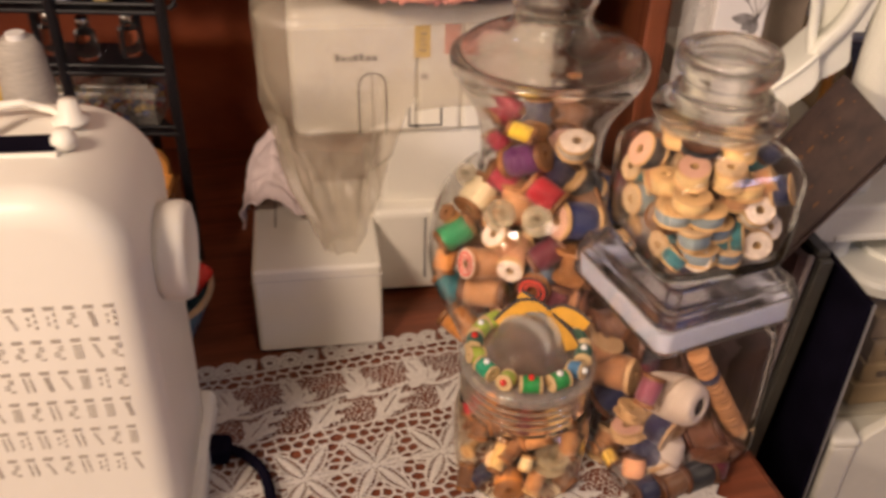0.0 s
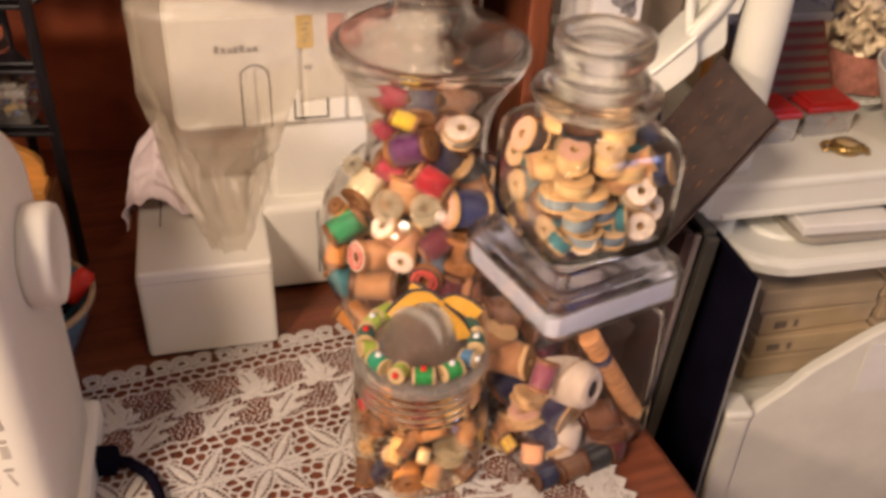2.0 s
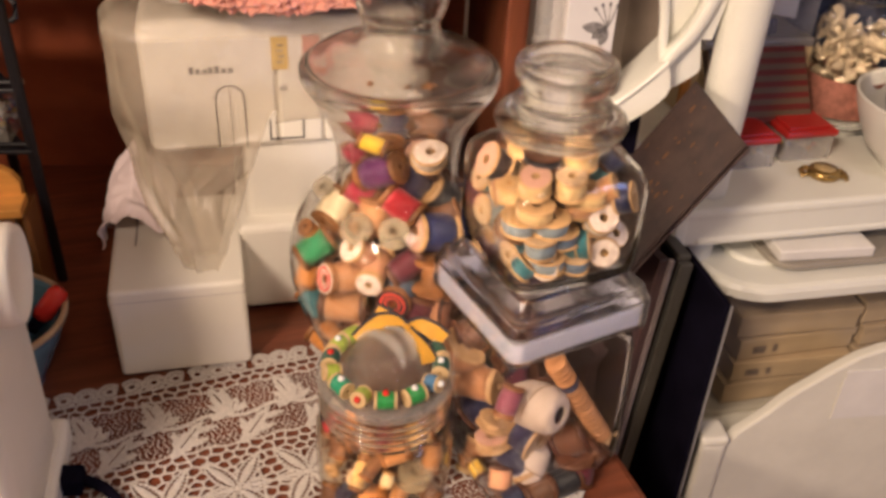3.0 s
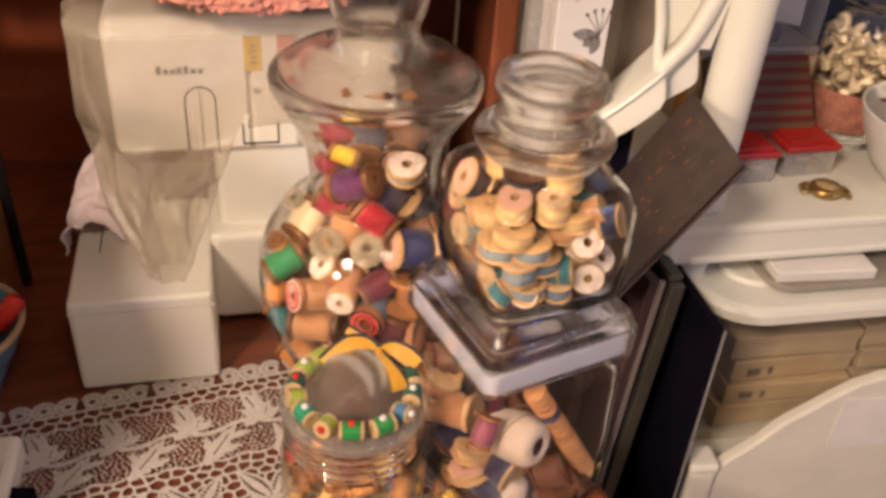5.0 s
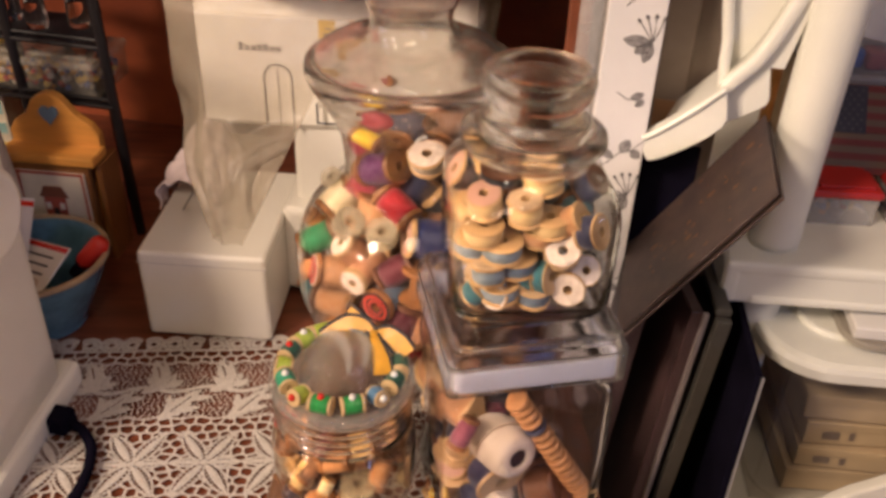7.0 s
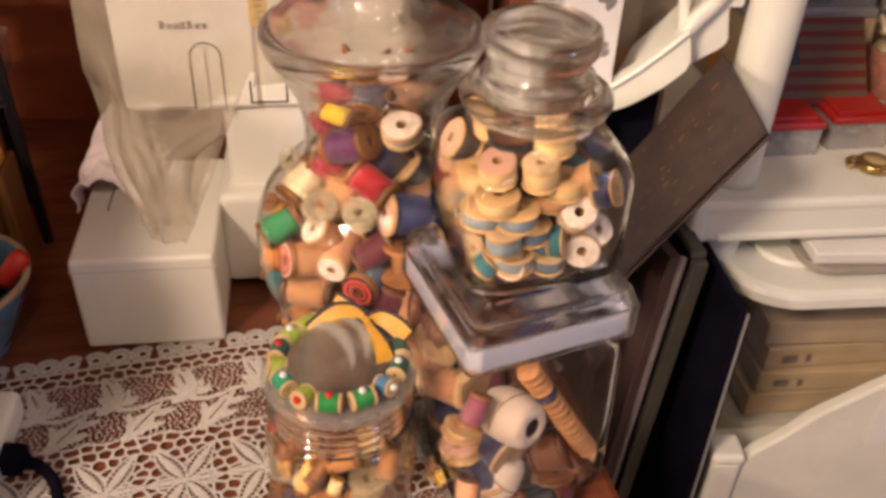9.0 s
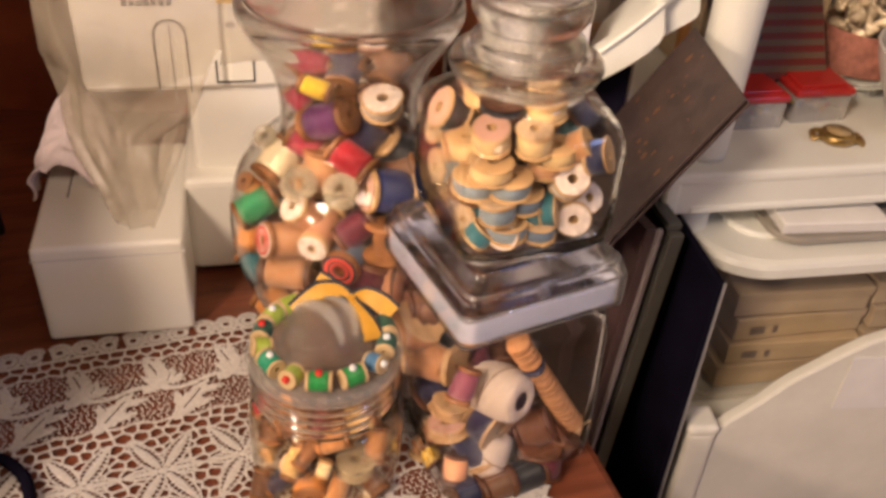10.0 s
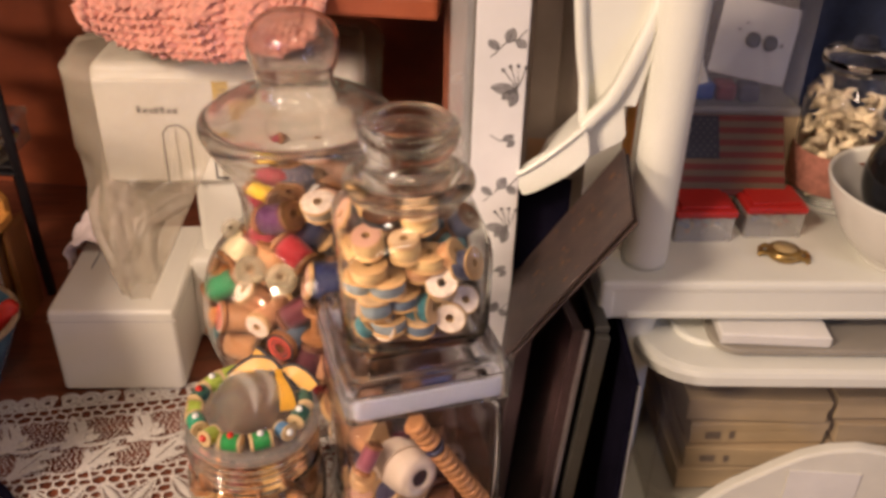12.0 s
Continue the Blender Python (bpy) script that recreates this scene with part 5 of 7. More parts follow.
def pink_shape(u, v):
    # lies on the accessory box and hangs over its outer edge
    s = u * 0.068
    over = max(0.0, s - 0.045)
    x = -0.095 - min(s, 0.045) - 0.010 * math.sin(min(1, over / 0.012) * 1.5) - 0.004 * v
    z = 0.8305 + 0.010 * abs(noise.noise((u * 5, v * 5, 2.0))) + 0.030 * max(0, 1 - abs(u - 0.45) * 2.0) * (0.4 + v) - over * 0.75
    y = 0.592 + 0.070 * v + 0.006 * noise.noise((u * 4, v * 4, 9.0)) - 0.14 * (x + 0.1)
    x += 0.004 * noise.noise((u * 7, v * 9, 5.0)) * (over > 0)
    return (x, y, z)


cloth("folded_cloth", material("pink_cotton", (0.80, 0.68, 0.68), 0.85, vary=0.08, scale=60, bump=0.3, bump_scale=1200), "pale pink crumpled cotton cloth lying on the box", 40, 30, pink_shape)


def doily_shape(u, v):
    x = -0.093 + 0.168 * u
    k = (x + 0.009) / 0.083
    drop = 0.034 * math.sqrt(max(0.0, 1 - min(1, k * k))) + 0.004
    s = v * (0.090 + drop + 0.012)
    swirl = noise.noise((u * 7, v * 7, 4))
    bump = 0.0016 * math.sin(u * 120 + 5.0 * swirl + (u - 0.5) * v * 40) * (0.6 + 0.4 * math.sin(v * 95 + 4 * swirl)) + 0.0010 * math.sin(v * 150 + u * 30) + 0.006 * noise.noise((u * 9, v * 9, 1))
    if s < 0.090:
        y, z = 0.696 - s, 1.0545 + bump
    else:
        d = s - 0.090
        y, z = 0.606 - 0.022 * math.sin(min(1.0, d / 0.022) * 1.57) + bump * 1.3, 1.0545 - d
    return (x + 0.002 * math.sin(v * 130 + u * 60), y, z)


def crocheted_doily():
    t = thing("crocheted_doily", pose(0, 0, 0), "thick salmon-pink crocheted doily hanging over the hutch shelf", "doily")
    for name, v0, v1, rows in (("doily_centre", 0.0, 0.80, 88), ("ruffled_edge", 0.80, 1.0, 22)):
        piece = cloth(name, DOILY, "", 170, rows, lambda u, v: doily_shape(u, v0 + (v1 - v0) * v), 0.003, "")
        piece.parent = t
    return t


crocheted_doily()


# ---- the near sewing machine ----
def near_machine():
    m = thing("old_sewing_machine", pose(-0.139, 0.345, TOP, 0, 0, 7), "cream-white sewing machine with a printed stitch chart and handwheel", "sewing machine")
    arc = [(-0.044 + 0.044 * math.sin(a), 0.205 + 0.044 * math.cos(a)) for a in [k * math.pi / 2 / 14 for k in range(15)]]
    out = [(-0.30, 0.018), (-0.30, 0.247), (-0.20, 0.2485), (-0.12, 0.249), (-0.08, 0.249)] + arc + [(0.0, 0.16), (0.0, 0.10), (-0.0005, 0.05), (-0.001, 0.018)]
    part("body", rounded_prism(out, 0.112, 0.016), MACHINE, m, "", True)
    part("base", box((0.40, 0.140, 0.022), (-0.195, 0.052, 0.011), 0.006, 3), MACHINE, m)
    wheel = part("handwheel", joined(lathe([(0.0, 0.0), (0.023, 0.0), (0.0268, 0.002), (0.0276, 0.005), (0.0276, 0.013), (0.0262, 0.0162), (0.0225, 0.0172), (0.0205, 0.0160), (0.0, 0.0160)], 56)), MACHINE, m, "white plastic handwheel", True)
    wheel.matrix_local = pose(-0.001, 0.060, 0.1785, 0, 90, 0)
    part("collar", lathe([(0.0, -0.003), (0.0245, -0.003), (0.0245, 0.0005), (0.0, 0.0005)], 40), BLACK, wheel)
    # stitch chart
    grey = plain("chart_ink", (0.40, 0.36, 0.31), 0.6)
    rnd = random.Random(8)
    for row in range(6):
        for col in range(12):
            x, z = -0.0160 - 0.00063 * row - 0.0092 * col, 0.1812 - 0.0202 * row
            bits = [box((0.0046, 0.0005, 0.0022), (x - 0.0003, -0.0002, z + 0.0076))]
            kind = rnd.randrange(6)
            for k in range(5):
                dz = z + 0.0038 - 0.0019 * k
                if kind == 0:
                    bits.append(box((0.0042, 0.0005, 0.0009), (x, -0.0002, dz)))
                elif kind == 1:
                    bits.append(box((0.0010, 0.0005, 0.0019), (x + 0.0016 * (-1) ** k, -0.0002, dz)))
                elif kind == 2:
                    bits.append(box((0.0022, 0.0005, 0.0019), (x + 0.0003 * k, -0.0002, dz)))
                elif kind == 3:
                    bits.append(box((0.0024, 0.0005, 0.0010), (x + 0.0011 * (-1) ** (k // 2), -0.0002, dz)))
                elif kind == 4:
                    bits += [box((0.0007, 0.0005, 0.0019), (x - 0.0017 + 0.0002 * k, -0.0002, dz)), box((0.0007, 0.0005, 0.0019), (x + 0.0013 + 0.0002 * k, -0.0002, dz))]
                else:
                    bits.append(box((0.0014, 0.0005, 0.0012), (x + 0.0006 * k - 0.001, -0.0002, dz)))
            part("stitch_mark", joined(*bits), grey, m)
    # top: recess, spool pin, winder
    part("top_recess", box((0.085, 0.040, 0.0030), (-0.078, 0.060, 0.2490), 0.001), MACHINE, m)
    part("slot", box((0.030, 0.016, 0.0012), (-0.052, 0.050, 0.2512)), BLACK, m)
    part("spool_pin", tube([(-0.070, 0.060, 0.248), (-0.070, 0.060, 0.272)], 0.0032, 12), MACHINE, m)
    part("bobbin_winder", lathe([(0.0, 0.0), (0.009, 0.0), (0.0095, 0.002), (0.006, 0.004), (0.0045, 0.012), (0.0, 0.0125)], 20), MACHINE, m, "", True).location = (-0.036, 0.075, 0.2500)
    part("winder_stop", lathe([(0.0, 0.0), (0.006, 0.0), (0.0065, 0.004), (0.004, 0.009), (0.0, 0.0095)], 18), MACHINE, m, "", True).location = (-0.034, 0.050, 0.2490)
    part("thread_guide", tube([(-0.100, 0.075, 0.249), (-0.085, 0.080, 0.256), (-0.060, 0.082, 0.258), (-0.045, 0.080, 0.254), (-0.040, 0.078, 0.249)], 0.0022, 8), MACHINE, m)
    return m


near_machine()


def cord():
    c = thing("power_cord", pose(0, 0, 0), "black power cord with its plug lying on the lace", "cable")
    z = LACE_Z + 0.0048
    part("plug", box((0.036, 0.017, 0.014), (-0.148, 0.4185, LACE_Z + 0.0075), 0.003, 2), BLACK, c)
    pts = smooth3([(-0.132, 0.4188, z + 0.003), (-0.120, 0.4150, z + 0.001), (-0.1085, 0.4050, z), (-0.1010, 0.3900, z), (-0.0965, 0.3720, z), (-0.0975, 0.3500, z), (-0.108, 0.325, z), (-0.13, 0.300, z)])
    part("cable", tube(pts, 0.0036, 10), BLACK, c, "", True)
    return c


cord()


# ---- blue bowl with papers, match holder, rack ----
def blue_bowl():
    b = thing("stoneware_bowl", pose(-0.213, 0.522, TOP), "blue glazed stoneware bowl with a tan rim", "bowl")
    prof = smooth_profile([(0.0, 0.0), (0.026, 0.0), (0.029, 0.004), (0.036, 0.018), (0.046, 0.040), (0.0525, 0.056), (0.0540, 0.0590)], 4) + [(0.0545, 0.0600), (0.0535, 0.0612), (0.0505, 0.0610)] + smooth_profile([(0.0490, 0.056), (0.043, 0.040), (0.033, 0.019), (0.025, 0.008), (0.0, 0.006)], 4)
    part("bowl_body", lathe(prof, 56), BLUE_GLAZE, b, "", True)
    part("rim", lathe([(0.0503, 0.0595), (0.0545, 0.0590), (0.0550, 0.0612), (0.0538, 0.0628), (0.0510, 0.0626)], 56, closed=True), TAN_GLAZE, b, "unglazed tan rim", True)
    return b


blue_bowl()
BOWL = Vector((-0.213, 0.522, TOP))


def card_in_bowl(size, at, turn, mat, label, name="paper_packet"):
    t = thing(name, Matrix.Translation(BOWL + Vector(at)) @ pose(0, 0, 0, *turn), label, "packet")
    part("sheet", box((size[0], 0.0016, size[1]), (0, 0, 0), 0.0003), mat, t)
    for k in range(3):
        part("print", box((size[0] * 0.6, 0.0004, 0.0016), (0, -0.0010, size[1] * (0.28 - 0.14 * k))), INK, t)
    part("stripe", box((size[0], 0.0004, 0.004), (0, -0.0010, size[1] * 0.44)), BEAD_RED, t)
    return t


card_in_bowl((0.044, 0.072), (-0.032, 0.006, 0.062), (-38, 10, 20), PAPER, "white paper needle packet leaning in the bowl")
card_in_bowl((0.058, 0.050), (0.000, -0.006, 0.050), (-58, -14, -24), PAPER, "white printed paper packet lying in the bowl")
card_in_bowl((0.040, 0.040), (-0.022, -0.026, 0.046), (-60, 8, 8), PAPER, "crumpled white paper packet at the bowl's edge")
red_tool = thing("red_tool", Matrix.Translation(BOWL + Vector((0.033, 0.010, 0.052))) @ pose(0, 0, 0, 20, 40, 60), "red plastic sewing tool with a black tip in the bowl", "tool")
part("handle", lathe([(0.0, 0.0), (0.006, 0.0), (0.0075, 0.004), (0.0072, 0.022), (0.005, 0.026), (0.0, 0.026)], 16), BEAD_RED, red_tool, "", True)
part("tip", lathe([(0.0, -0.012), (0.004, -0.011), (0.005, 0.0), (0.0, 0.0)], 14), BLACK, red_tool, "", True)
spool(tuple(BOWL + Vector((0.004, -0.026, 0.040))), (0.4, -0.3, 0.8), 0.014, 0.024, "blue", WOOD_PALE, "white", "", "", "blue thread on a white reel lying in the bowl")


def match_holder():
    h = thing("match_holder", pose(-0.283, 0.618, TOP, 0, 0, 6) @ Matrix.Scale(0.82, 4, (1, 0, 0)), "honey-coloured wooden wall box with a heart and painted cottage", "wooden box")
    w = 0.090
    out = [(0.0, 0.0), (w, 0.0), (w, 0.108), (w - 0.006, 0.116), (w - 0.020, 0.124), (w - 0.028, 0.1330), (w - 0.034, 0.139), (w / 2 + 0.004, 0.1420), (w / 2 - 0.004, 0.1420), (0.034, 0.139), (0.028, 0.136), (0.020, 0.124), (0.006, 0.116), (0.0, 0.108)]
    part("backboard", prism(out, 0.009, 0.0012), ORANGE_WOOD, h)
    # Darker copy of the pine: shade on front and sides is in the colour.
    shaded_pine = material("honey_pine_shaded", (0.26, 0.105, 0.032), 0.45, vary=0.25, scale=10, stretch=(6, 6, 1))
    part("front_board", box((0.078, 0.008, 0.090), (0.045, -0.014, 0.045), 0.001), shaded_pine, h)
    for x in (-0.0032, 0.0932):
        part("side_board", box((0.006, 0.032, 0.090), (x, 0.0, 0.045), 0.001), shaded_pine, h)
    part("ledge", box((0.096, 0.026, 0.008), (0.045, -0.009, 0.094), 0.0015), ORANGE_WOOD, h)
    heart = [(0.010 * 0.9 * math.sin(t) ** 3, 0.0088 * (13 * math.cos(t) - 5 * math.cos(2 * t) - 2 * math.cos(3 * t) - math.cos(4 * t)) / 16) for t in [2 * math.pi * k / 28 for k in range(28)]]
    part("heart", prism([(0.045 + x, 0.125 + z) for x, z in heart], 0.003), plain("slate_blue", (0.12, 0.20, 0.28), 0.6), h, "slate-blue wooden heart").location = (0, -0.003, 0)
    pic = part("picture", box((0.070, 0.002, 0.066), (0.045, -0.0195, 0.050), 0.0004), plain("picture_cream", (0.74, 0.68, 0.55), 0.7), h, "cream picture of a red cottage")
    brick = plain("cottage_red", (0.42, 0.10, 0.07), 0.7)
    part("cottage", box((0.022, 0.0008, 0.020), (0.045, -0.0209, 0.050)), brick, pic)
    part("cottage_roof", prism([(0.030, 0.060), (0.060, 0.060), (0.054, 0.070), (0.036, 0.070)], 0.0008), plain("roof_brown", (0.22, 0.08, 0.05), 0.7), pic).location = (0, -0.0213, 0)
    for x in (0.038, 0.052):
        part("cottage_window", box((0.005, 0.0005, 0.006), (x, -0.0216, 0.052)), PAPER, pic)
    part("cottage_door", box((0.005, 0.0005, 0.010), (0.045, -0.0216, 0.045)), INK, pic)
    for z in (0.0175, 0.082):
        part("border", box((0.068, 0.0006, 0.0022), (0.045, -0.0208, z)), brick, pic)
    for x in (0.0125, 0.0775):
        part("border", box((0.0022, 0.0006, 0.062), (x, -0.0208, 0.050)), brick, pic)
    return h


match_holder()


def rack():
    r = thing("metal_rack", pose(0, 0, TOP), "black painted metal rack with narrow shelves on the table", "rack")
    for x, y in ((-0.2000, 0.636), (-0.2380, 0.690), (-0.2800, 0.636), (-0.3180, 0.690)):
        part("post", tube([(x - 0.004, y + 0.016, 0.0), (x - 0.001, y + 0.006, 0.14), (x + 0.001, y, 0.262)], 0.0042, 10), METAL_BLACK, r)
    for z in (0.128, 0.178, 0.226):
        tray = box((0.150, 0.060, 0.0035), (-0.274, 0.667, z), 0.001)
        for v in tray.verts:
            v.co.x -= 0.70 * (v.co.y - 0.637)
        part("shelf", tray, METAL_BLACK, r)
        part("rail", tube([(-0.348, 0.640, z + 0.006), (-0.200, 0.640, z + 0.006)], 0.0016, 8), METAL_BLACK, r)
    part("hook", tube([(-0.199, 0.636, 0.248), (-0.191, 0.632, 0.252), (-0.186, 0.630, 0.246), (-0.187, 0.630, 0.236), (-0.191, 0.630, 0.233)], 0.0022, 8), METAL_BLACK, r)
    return r


rack()


def bead_box():
    z = TOP + 0.130
    b = thing("bead_box", pose(-0.2640, 0.672, z, 0, 0, 2), "clear plastic lidded box half full of coloured beads", "plastic box")
    part("box_body", joined(box((0.090, 0.0012, 0.024), (0, -0.028, 0.012)), box((0.090, 0.0012, 0.024), (0, 0.028, 0.012)), box((0.0012, 0.055, 0.024), (-0.0445, 0, 0.012)), box((0.0012, 0.055, 0.024), (0.0445, 0, 0.012)), box((0.090, 0.057, 0.0012), (0, 0, 0.0006))), film_material("clear_box", (0.55, 0.52, 0.46), 0.10, 0.2), b)
    part("lid", joined(box((0.094, 0.061, 0.007), (0, 0, 0.0275), 0.002), box((0.080, 0.048, 0.003), (0, 0, 0.0322), 0.001)), film_material("clear_lid", (0.62, 0.58, 0.50), 0.30, 0.2), b)
    bm = bmesh.new()
    rnd = random.Random(3)
    for k in range(240):
        s = rnd.uniform(0.0018, 0.0036)
        bmesh.ops.create_icosphere(bm, subdivisions=1, radius=s, matrix=Matrix.Translation((rnd.uniform(-0.041, 0.041), rnd.uniform(-0.025, 0.025), 0.002 + s + rnd.uniform(0, 0.013))))
    m = bpy.data.materials.new("mixed_beads")
    m.use_nodes = True
    nt = m.node_tree
    g = nt.nodes.new("ShaderNodeNewGeometry")
    ramp = nt.nodes.new("ShaderNodeValToRGB")
    ramp.color_ramp.interpolation = "CONSTANT"
    for k, c in enumerate(((0.75, 0.70, 0.6), (0.65, 0.30, 0.05), (0.10, 0.14, 0.35), (0.7, 0.5, 0.15), (0.45, 0.06, 0.05), (0.6, 0.58, 0.55))):
        e = ramp.color_ramp.elements[k] if k < 2 else ramp.color_ramp.elements.new(k / 6)
        e.position, e.color = k / 6, (*c, 1)
    nt.links.new(g.outputs["Random Per Island"], ramp.inputs["Fac"])
    nt.links.new(ramp.outputs["Color"], nt.nodes["Principled BSDF"].inputs["Base Color"])
    nt.nodes["Principled BSDF"].inputs["Roughness"].default_value = 0.25
    beads = part("beads", bm, m, None)
    beads.matrix_world = b.matrix_world
    tagged(beads, "mixed small coloured beads inside the plastic box", "beads", kind="stuff")
    return m


MIXED = bead_box()


def printed_packet(at, size, ground, bands, label):
    """A small printed carton; its front carries blocks of colour."""
    t = thing("small_carton", pose(*at, 0, 0, 4), label, "carton", "cartons by the rack")
    body = part("carton", box(size, (0, 0, size[2] / 2), 0.0008), ground, t)
    for x, z, w, h, mat in bands:
        part("print", box((size[0] * w, 0.0006, size[2] * h), (size[0] * x, -size[1] / 2 - 0.0004, size[2] * z)), mat, body)
    return t


CREAM_CARD = material("carton_cream", (0.72, 0.66, 0.52), 0.6, vary=0.2, scale=60)
YELLOW_CARD = material("carton_yellow", (0.72, 0.50, 0.10), 0.6, vary=0.25, scale=70)
AQUA_CARD = material("carton_aqua", (0.30, 0.52, 0.50), 0.6, vary=0.25, scale=50)
printed_packet((-0.326, 0.668, TOP + 0.1300), (0.038, 0.030, 0.030), YELLOW_CARD, ((0.20, 0.70, 0.3, 0.25, CREAM_CARD), (0.30, 0.45, 0.14, 0.16, INK), (-0.1, 0.3, 0.4, 0.2, CREAM_CARD)), "small yellow printed carton on the rack shelf")
printed_packet((-0.332, 0.668, TOP), (0.038, 0.034, 0.122), CREAM_CARD, ((0.10, 0.88, 0.7, 0.10, AQUA_CARD), (0.25, 0.72, 0.4, 0.08, AQUA_CARD), (0.0, 0.55, 0.8, 0.12, YELLOW_CARD)), "cream and aqua printed carton standing under the rack")


def small_bottle(at, h, r, label="small clear glass bottle with a silver cap on the rack"):
    b = thing("small_bottle", pose(*at), label, "bottle", "bottles on the rack")
    g = part("bottle_body", lathe(smooth_profile([(0.0, 0.0), (r, 0.0), (r, h * 0.55), (r * 0.9, h * 0.66), (r * 0.5, h * 0.74), (r * 0.5, h * 0.80)], 3) + [(0.0, h * 0.80)], 20), GLASS, b, "", True)
    g.visible_shadow = False
    part("cap", lathe([(0.0, h * 0.78), (r * 0.62, h * 0.78), (r * 0.62, h * 0.98), (r * 0.5, h), (0.0, h)], 18), plain("cap_silver", (0.7, 0.68, 0.64), 0.25, metal=1.0) if "cap_silver" not in bpy.data.materials else bpy.data.materials["cap_silver"], b, "silver screw cap", True)


for x, y in ((-0.268, 0.662), (-0.238, 0.672), (-0.298, 0.672)):
    small_bottle((x, y, TOP + 0.180), 0.034, 0.008)
for k, (x, y, r, c) in enumerate(((-0.288, 0.664, 0.012, (0.55, 0.58, 0.60)), (-0.265, 0.660, 0.011, (0.45, 0.52, 0.55)), (-0.240, 0.664, 0.012, (0.48, 0.58, 0.36)), (-0.244, 0.650, 0.008, (0.70, 0.55, 0.25)), (-0.273, 0.648, 0.008, (0.6, 0.62, 0.7)))):
    bm = bmesh.new()
    bmesh.ops.create_uvsphere(bm, u_segments=24, v_segments=14, radius=r)
    bmesh.ops.scale(bm, vec=(1, 1, 0.92), verts=bm.verts)
    ob = part("glass_marble", bm, plain("marble_tint", c, 0.08, coat=0.6, transmission=0.4) if k == 0 else material("marble", c, 0.08, coat=0.6, transmission=0.4), None, "", True)
    ob.location = (x, y, TOP + 0.2278 + r * 0.92)
    tagged(ob, "round shiny glass marble on the rack", "marble", "marbles on the rack")

cone = thing("thread_cone", pose(-0.272, 0.560, TOP), "tall cone of pale grey thread standing behind the machine", "thread cone")
part("thread", lathe([(0.0, 0.006), (0.029, 0.006), (0.030, 0.012), (0.0150, 0.228), (0.011, 0.236), (0.0, 0.236)], 32), thread_material("cone_grey", (0.50, 0.46, 0.40)), cone, "", True)
part("cone_core", lathe([(0.0, 0.0), (0.029, 0.0), (0.029, 0.006), (0.006, 0.236), (0.006, 0.240), (0.0, 0.240)], 28), PAPER, cone)

# ---- boards standing in the gap beside the table ----
def slab(name, size, top, turn, lean, mat, label, category, bevel=0.0008):
    """A panel on edge, hung from the front left corner of its upper edge; lean tips its top to the right."""
    t = thing(name, pose(*top, 0, lean, turn), label, category)
    part("panel", box(size, (size[0] / 2, size[1] / 2, -size[2] / 2), bevel), mat, t)
    return t


foam = slab("black_board", (0.005, 0.16, 0.836), (0.2970, 0.484, 0.838), 6, 0, BLACK, "matt black foam board standing on edge", "board")
part("core_edge", box((0.0012, 0.0012, 0.836), (0.0044, -0.0008, -0.418)), plain("foam_core", (0.30, 0.29, 0.29), 0.7), foam, "thin pale foam edge")
frame_ob = slab("picture_frame", (0.007, 0.12, 0.845), (0.2730, 0.522, 0.850), 9, 4.0, material("frame_glass_face", (0.05, 0.04, 0.04), 0.25, vary=0.2), "thin grey picture frame leaning beside the table", "picture frame")
edge = plain("frame_edge", (0.062, 0.058, 0.048), 0.4, vary=0.15, scale=60)
part("edge_strip", box((0.010, 0.006, 0.846), (0.0040, -0.003, -0.423), 0.001), edge, frame_ob, "pale grey-green edge")
part("edge_strip", box((0.010, 0.12, 0.005), (0.0040, 0.060, 0.0025), 0.001), edge, frame_ob)
frame_two = slab("mirror_frame", (0.008, 0.075, 0.846), (0.2570, 0.517, 0.854), 16, 4.0, material("frame_brown", (0.060, 0.034, 0.032), 0.35, vary=0.45, scale=14, stretch=(1, 1, 0.3)), "dark brown framed panel leaning beside the table", "picture frame")
part("edge_strip", box((0.0034, 0.004, 0.846), (0.0092, -0.001, -0.423), 0.0008), plain("pale_edge", (0.20, 0.17, 0.16), 0.5, vary=0.2, scale=40), frame_two, "pale worn edge")
slab("brown_panel", (0.010, 0.12, 0.845), (0.2200, 0.508, 0.855), 8, 4, material("panel_brown", (0.030, 0.017, 0.017), 0.5, vary=0.4, scale=12, stretch=(6, 6, 0.6)), "dark brown wooden panel leaning beside the table", "board")

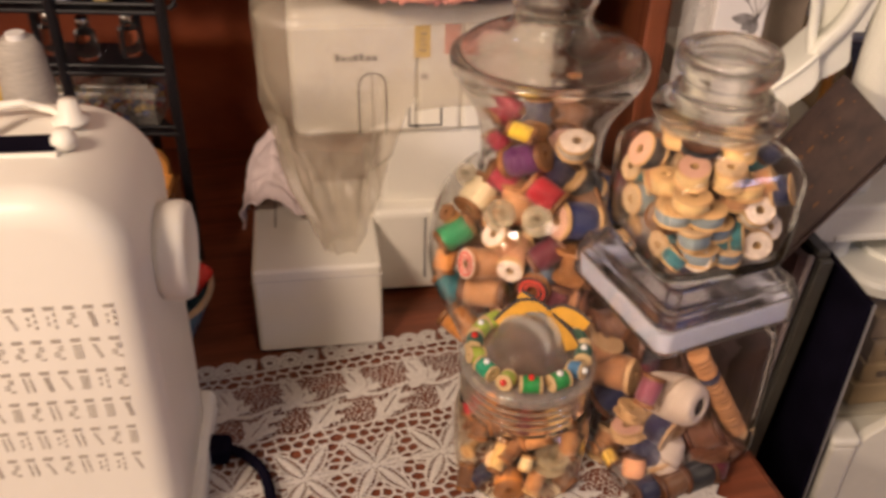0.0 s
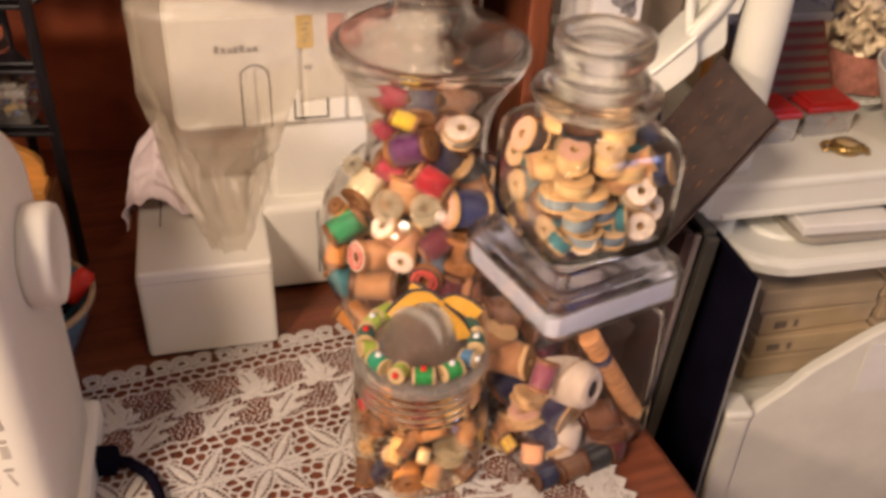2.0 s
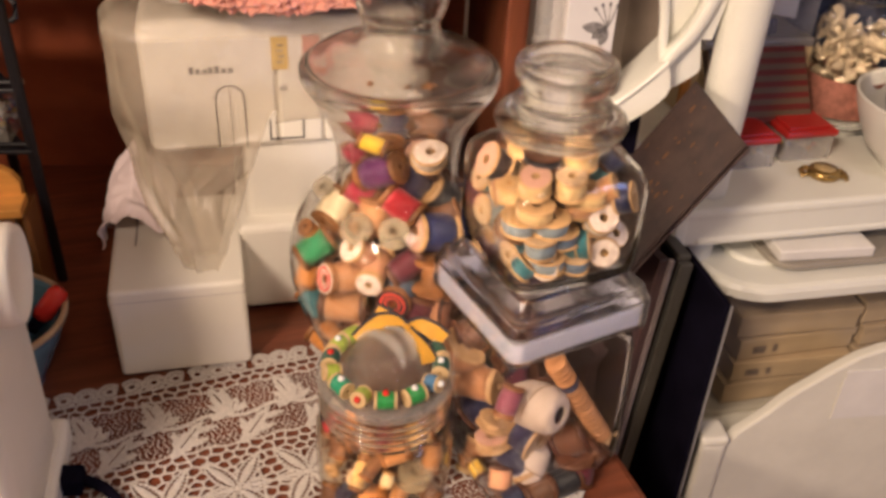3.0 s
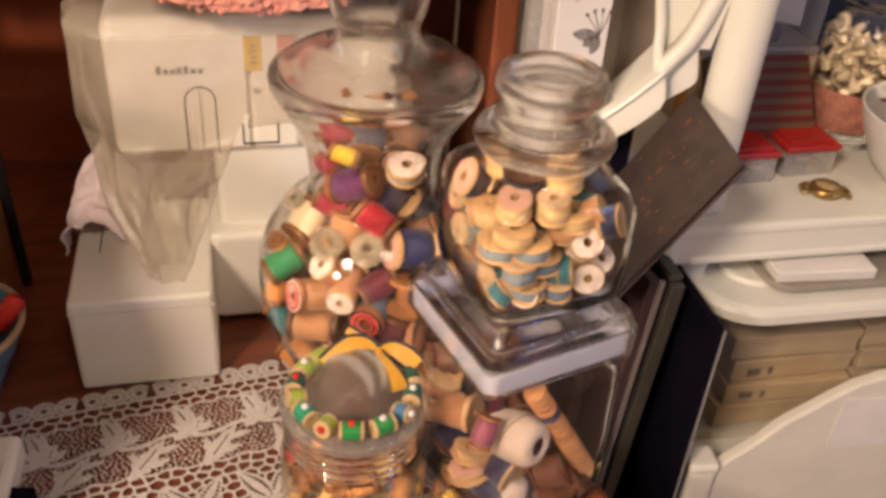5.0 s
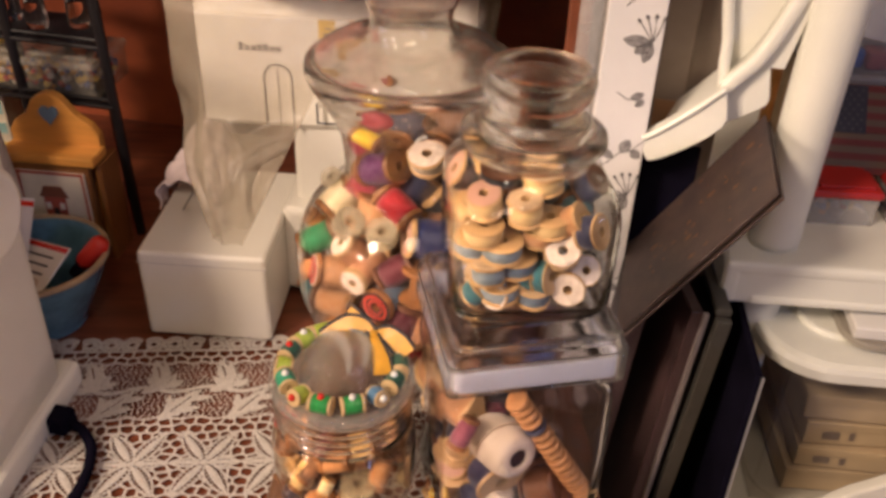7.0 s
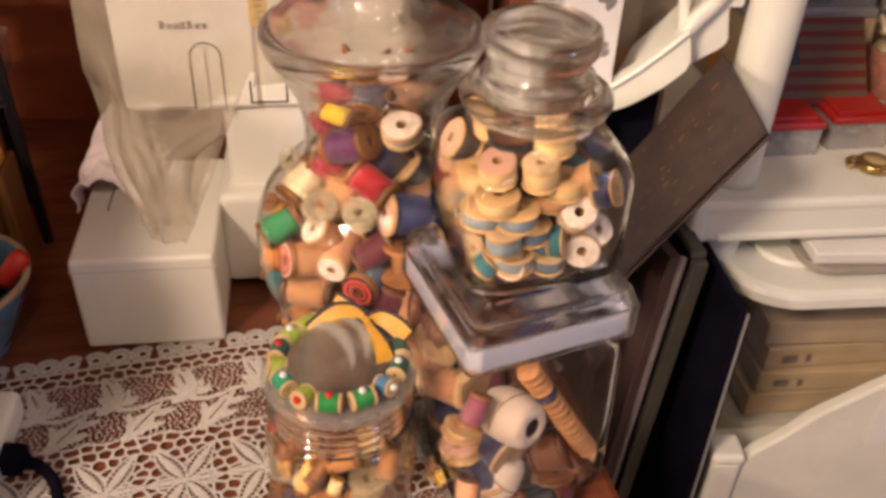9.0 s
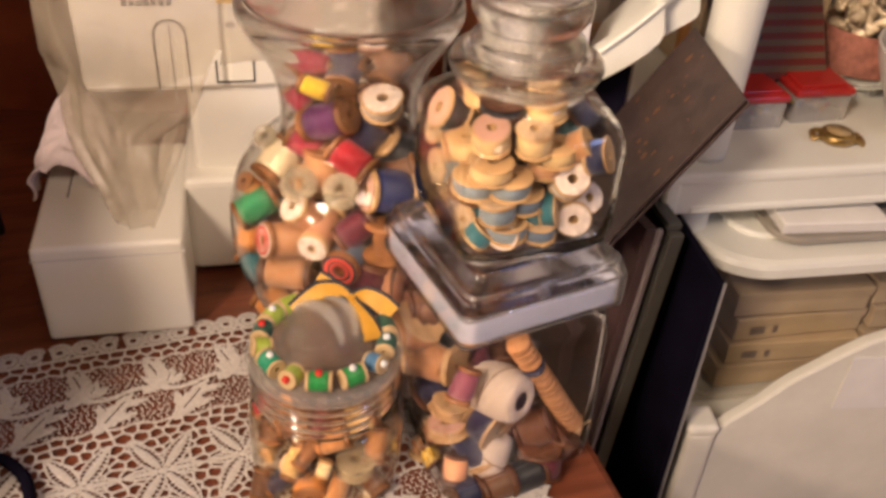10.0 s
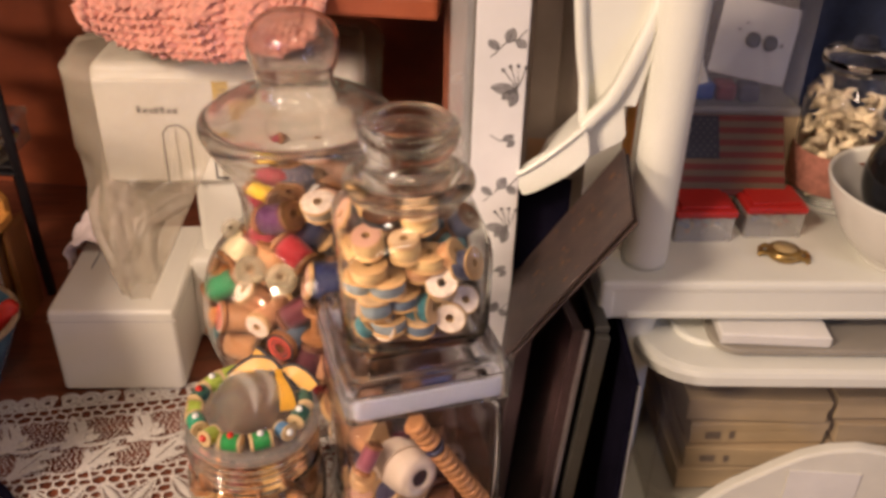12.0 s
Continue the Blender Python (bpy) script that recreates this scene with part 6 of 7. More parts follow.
# old book lying slanted over the boards
def book():
    r, t, b = Vector((0.280, 0.482, 0.964)), Vector((0.281, 0.580, 0.964)), Vector((0.217, 0.482, 0.863))
    x = (b - r).normalized()
    y = (t - r) - x * (t - r).dot(x)
    ly, lx = y.length, (b - r).length
    y.normalize()
    z = x.cross(y)
    if z.z < 0:                      # keep the face upward: swap the long axis
        r, x = r + x * lx, -x
        z = x.cross(y)
    m = Matrix((x, y, z)).transposed().to_4x4()
    m.translation = r
    k = thing("old_book", m, "worn dark brown hardback book lying slanted on the boards", "book")
    part("front_cover", box((lx + 0.010, ly, 0.0016), (lx / 2 - 0.005, ly / 2, -0.0008), 0.0005), BOOK, k)
    part("back_cover", box((lx + 0.008, ly - 0.002, 0.0016), (lx / 2 - 0.005, ly / 2, -0.0052), 0.0005), BOOK, k)
    part("page_block", box((lx + 0.002, ly - 0.008, 0.0026), (lx / 2 - 0.005, ly / 2, -0.0030)), plain("old_pages", (0.16, 0.12, 0.09), 0.8, vary=0.2, scale=200), k)
    fleck = plain("rust_fleck", (0.24, 0.11, 0.042), 0.6)
    rnd = random.Random(12)
    bm = bmesh.new()
    for _ in range(40):
        u, v = rnd.uniform(lx * 0.15, lx - 0.004), rnd.uniform(0.01, ly - 0.006)
        s = rnd.uniform(0.0005, 0.0017)
        bmesh.ops.create_circle(bm, cap_ends=True, segments=7, radius=s, matrix=Matrix.Translation((u, v, 0.0002)) @ Matrix.Diagonal((rnd.uniform(0.6, 2.4), 1, 1, 1)))
    tagged(part("worn_flecks", bm, fleck, k, "small orange flecks of worn gilding"), kind="stuff")
    return k


book()

# flower-printed board, card, white tub
def flower_board():
    f = thing("flower_board", pose(0.1790, 0.562, 0.0, 0, 0, 3), "white board printed with grey flowers standing on edge", "board")
    part("panel", box((0.0335, 0.035, 1.32), (0.01675, 0.0175, 0.66), 0.001), material("printed_white", (0.76, 0.74, 0.72), 0.5, vary=0.05, scale=30), f)
    ink = plain("flower_grey", (0.30, 0.285, 0.28), 0.6, vary=0.5, scale=260)
    line_ink = plain("flower_line", (0.13, 0.12, 0.12), 0.6)

    def petal(cx, cz, ang, length, width):
        o = []
        for k in range(17):
            s = k / 16
            o.append((s * length, width * math.sin(math.pi * s) ** 0.8))
        o += [(x, -w) for x, w in o[-2:0:-1]]
        c, s_ = math.cos(ang), math.sin(ang)
        pts = [(min(0.0332, max(0.0003, cx + x * c - w * s_)), cz + x * s_ + w * c) for x, w in o]
        part("printed_petal", prism(pts, 0.0004), ink, f).location = (0, -0.0004, 0)
        rim = [Vector((x, -0.0005, z)) for x, z in pts + pts[:1]]
        part("petal_outline", joined(tube(rim, 0.00022, 4), tube([(min(0.0332, max(0.0003, cx + q * length * c)), -0.0005, cz + q * length * s_) for q in (0.0, 0.4, 0.85)], 0.00022, 4)), line_ink, f)

    def stem(pts):
        part("printed_stem", tube([(x, -0.0003, z) for x, z in pts], 0.0003, 6), line_ink, f)

    for cz in (0.883, 0.986, 1.089):
        # an open flower with stamens on a bent stalk
        for a, l, w in ((3.05, 0.0165, 0.0036), (3.75, 0.0110, 0.0032), (4.45, 0.0120, 0.0030)):
            petal(0.0275, cz + 0.020, a, l, w)
        for a in (1.2, 1.55, 1.9, 2.25):
            tip = (0.0275 + 0.013 * math.cos(a), cz + 0.022 + 0.013 * math.sin(a))
            stem([(0.0275, cz + 0.020), ((0.0275 + tip[0]) / 2 + 0.0006, (cz + 0.020 + tip[1]) / 2), tip])
            petal(tip[0], tip[1], a, 0.0026, 0.0009)
        # buds and a leafy twig under it
        stem([(0.0120, cz - 0.012), (0.0190, cz - 0.016), (0.0250, cz - 0.015)])
        petal(0.0205, cz - 0.0155, 0.5, 0.0085, 0.0023)
        petal(0.0240, cz - 0.0200, 0.8, 0.0065, 0.0020)
        stem([(0.0100, cz - 0.062), (0.0190, cz - 0.052), (0.0260, cz - 0.050), (0.0320, cz - 0.043)])
        petal(0.0200, cz - 0.0520, 1.2, 0.0100, 0.0034)
        petal(0.0150, cz - 0.0560, 2.5, 0.0085, 0.0026)
        petal(0.0255, cz - 0.0500, -0.6, 0.0075, 0.0028)
    film = part("plastic_sleeve", box((0.0150, 0.020, 1.30), (-0.0085, 0.0120, 0.655), 0.0035), CLEAR, f, "clear plastic sleeve")
    film.visible_shadow = False
    return f


flower_board()
# Black sheet added to stand for the shaded gap between flower board and book.
folder = thing("dark_gap_sheet", pose(0.2150, 0.590, 0.0), "tall black sheet standing for the shaded gap behind the book", "folder")
part("cover", box((0.0345, 0.0025, 0.931), (0.01725, 0.0, 0.4655), 0.0008), BLACK, folder)
part("spine", box((0.003, 0.007, 0.930), (-0.0008, 0.0020, 0.465), 0.0010), BLACK, folder)
card = thing("cardboard_sheet", pose(0.2150, 0.612, 0.0), "grey-brown cardboard sheets standing behind the flower board", "cardboard")
part("sheet", box((0.044, 0.003, 1.30), (0.022, 0.0035, 0.65), 0.0006), material("card_grey", (0.27, 0.215, 0.17), 0.75, vary=0.12, scale=30), card)
part("sheet", box((0.019, 0.003, 1.28), (0.0095, 0.000, 0.64), 0.0006), material("card_dark", (0.31, 0.25, 0.20), 0.75, vary=0.15, scale=30), card)
part("tape", box((0.0150, 0.0008, 0.028), (0.0085, -0.0018, 0.938), 0.0002), plain("tape_brown", (0.34, 0.19, 0.10), 0.4), card, "brown tape strip")


def white_tub():
    t = thing("plastic_tub", pose(0.0, 0.568, 0.0), "white plastic tub with a thick rolled rim, standing on its side", "tub")
    rim = smooth3([(0.2530, 0.000, 0.9800), (0.2582, 0.000, 0.9881), (0.2670, 0.001, 0.9985), (0.2737, 0.002, 1.0110), (0.2789, 0.003, 1.0242), (0.2838, 0.005, 1.0370), (0.2885, 0.008, 1.0510), (0.2930, 0.012, 1.0680), (0.2972, 0.016, 1.0950), (0.3010, 0.020, 1.1350)], 5)
    bm = bmesh.new()
    rows = []
    for i, p in enumerate(rim):
        d = (rim[min(i + 1, len(rim) - 1)] - rim[max(i - 1, 0)]).normalized()
        n = Vector((-d.z, 0, d.x))
        w = 0.0042
        prof = [(-w, 0.012), (-w, 0.0012), (-w * 0.75, 0.0), (0.0, -0.0006), (w * 0.75, 0.0), (w, 0.0012), (w, 0.012)]
        rows.append([bm.verts.new(p + n * a + Vector((0, b, 0))) for a, b in prof])
    for a, b in zip(rows, rows[1:]):
        for k in range(len(a)):
            j = (k + 1) % len(a)
            bm.faces.new((a[k], a[j], b[j], b[k]))
    bm.faces.new(rows[0])
    bm.faces.new(rows[-1][::-1])
    bmesh.ops.recalc_face_normals(bm, faces=bm.faces)
    part("rim", bm, RESIN, t, "", True)
    # pouring lip: a tapering flange that ends in a step, with a ridge along its upper edge
    lip = smooth3([(0.2100, 0, 0.9440), (0.2140, 0, 0.9320), (0.2180, 0, 0.9303), (0.2286, 0, 0.9355), (0.2450, 0, 0.9470), (0.2560, 0, 0.9580)], 4) + smooth3([(0.2580, 0, 0.9640), (0.2562, 0, 0.9740), (0.2535, 0, 0.9815), (0.2490, 0, 0.9805), (0.2400, 0, 0.9712), (0.2280, 0, 0.9600), (0.2150, 0, 0.9495)], 4)
    part("pouring_lip", prism([(q.x, q.z) for q in lip], 0.010, 0.0010), RESIN, t, "").location = (0, -0.004, 0)
    part("lip_edge", tube(smooth3([(0.2105, -0.0046, 0.9462), (0.2150, -0.0048, 0.9485), (0.2280, -0.0048, 0.9590), (0.2400, -0.0048, 0.9702), (0.2490, -0.0046, 0.9793), (0.2535, -0.0030, 0.9830)], 4), 0.0019, 8), RESIN, t, "", True)
    # side of the tub below and beyond the rim
    skirt = [(0.2220, 0.9330), (0.2380, 0.9425), (0.2540, 0.9528), (0.2660, 0.9607), (0.2761, 0.9675), (0.2795, 0.9705), (0.2808, 0.9744), (0.2771, 0.9943), (0.2847, 0.9944), (0.2915, 1.0300), (0.3000, 1.0900), (0.2960, 1.0900), (0.2910, 1.0620), (0.2838, 1.0370), (0.2737, 1.0110), (0.2580, 0.9880), (0.2450, 0.9720), (0.2300, 0.9550)]
    part("side_wall", prism(skirt, 0.030, 0.0008), RESIN, t).location = (0, 0.008, 0)
    # basin floor between the rim and an upright rib
    floor_line = [(0.2510, 0.9840), (0.2507, 0.9926), (0.2499, 1.0084), (0.2453, 1.0332), (0.2400, 1.0750), (0.2370, 1.1100), (0.2990, 1.1100), (0.2930, 1.0680), (0.2838, 1.0370), (0.2737, 1.0110), (0.2582, 0.9881)]
    part("basin", prism(floor_line, 0.003), RESIN, t).location = (0, 0.016, 0)
    part("rib", tube(smooth3([(0.2525, 0.006, 0.9790), (0.2507, 0.009, 0.9926), (0.2496, 0.011, 1.0084), (0.2453, 0.012, 1.0332), (0.2400, 0.013, 1.0750), (0.2360, 0.014, 1.1100)], 4), 0.0036, 10), RESIN, t, "", True)
    return t


white_tub()
dowel = thing("wooden_dowel", pose(0.2870, 0.614, 0.0, 0, 0, 10), "pale wooden stick standing between the tub and the shelf post", "stick")
part("stick", tube([(0, 0, 0), (0.001, 0, 0.5), (0.0, 0, 1.018), (0.0, 0, 1.022)], 0.0040, 12, [1, 1, 1, 0.7]), ORANGE_WOOD, dowel)


# ---- white plastic shelf unit and what stands on it ----
SH = pose(0.275, 0.546, 0.0, 0, 0, 7.7)
def shelf_unit():
    s = thing("shelf_unit", SH, "white plastic shelving unit with round posts", "shelves")

    def tray(z):
        p = part("shelf", joined(box((0.74, 0.36, 0.010), (0.37, 0.18, z - 0.005), 0.004, 3), box((0.74, 0.012, 0.031), (0.37, 0.007, z - 0.0170), 0.004, 3), box((0.012, 0.36, 0.031), (0.006, 0.18, z - 0.0170), 0.004, 3), box((0.70, 0.010, 0.006), (0.37, 0.0045, z - 0.028), 0.002)), RESIN, s)
        return p

    for z in (0.8755, 0.36, 1.42):
        tray(z)
    for x, y in ((0.0353, 0.0300), (0.705, 0.0300), (0.0353, 0.33), (0.705, 0.33)):
        for z0, z1 in ((0.02, 0.335), (0.366, 0.845), (0.8757, 1.39)):
            part("post", lathe([(0.0, z0), (0.0160, z0), (0.0164, z0 + 0.006), (0.0160, z0 + 0.02), (0.0162, z1 - 0.02), (0.0166, z1 - 0.004), (0.0, z1)], 32), RESIN, s, "", True).location = (x, y, 0)
    return s


shelf_unit()
SZ = 0.8757
WHITE_CARD = plain("white_card", (0.78, 0.76, 0.73), 0.55, vary=0.05)
RED_PLASTIC = plain("red_plastic", (0.45, 0.022, 0.018), 0.35, vary=0.1, scale=30)

stack = thing("storage_carton", pose(0.330, 0.690, SZ, 0, 0, 8), "plain brown carton standing on the shelf behind the flag", "carton")
part("carton", box((0.105, 0.09, 0.066), (0.05, 0.047, 0.033), 0.0015), CARD, stack)


def flag_box():
    f = thing("flag_tin", pose(0.329, 0.640, 0.8995, -36, 0, 7), "flat tin printed with a stars and stripes flag", "tin")
    w, h = 0.088, 0.0620
    # All print colours darkened: the tin's shaded place is put into them.
    part("tin", box((w, 0.010, h), (w / 2, 0.005, h / 2), 0.0015), plain("flag_cream_shaded", (0.12, 0.075, 0.05), 0.5, vary=0.1), f)
    red = plain("flag_red_shaded", (0.13, 0.014, 0.012), 0.55, vary=0.15)
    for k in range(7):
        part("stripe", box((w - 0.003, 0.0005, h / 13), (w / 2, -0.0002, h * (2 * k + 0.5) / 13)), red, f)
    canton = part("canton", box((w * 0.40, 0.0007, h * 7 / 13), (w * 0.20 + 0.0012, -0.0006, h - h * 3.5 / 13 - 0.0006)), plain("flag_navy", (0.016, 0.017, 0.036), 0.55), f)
    bm = bmesh.new()
    for r in range(9):
        for c in range(6 - r % 2):
            bmesh.ops.create_circle(bm, cap_ends=True, segments=5, radius=0.0011, matrix=Matrix.Translation((0.0050 + 0.0056 * c + 0.0028 * (r % 2), -0.0012, h - 0.0040 - 0.0034 * r)) @ Matrix.Rotation(radians(90), 4, "X"))
    tagged(part("stars", bm, plain("star_shaded", (0.06, 0.06, 0.07), 0.6), canton), kind="stuff")
    return f


flag_box()


def red_lid_box(at, turn, seed):
    b = thing("small_container", pose(*at, 0, 0, turn), "small clear plastic container with a red snap lid", "container", "red-lidded containers on the shelf")
    part("tub", joined(box((0.043, 0.0012, 0.020), (0, -0.017, 0.010)), box((0.043, 0.0012, 0.020), (0, 0.017, 0.010)), box((0.0012, 0.035, 0.020), (-0.021, 0, 0.010)), box((0.0012, 0.035, 0.020), (0.021, 0, 0.010)), box((0.043, 0.035, 0.0012), (0, 0, 0.0006))), CLEAR, b)
    part("lid", joined(box((0.047, 0.039, 0.0055), (0, 0, 0.0232), 0.0018), box((0.037, 0.029, 0.0025), (0, 0, 0.0268), 0.0010)), RED_PLASTIC, b, "red plastic snap lid")
    bm = bmesh.new()
    rnd = random.Random(seed)
    for k in range(26):
        s = rnd.uniform(0.002, 0.0035)
        bmesh.ops.create_icosphere(bm, subdivisions=1, radius=s, matrix=Matrix.Translation((rnd.uniform(-0.016, 0.016), rnd.uniform(-0.012, 0.012), 0.002 + s + rnd.uniform(0, 0.006))))
    beads = part("beads", bm, MIXED, None)
    beads.matrix_world = b.matrix_world
    tagged(beads, "mixed small beads inside the red-lidded container", "beads", kind="stuff")


red_lid_box((0.3490, 0.6300, SZ), 9, 5)
red_lid_box((0.4025, 0.6440, SZ), 9, 6)


def watch():
    w = thing("wrist_watch", pose(0.4085, 0.600, SZ, 0, 0, -12), "small old gold watch case without a strap", "watch")
    gold = plain("old_brass", (0.42, 0.28, 0.10), 0.3, metal=0.9, vary=0.3, scale=150)
    part("case", lathe([(0.0, 0.0), (0.0105, 0.0), (0.0125, 0.002), (0.0125, 0.005), (0.0105, 0.0072), (0.0, 0.0078)], 36), gold, w, "", True)
    part("dial", lathe([(0.0, 0.0079), (0.0085, 0.0077), (0.0085, 0.0082), (0.0, 0.0085)], 30), plain("dial_tan", (0.42, 0.30, 0.14), 0.3), w, "", True)
    for sx in (-1, 1):
        for sy in (-1, 1):
            part("lug", tube([(sx * 0.008, sy * 0.0055, 0.004), (sx * 0.0145, sy * 0.0055, 0.0035), (sx * 0.0175, sy * 0.005, 0.001)], 0.0016, 8), gold, w)
        part("end_link", box((0.004, 0.009, 0.003), (sx * 0.0165, 0, 0.0020), 0.0008), gold, w)


watch()


def clear_case():
    c = thing("clear_case", pose(0.331, 0.694, SZ + 0.0662, 0, 0, 8), "clear plastic case holding cards and sewing notions", "plastic case")
    tint = film_material("case_plastic", (0.45, 0.46, 0.52), 0.16, 0.2)
    for size, at in (((0.095, 0.0015, 0.10), (0.0475, 0.0, 0.05)), ((0.095, 0.0015, 0.10), (0.0475, 0.07, 0.05)), ((0.0015, 0.07, 0.10), (0.0, 0.035, 0.05)), ((0.0015, 0.07, 0.10), (0.095, 0.035, 0.05))):
        part("case_wall", box(size, at), tint, c).visible_shadow = False
    part("case_rim", box((0.102, 0.077, 0.0075), (0.0475, 0.035, 0.0038), 0.002), plain("rim_grey", (0.40, 0.38, 0.38), 0.4, transmission=0.3), c)
    k = thing("button_card", pose(0.352, 0.711, SZ + 0.098, -20, 12, 8), "white card with two dark buttons sewn on", "card")
    part("card", box((0.064, 0.0012, 0.060), (0.032, 0, 0.030), 0.0003), WHITE_CARD, k)
    grey = plain("button_dark", (0.10, 0.09, 0.08), 0.4)
    for x in (0.030, 0.044):
        b = part("button", lathe([(0.0, 0.0), (0.0058, 0.0), (0.0062, 0.0012), (0.005, 0.0018), (0.0, 0.0014)], 24), grey, k, "", True)
        b.matrix_local = pose(x, -0.0006, 0.030, 90, 0, 0)
    for x, z, s in ((0.054, 0.030, 0.0022), (0.017, 0.036, 0.0018), (0.022, 0.042, 0.0016)):
        b = part("print", box((s, 0.0004, s * 1.3), (x, -0.0009, z)), grey, k)
    scrap = thing("paper_scrap", pose(0.340, 0.706, SZ + 0.085, -18, -20, 8), "white paper scraps standing in the clear case", "paper")
    part("scrap", box((0.030, 0.001, 0.060), (0.0, 0, 0.030)), WHITE_CARD, scrap)
    for x, col, nm in ((0.345, (0.03, 0.10, 0.42), "blue"), (0.362, (0.30, 0.05, 0.07), "crimson"), (0.380, (0.10, 0.09, 0.14), "dark")):
        t = thing("notion_packet", pose(x, 0.706, SZ + 0.0745, 0, 0, 8), nm + " packet of sewing notions in the clear case", "packet")
        part("packet", box((0.016, 0.018, 0.014), (0.008, 0.009, 0.007), 0.003, 3), plain("packet_" + nm, col, 0.4), t)


clear_case()


def shell_jar():
    j = thing("shell_jar", pose(0.462, 0.700, SZ), "clear glass jar full of pale sea shells on the shelf", "jar")
    g = part("jar_body", lathe(smooth_profile([(0.0, 0.0), (0.028, 0.0), (0.032, 0.004), (0.034, 0.04), (0.034, 0.085), (0.028, 0.098), (0.024, 0.104), (0.025, 0.112)], 3) + smooth_profile([(0.023, 0.112), (0.022, 0.104), (0.026, 0.097), (0.032, 0.084), (0.032, 0.04), (0.030, 0.006), (0.0, 0.004)], 3), 40), GLASS, j, "", True)
    g.visible_shadow = False
    l = part("lid", lathe([(0.0, 0.113), (0.027, 0.113), (0.029, 0.117), (0.027, 0.123), (0.010, 0.127), (0.009, 0.134), (0.0, 0.136)], 32), GLASS, j, "", True)
    l.visible_shadow = False
    part("jar_label", lathe([(0.0345, 0.016), (0.0345, 0.048), (0.0349, 0.048), (0.0349, 0.016)], 40, closed=True), plain("label_brick", (0.42, 0.17, 0.12), 0.6, vary=0.4, scale=120), j, "reddish paper label")
    bm = bmesh.new()
    rnd = random.Random(21)
    for k in range(120):
        a, r = rnd.uniform(0, 6.28), 0.029 * math.sqrt(rnd.random())
        m = Matrix.Translation((r * math.cos(a), r * math.sin(a), rnd.uniform(0.008, 0.092))) @ Euler((rnd.uniform(0, 6), rnd.uniform(0, 6), rnd.uniform(0, 6))).to_matrix().to_4x4()
        size, rings = rnd.uniform(0.6, 1.25), []
        for i in range(9):
            q = i / 8
            w = 0.0052 * size * (1 - q) ** 0.8 * (1 + 0.28 * math.sin(q * 26)) + 0.0003
            off = Vector((0.0022 * math.cos(q * 5), 0.0022 * math.sin(q * 5), 0.020 * size * (q - 0.5)))
            rings.append([bm.verts.new(m @ (off + Vector((w * math.cos(h), w * math.sin(h) * 0.8, 0)))) for h in [2 * math.pi * n / 8 for n in range(8)]])
        for lo, hi in zip(rings, rings[1:]):
            for n in range(8):
                bm.faces.new((lo[n], lo[(n + 1) % 8], hi[(n + 1) % 8], hi[n]))
        bm.faces.new(rings[0][::-1])
        bm.faces.new(rings[-1])
    sh = part("sea_shells", bm, material("shell", (0.52, 0.42, 0.28), 0.45, vary=0.45, scale=60), None, "", True)
    sh.matrix_world = j.matrix_world
    tagged(sh, "pale tan sea shells heaped in the jar", "shells", kind="stuff")


shell_jar()


def white_bowl():
    b = thing("white_bowl", pose(0.500, 0.612, SZ), "white glazed bowl on the shelf holding a shiny ball", "bowl")
    part("bowl_body", lathe(smooth_profile([(0.0, 0.0), (0.032, 0.0), (0.036, 0.003), (0.052, 0.020), (0.064, 0.044), (0.068, 0.058)], 4) + [(0.0685, 0.0595), (0.0665, 0.0600)] + smooth_profile([(0.0655, 0.057), (0.061, 0.044), (0.049, 0.022), (0.032, 0.006), (0.0, 0.005)], 4), 56), plain("white_glaze", (0.78, 0.76, 0.70), 0.2, vary=0.04), b, "", True)
    bm = bmesh.new()
    bmesh.ops.create_uvsphere(bm, u_segments=40, v_segments=24, radius=0.046)
    ball = part("black_ball", bm, plain("black_gloss", (0.012, 0.012, 0.012), 0.06, coat=0.5), None, "", True)
    ball.location = (0.500, 0.612, SZ + 0.0615)
    tagged(ball, "glossy black ball resting in the white bowl", "ball")


white_bowl()


def bandana_shape(u, v):
    return (0.43 + 0.22 * u, 0.775 + 0.012 * math.sin(u * 14) + 0.01 * v, SZ + 0.001 + 0.24 * v)


cloth("navy_cloth", plain("navy_cotton", (0.020, 0.030, 0.065), 0.8, vary=0.3, scale=60, bump=0.3, bump_scale=900), "dark navy cotton cloth standing folded behind the bowl", 40, 10, bandana_shape, 0.004)
stitch = thing("white_stitching", pose(0.47, 0.762, SZ + 0.150), "zigzag line of white stitches on the navy cloth", "stitching")
for k in range(12):
    up = (k // 3) % 2
    part("stitch", box((0.0055, 0.001, 0.0014), (0.008 * k, 0, (k % 3) * 0.005 * (1 if up else -1) + (0 if up else 0.010)), 0.0003, m=None), BEAD_WHITE, stitch)


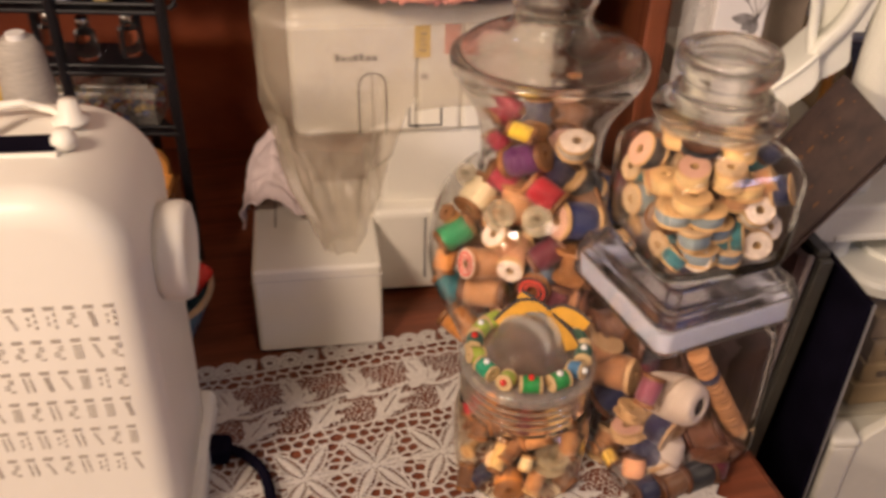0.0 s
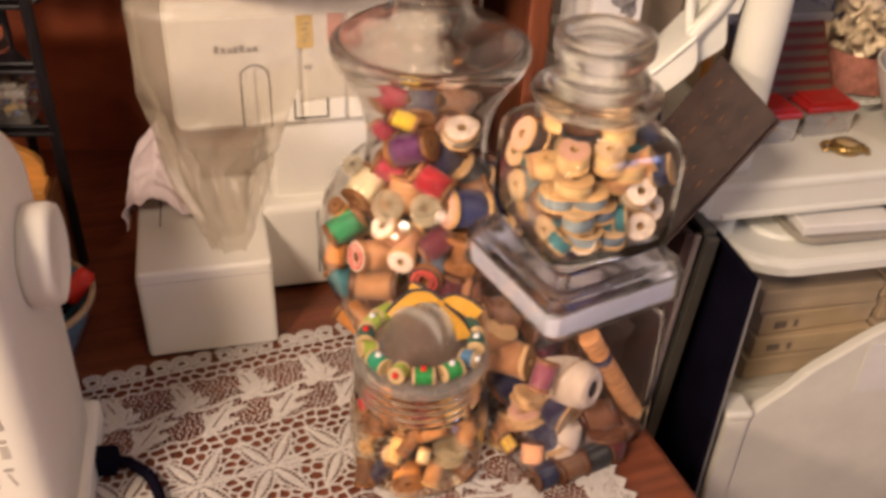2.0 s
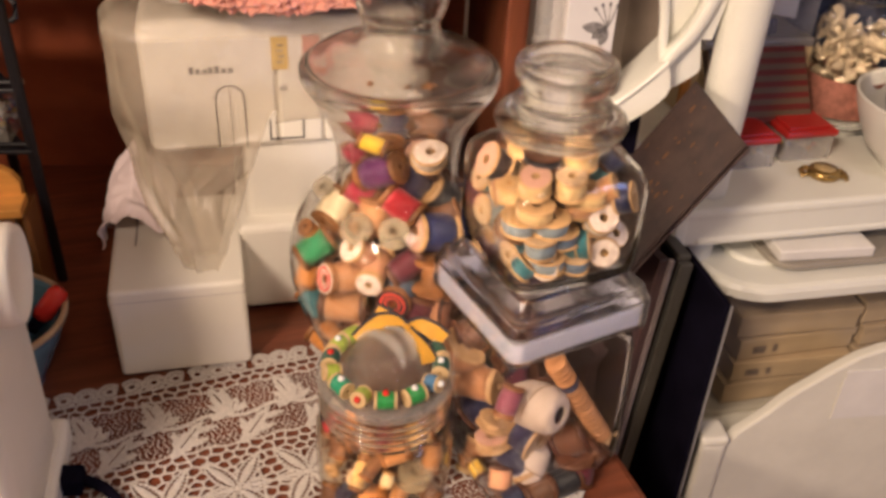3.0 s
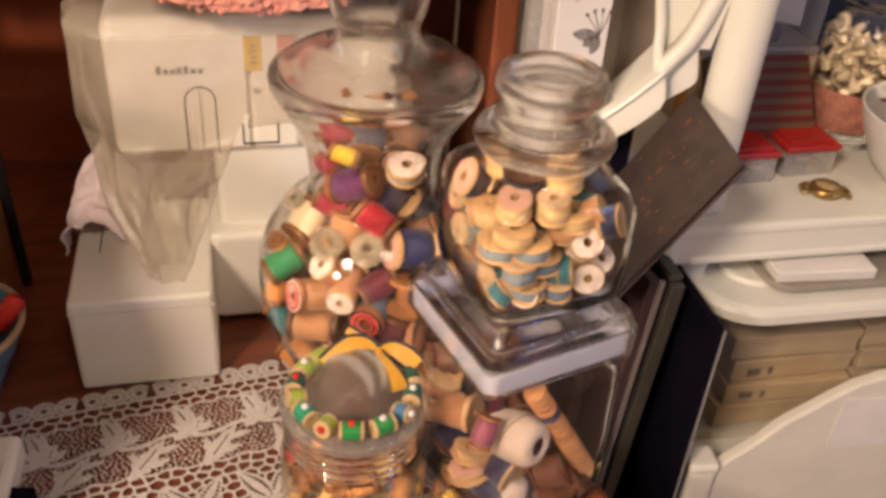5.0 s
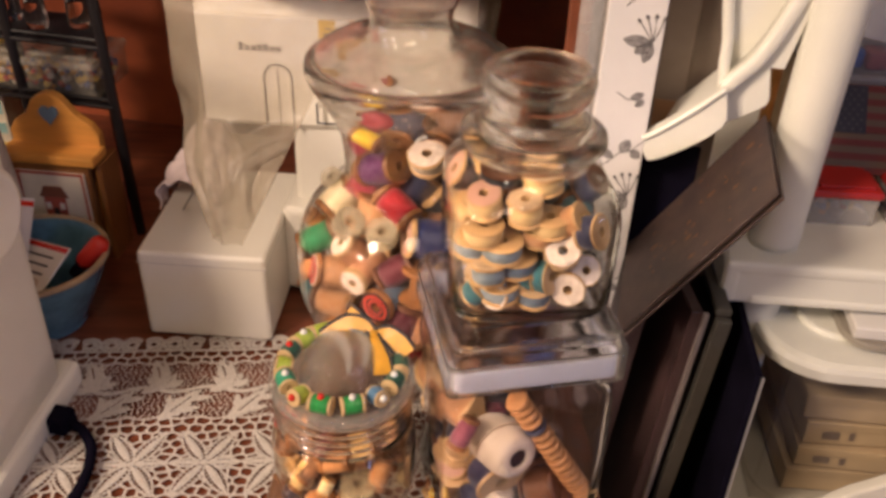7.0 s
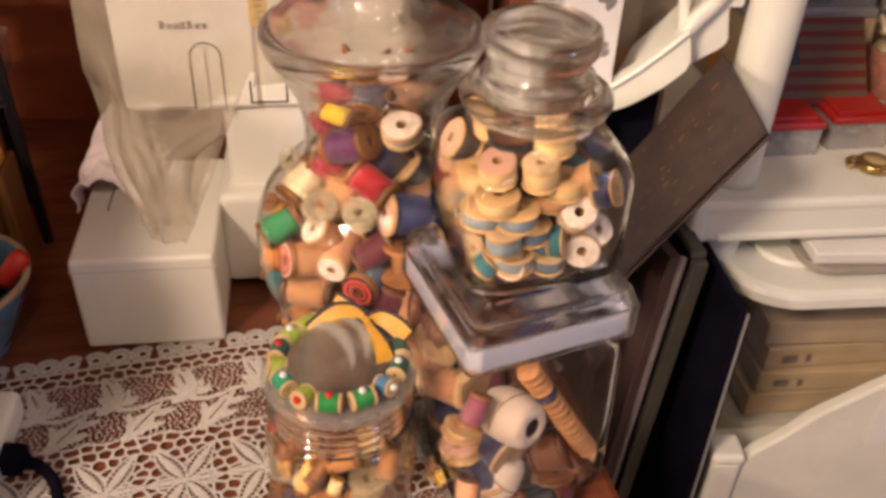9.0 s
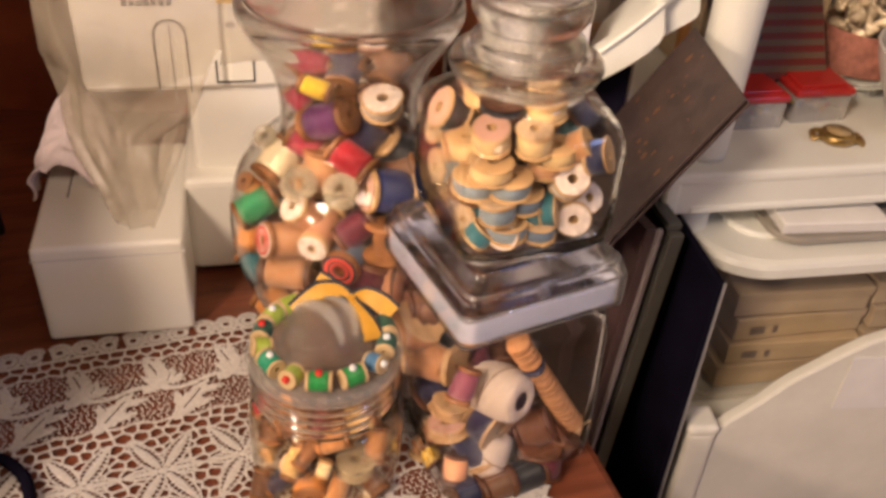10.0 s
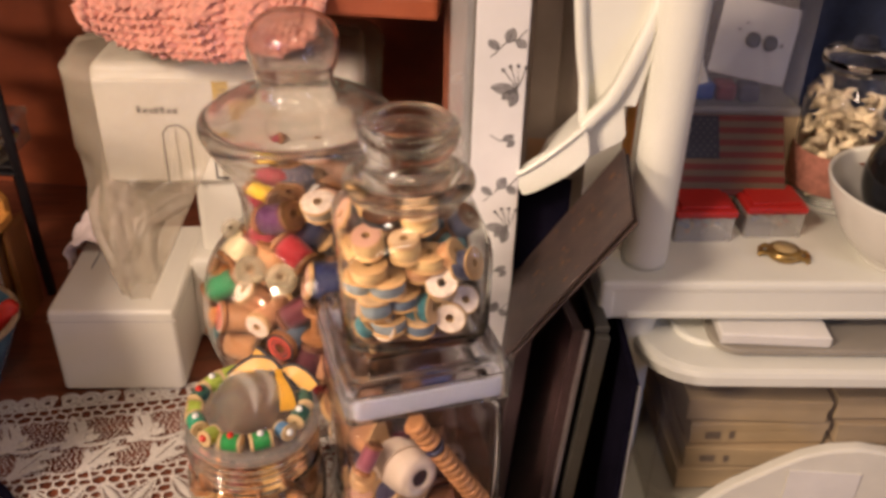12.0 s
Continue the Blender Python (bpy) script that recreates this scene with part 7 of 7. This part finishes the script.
# ---- bins under the shelf ----
def rounded_rect(x0, y0, x1, y1, r, z0, z1, bev=0.005):
    bm = bmesh.new()
    pts = []
    for cx, cy, a0 in ((x1 - r, y1 - r, 0), (x0 + r, y1 - r, 90), (x0 + r, y0 + r, 180), (x1 - r, y0 + r, 270)):
        for k in range(9):
            a = radians(a0 + 90 * k / 8)
            pts.append((cx + r * math.cos(a), cy + r * math.sin(a)))
    n = len(pts)
    rows = []
    for z, inset in ((z0, 0.0), (z1 - bev, 0.0), (z1 - bev * 0.3, bev * 0.3), (z1, bev)):
        cx, cy = (x0 + x1) / 2, (y0 + y1) / 2
        rows.append([bm.verts.new((x - math.copysign(inset, x - cx), y - math.copysign(inset, y - cy), z)) for x, y in pts])
    for a, b in zip(rows, rows[1:]):
        for k in range(n):
            j = (k + 1) % n
            bm.faces.new((a[k], a[j], b[j], b[k]))
    bm.faces.new(rows[0][::-1])
    bm.faces.new(rows[-1])
    bmesh.ops.recalc_face_normals(bm, faces=bm.faces)
    return bm


BIN = pose(0.3110, 0.5200, 0.0, 0, 0, 7.0)
LID_Z = 0.824
def storage_bin(top, depth, label, group):
    b = thing("storage_bin", BIN, label, "bin", group)
    part("lid", joined(rounded_rect(0.0, 0.0, 0.36, 0.27, 0.046, top - 0.015, top - 0.003, 0.005), rounded_rect(0.030, 0.030, 0.33, 0.24, 0.025, top - 0.006, top + 0.0005, 0.002)), RESIN, b, "white plastic lid with rounded corners")
    z0, z1 = top - depth, top - 0.015
    clear = bpy.data.materials.get("bin_plastic") or film_material("bin_plastic", (0.50, 0.44, 0.40), 0.07, 0.25)
    for size, at in (((0.31, 0.0018, z1 - z0), (0.18, 0.024, (z0 + z1) / 2)), ((0.0018, 0.225, z1 - z0), (0.025, 0.137, (z0 + z1) / 2)), ((0.0018, 0.225, z1 - z0), (0.335, 0.137, (z0 + z1) / 2)), ((0.31, 0.0018, z1 - z0), (0.18, 0.250, (z0 + z1) / 2)), ((0.31, 0.225, 0.002), (0.18, 0.137, z0 + 0.001))):
        side = part("bin_wall", box(size, at), clear, b)
        side.visible_shadow = False
    part("latch", box((0.05, 0.006, 0.020), (0.31, -0.003, top - 0.013), 0.002), RESIN, b)
    return b


storage_bin(LID_Z, 0.155, "clear plastic storage bin with a white lid, full of boxes", "storage bins")
storage_bin(LID_Z - 0.157, 0.22, "clear plastic storage bin with a white lid under another", "storage bins")


def pattern_box(x, y, z, w, d, h, turn, text=False):
    t = thing("pattern_box", BIN @ pose(x, y, z, 0, 0, turn), "small tan cardboard box stacked in the clear bin", "box", "boxes in the bin")
    part("carton", box((w, d, h - 0.0035), (w / 2, d / 2, h / 2 - 0.0017), 0.0012), CARD, t)
    part("carton_lid", box((w + 0.002, d + 0.002, h * 0.32), (w / 2, d / 2, h * 0.72), 0.001), CARD, t)
    if text:
        for k, (bx, bw) in enumerate(((0.018, 0.012), (0.033, 0.004))):
            part("print", box((bw, 0.0006, h * 0.30), (bx, -0.0006, h * 0.38)), plain("print_brown", (0.20, 0.15, 0.12), 0.7) if "print_brown" not in bpy.data.materials else bpy.data.materials["print_brown"], t)


zb = LID_Z - 0.152
for k, (h, dx, text) in enumerate(((0.026, 0.000, False), (0.023, 0.003, True), (0.025, 0.004, True), (0.026, -0.002, False))):
    pattern_box(0.050 + dx, 0.034, zb, 0.108, 0.15, h - 0.0006, 1.5 * (-1) ** k, text)
    pattern_box(0.166 + dx, 0.036, zb, 0.108, 0.15, h - 0.0006, -1.5 * (-1) ** k)
    zb += h

pad = thing("cutting_mat", BIN @ pose(0.052, 0.016, LID_Z + 0.0006), "flat grey plastic mat lying on the bin lid", "mat")
part("mat", rounded_rect(0.0, 0.0, 0.26, 0.17, 0.020, 0.0, 0.0045, 0.001), material("mat_grey", (0.33, 0.30, 0.25), 0.5, vary=0.12), pad)
note = thing("paper_pad", BIN @ pose(0.056, 0.022, LID_Z + 0.0056, 0, 0, -3), "small pad of white paper lying on the mat", "paper")
part("pad", box((0.078, 0.060, 0.009), (0.039, 0.030, 0.0045), 0.0012), PAPER, note)
for k in range(3):
    part("sheet_edge", box((0.0784, 0.0604, 0.0004), (0.039, 0.030, 0.0022 + 0.0022 * k)), plain("sheet_shadow", (0.55, 0.52, 0.47), 0.8) if k == 0 else bpy.data.materials["sheet_shadow"], note)


def headboard():
    h = thing("doll_bed", pose(0.3130, 0.4900, 0.0, 0, 0, 3), "white painted wooden doll bed with a curved headboard", "doll bed")
    white = material("white_paint", (0.77, 0.75, 0.66), 0.4, vary=0.08, scale=20, bump=0.1, bump_scale=120)
    out = [(0.022, 0.35), (0.022, 0.688), (0.030, 0.700), (0.040, 0.709), (0.050, 0.7185), (0.060, 0.7310), (0.068, 0.7390), (0.080, 0.7480), (0.095, 0.7600), (0.112, 0.7720), (0.130, 0.7790), (0.150, 0.7820), (0.170, 0.7790), (0.190, 0.770), (0.210, 0.755), (0.235, 0.735), (0.255, 0.715), (0.270, 0.700), (0.270, 0.35)]
    part("headboard", prism(out, 0.010, 0.0022), white, h).location = (0, 0.006, 0)
    for x in (0.010, 0.280):
        part("post", joined(box((0.022, 0.022, 0.70), (x, 0.011, 0.345), 0.004, 3), box((0.024, 0.024, 0.010), (x, 0.011, 0.697), 0.004, 3)), white, h)
    part("side_rail", box((0.012, 0.012, 0.05), (0.020, 0.016, 0.60)), white, h)
    part("note", box((0.050, 0.0008, 0.050), (0.130, 0.0050, 0.735)), PAPER, h, "white paper note stuck on")
    return h


headboard()
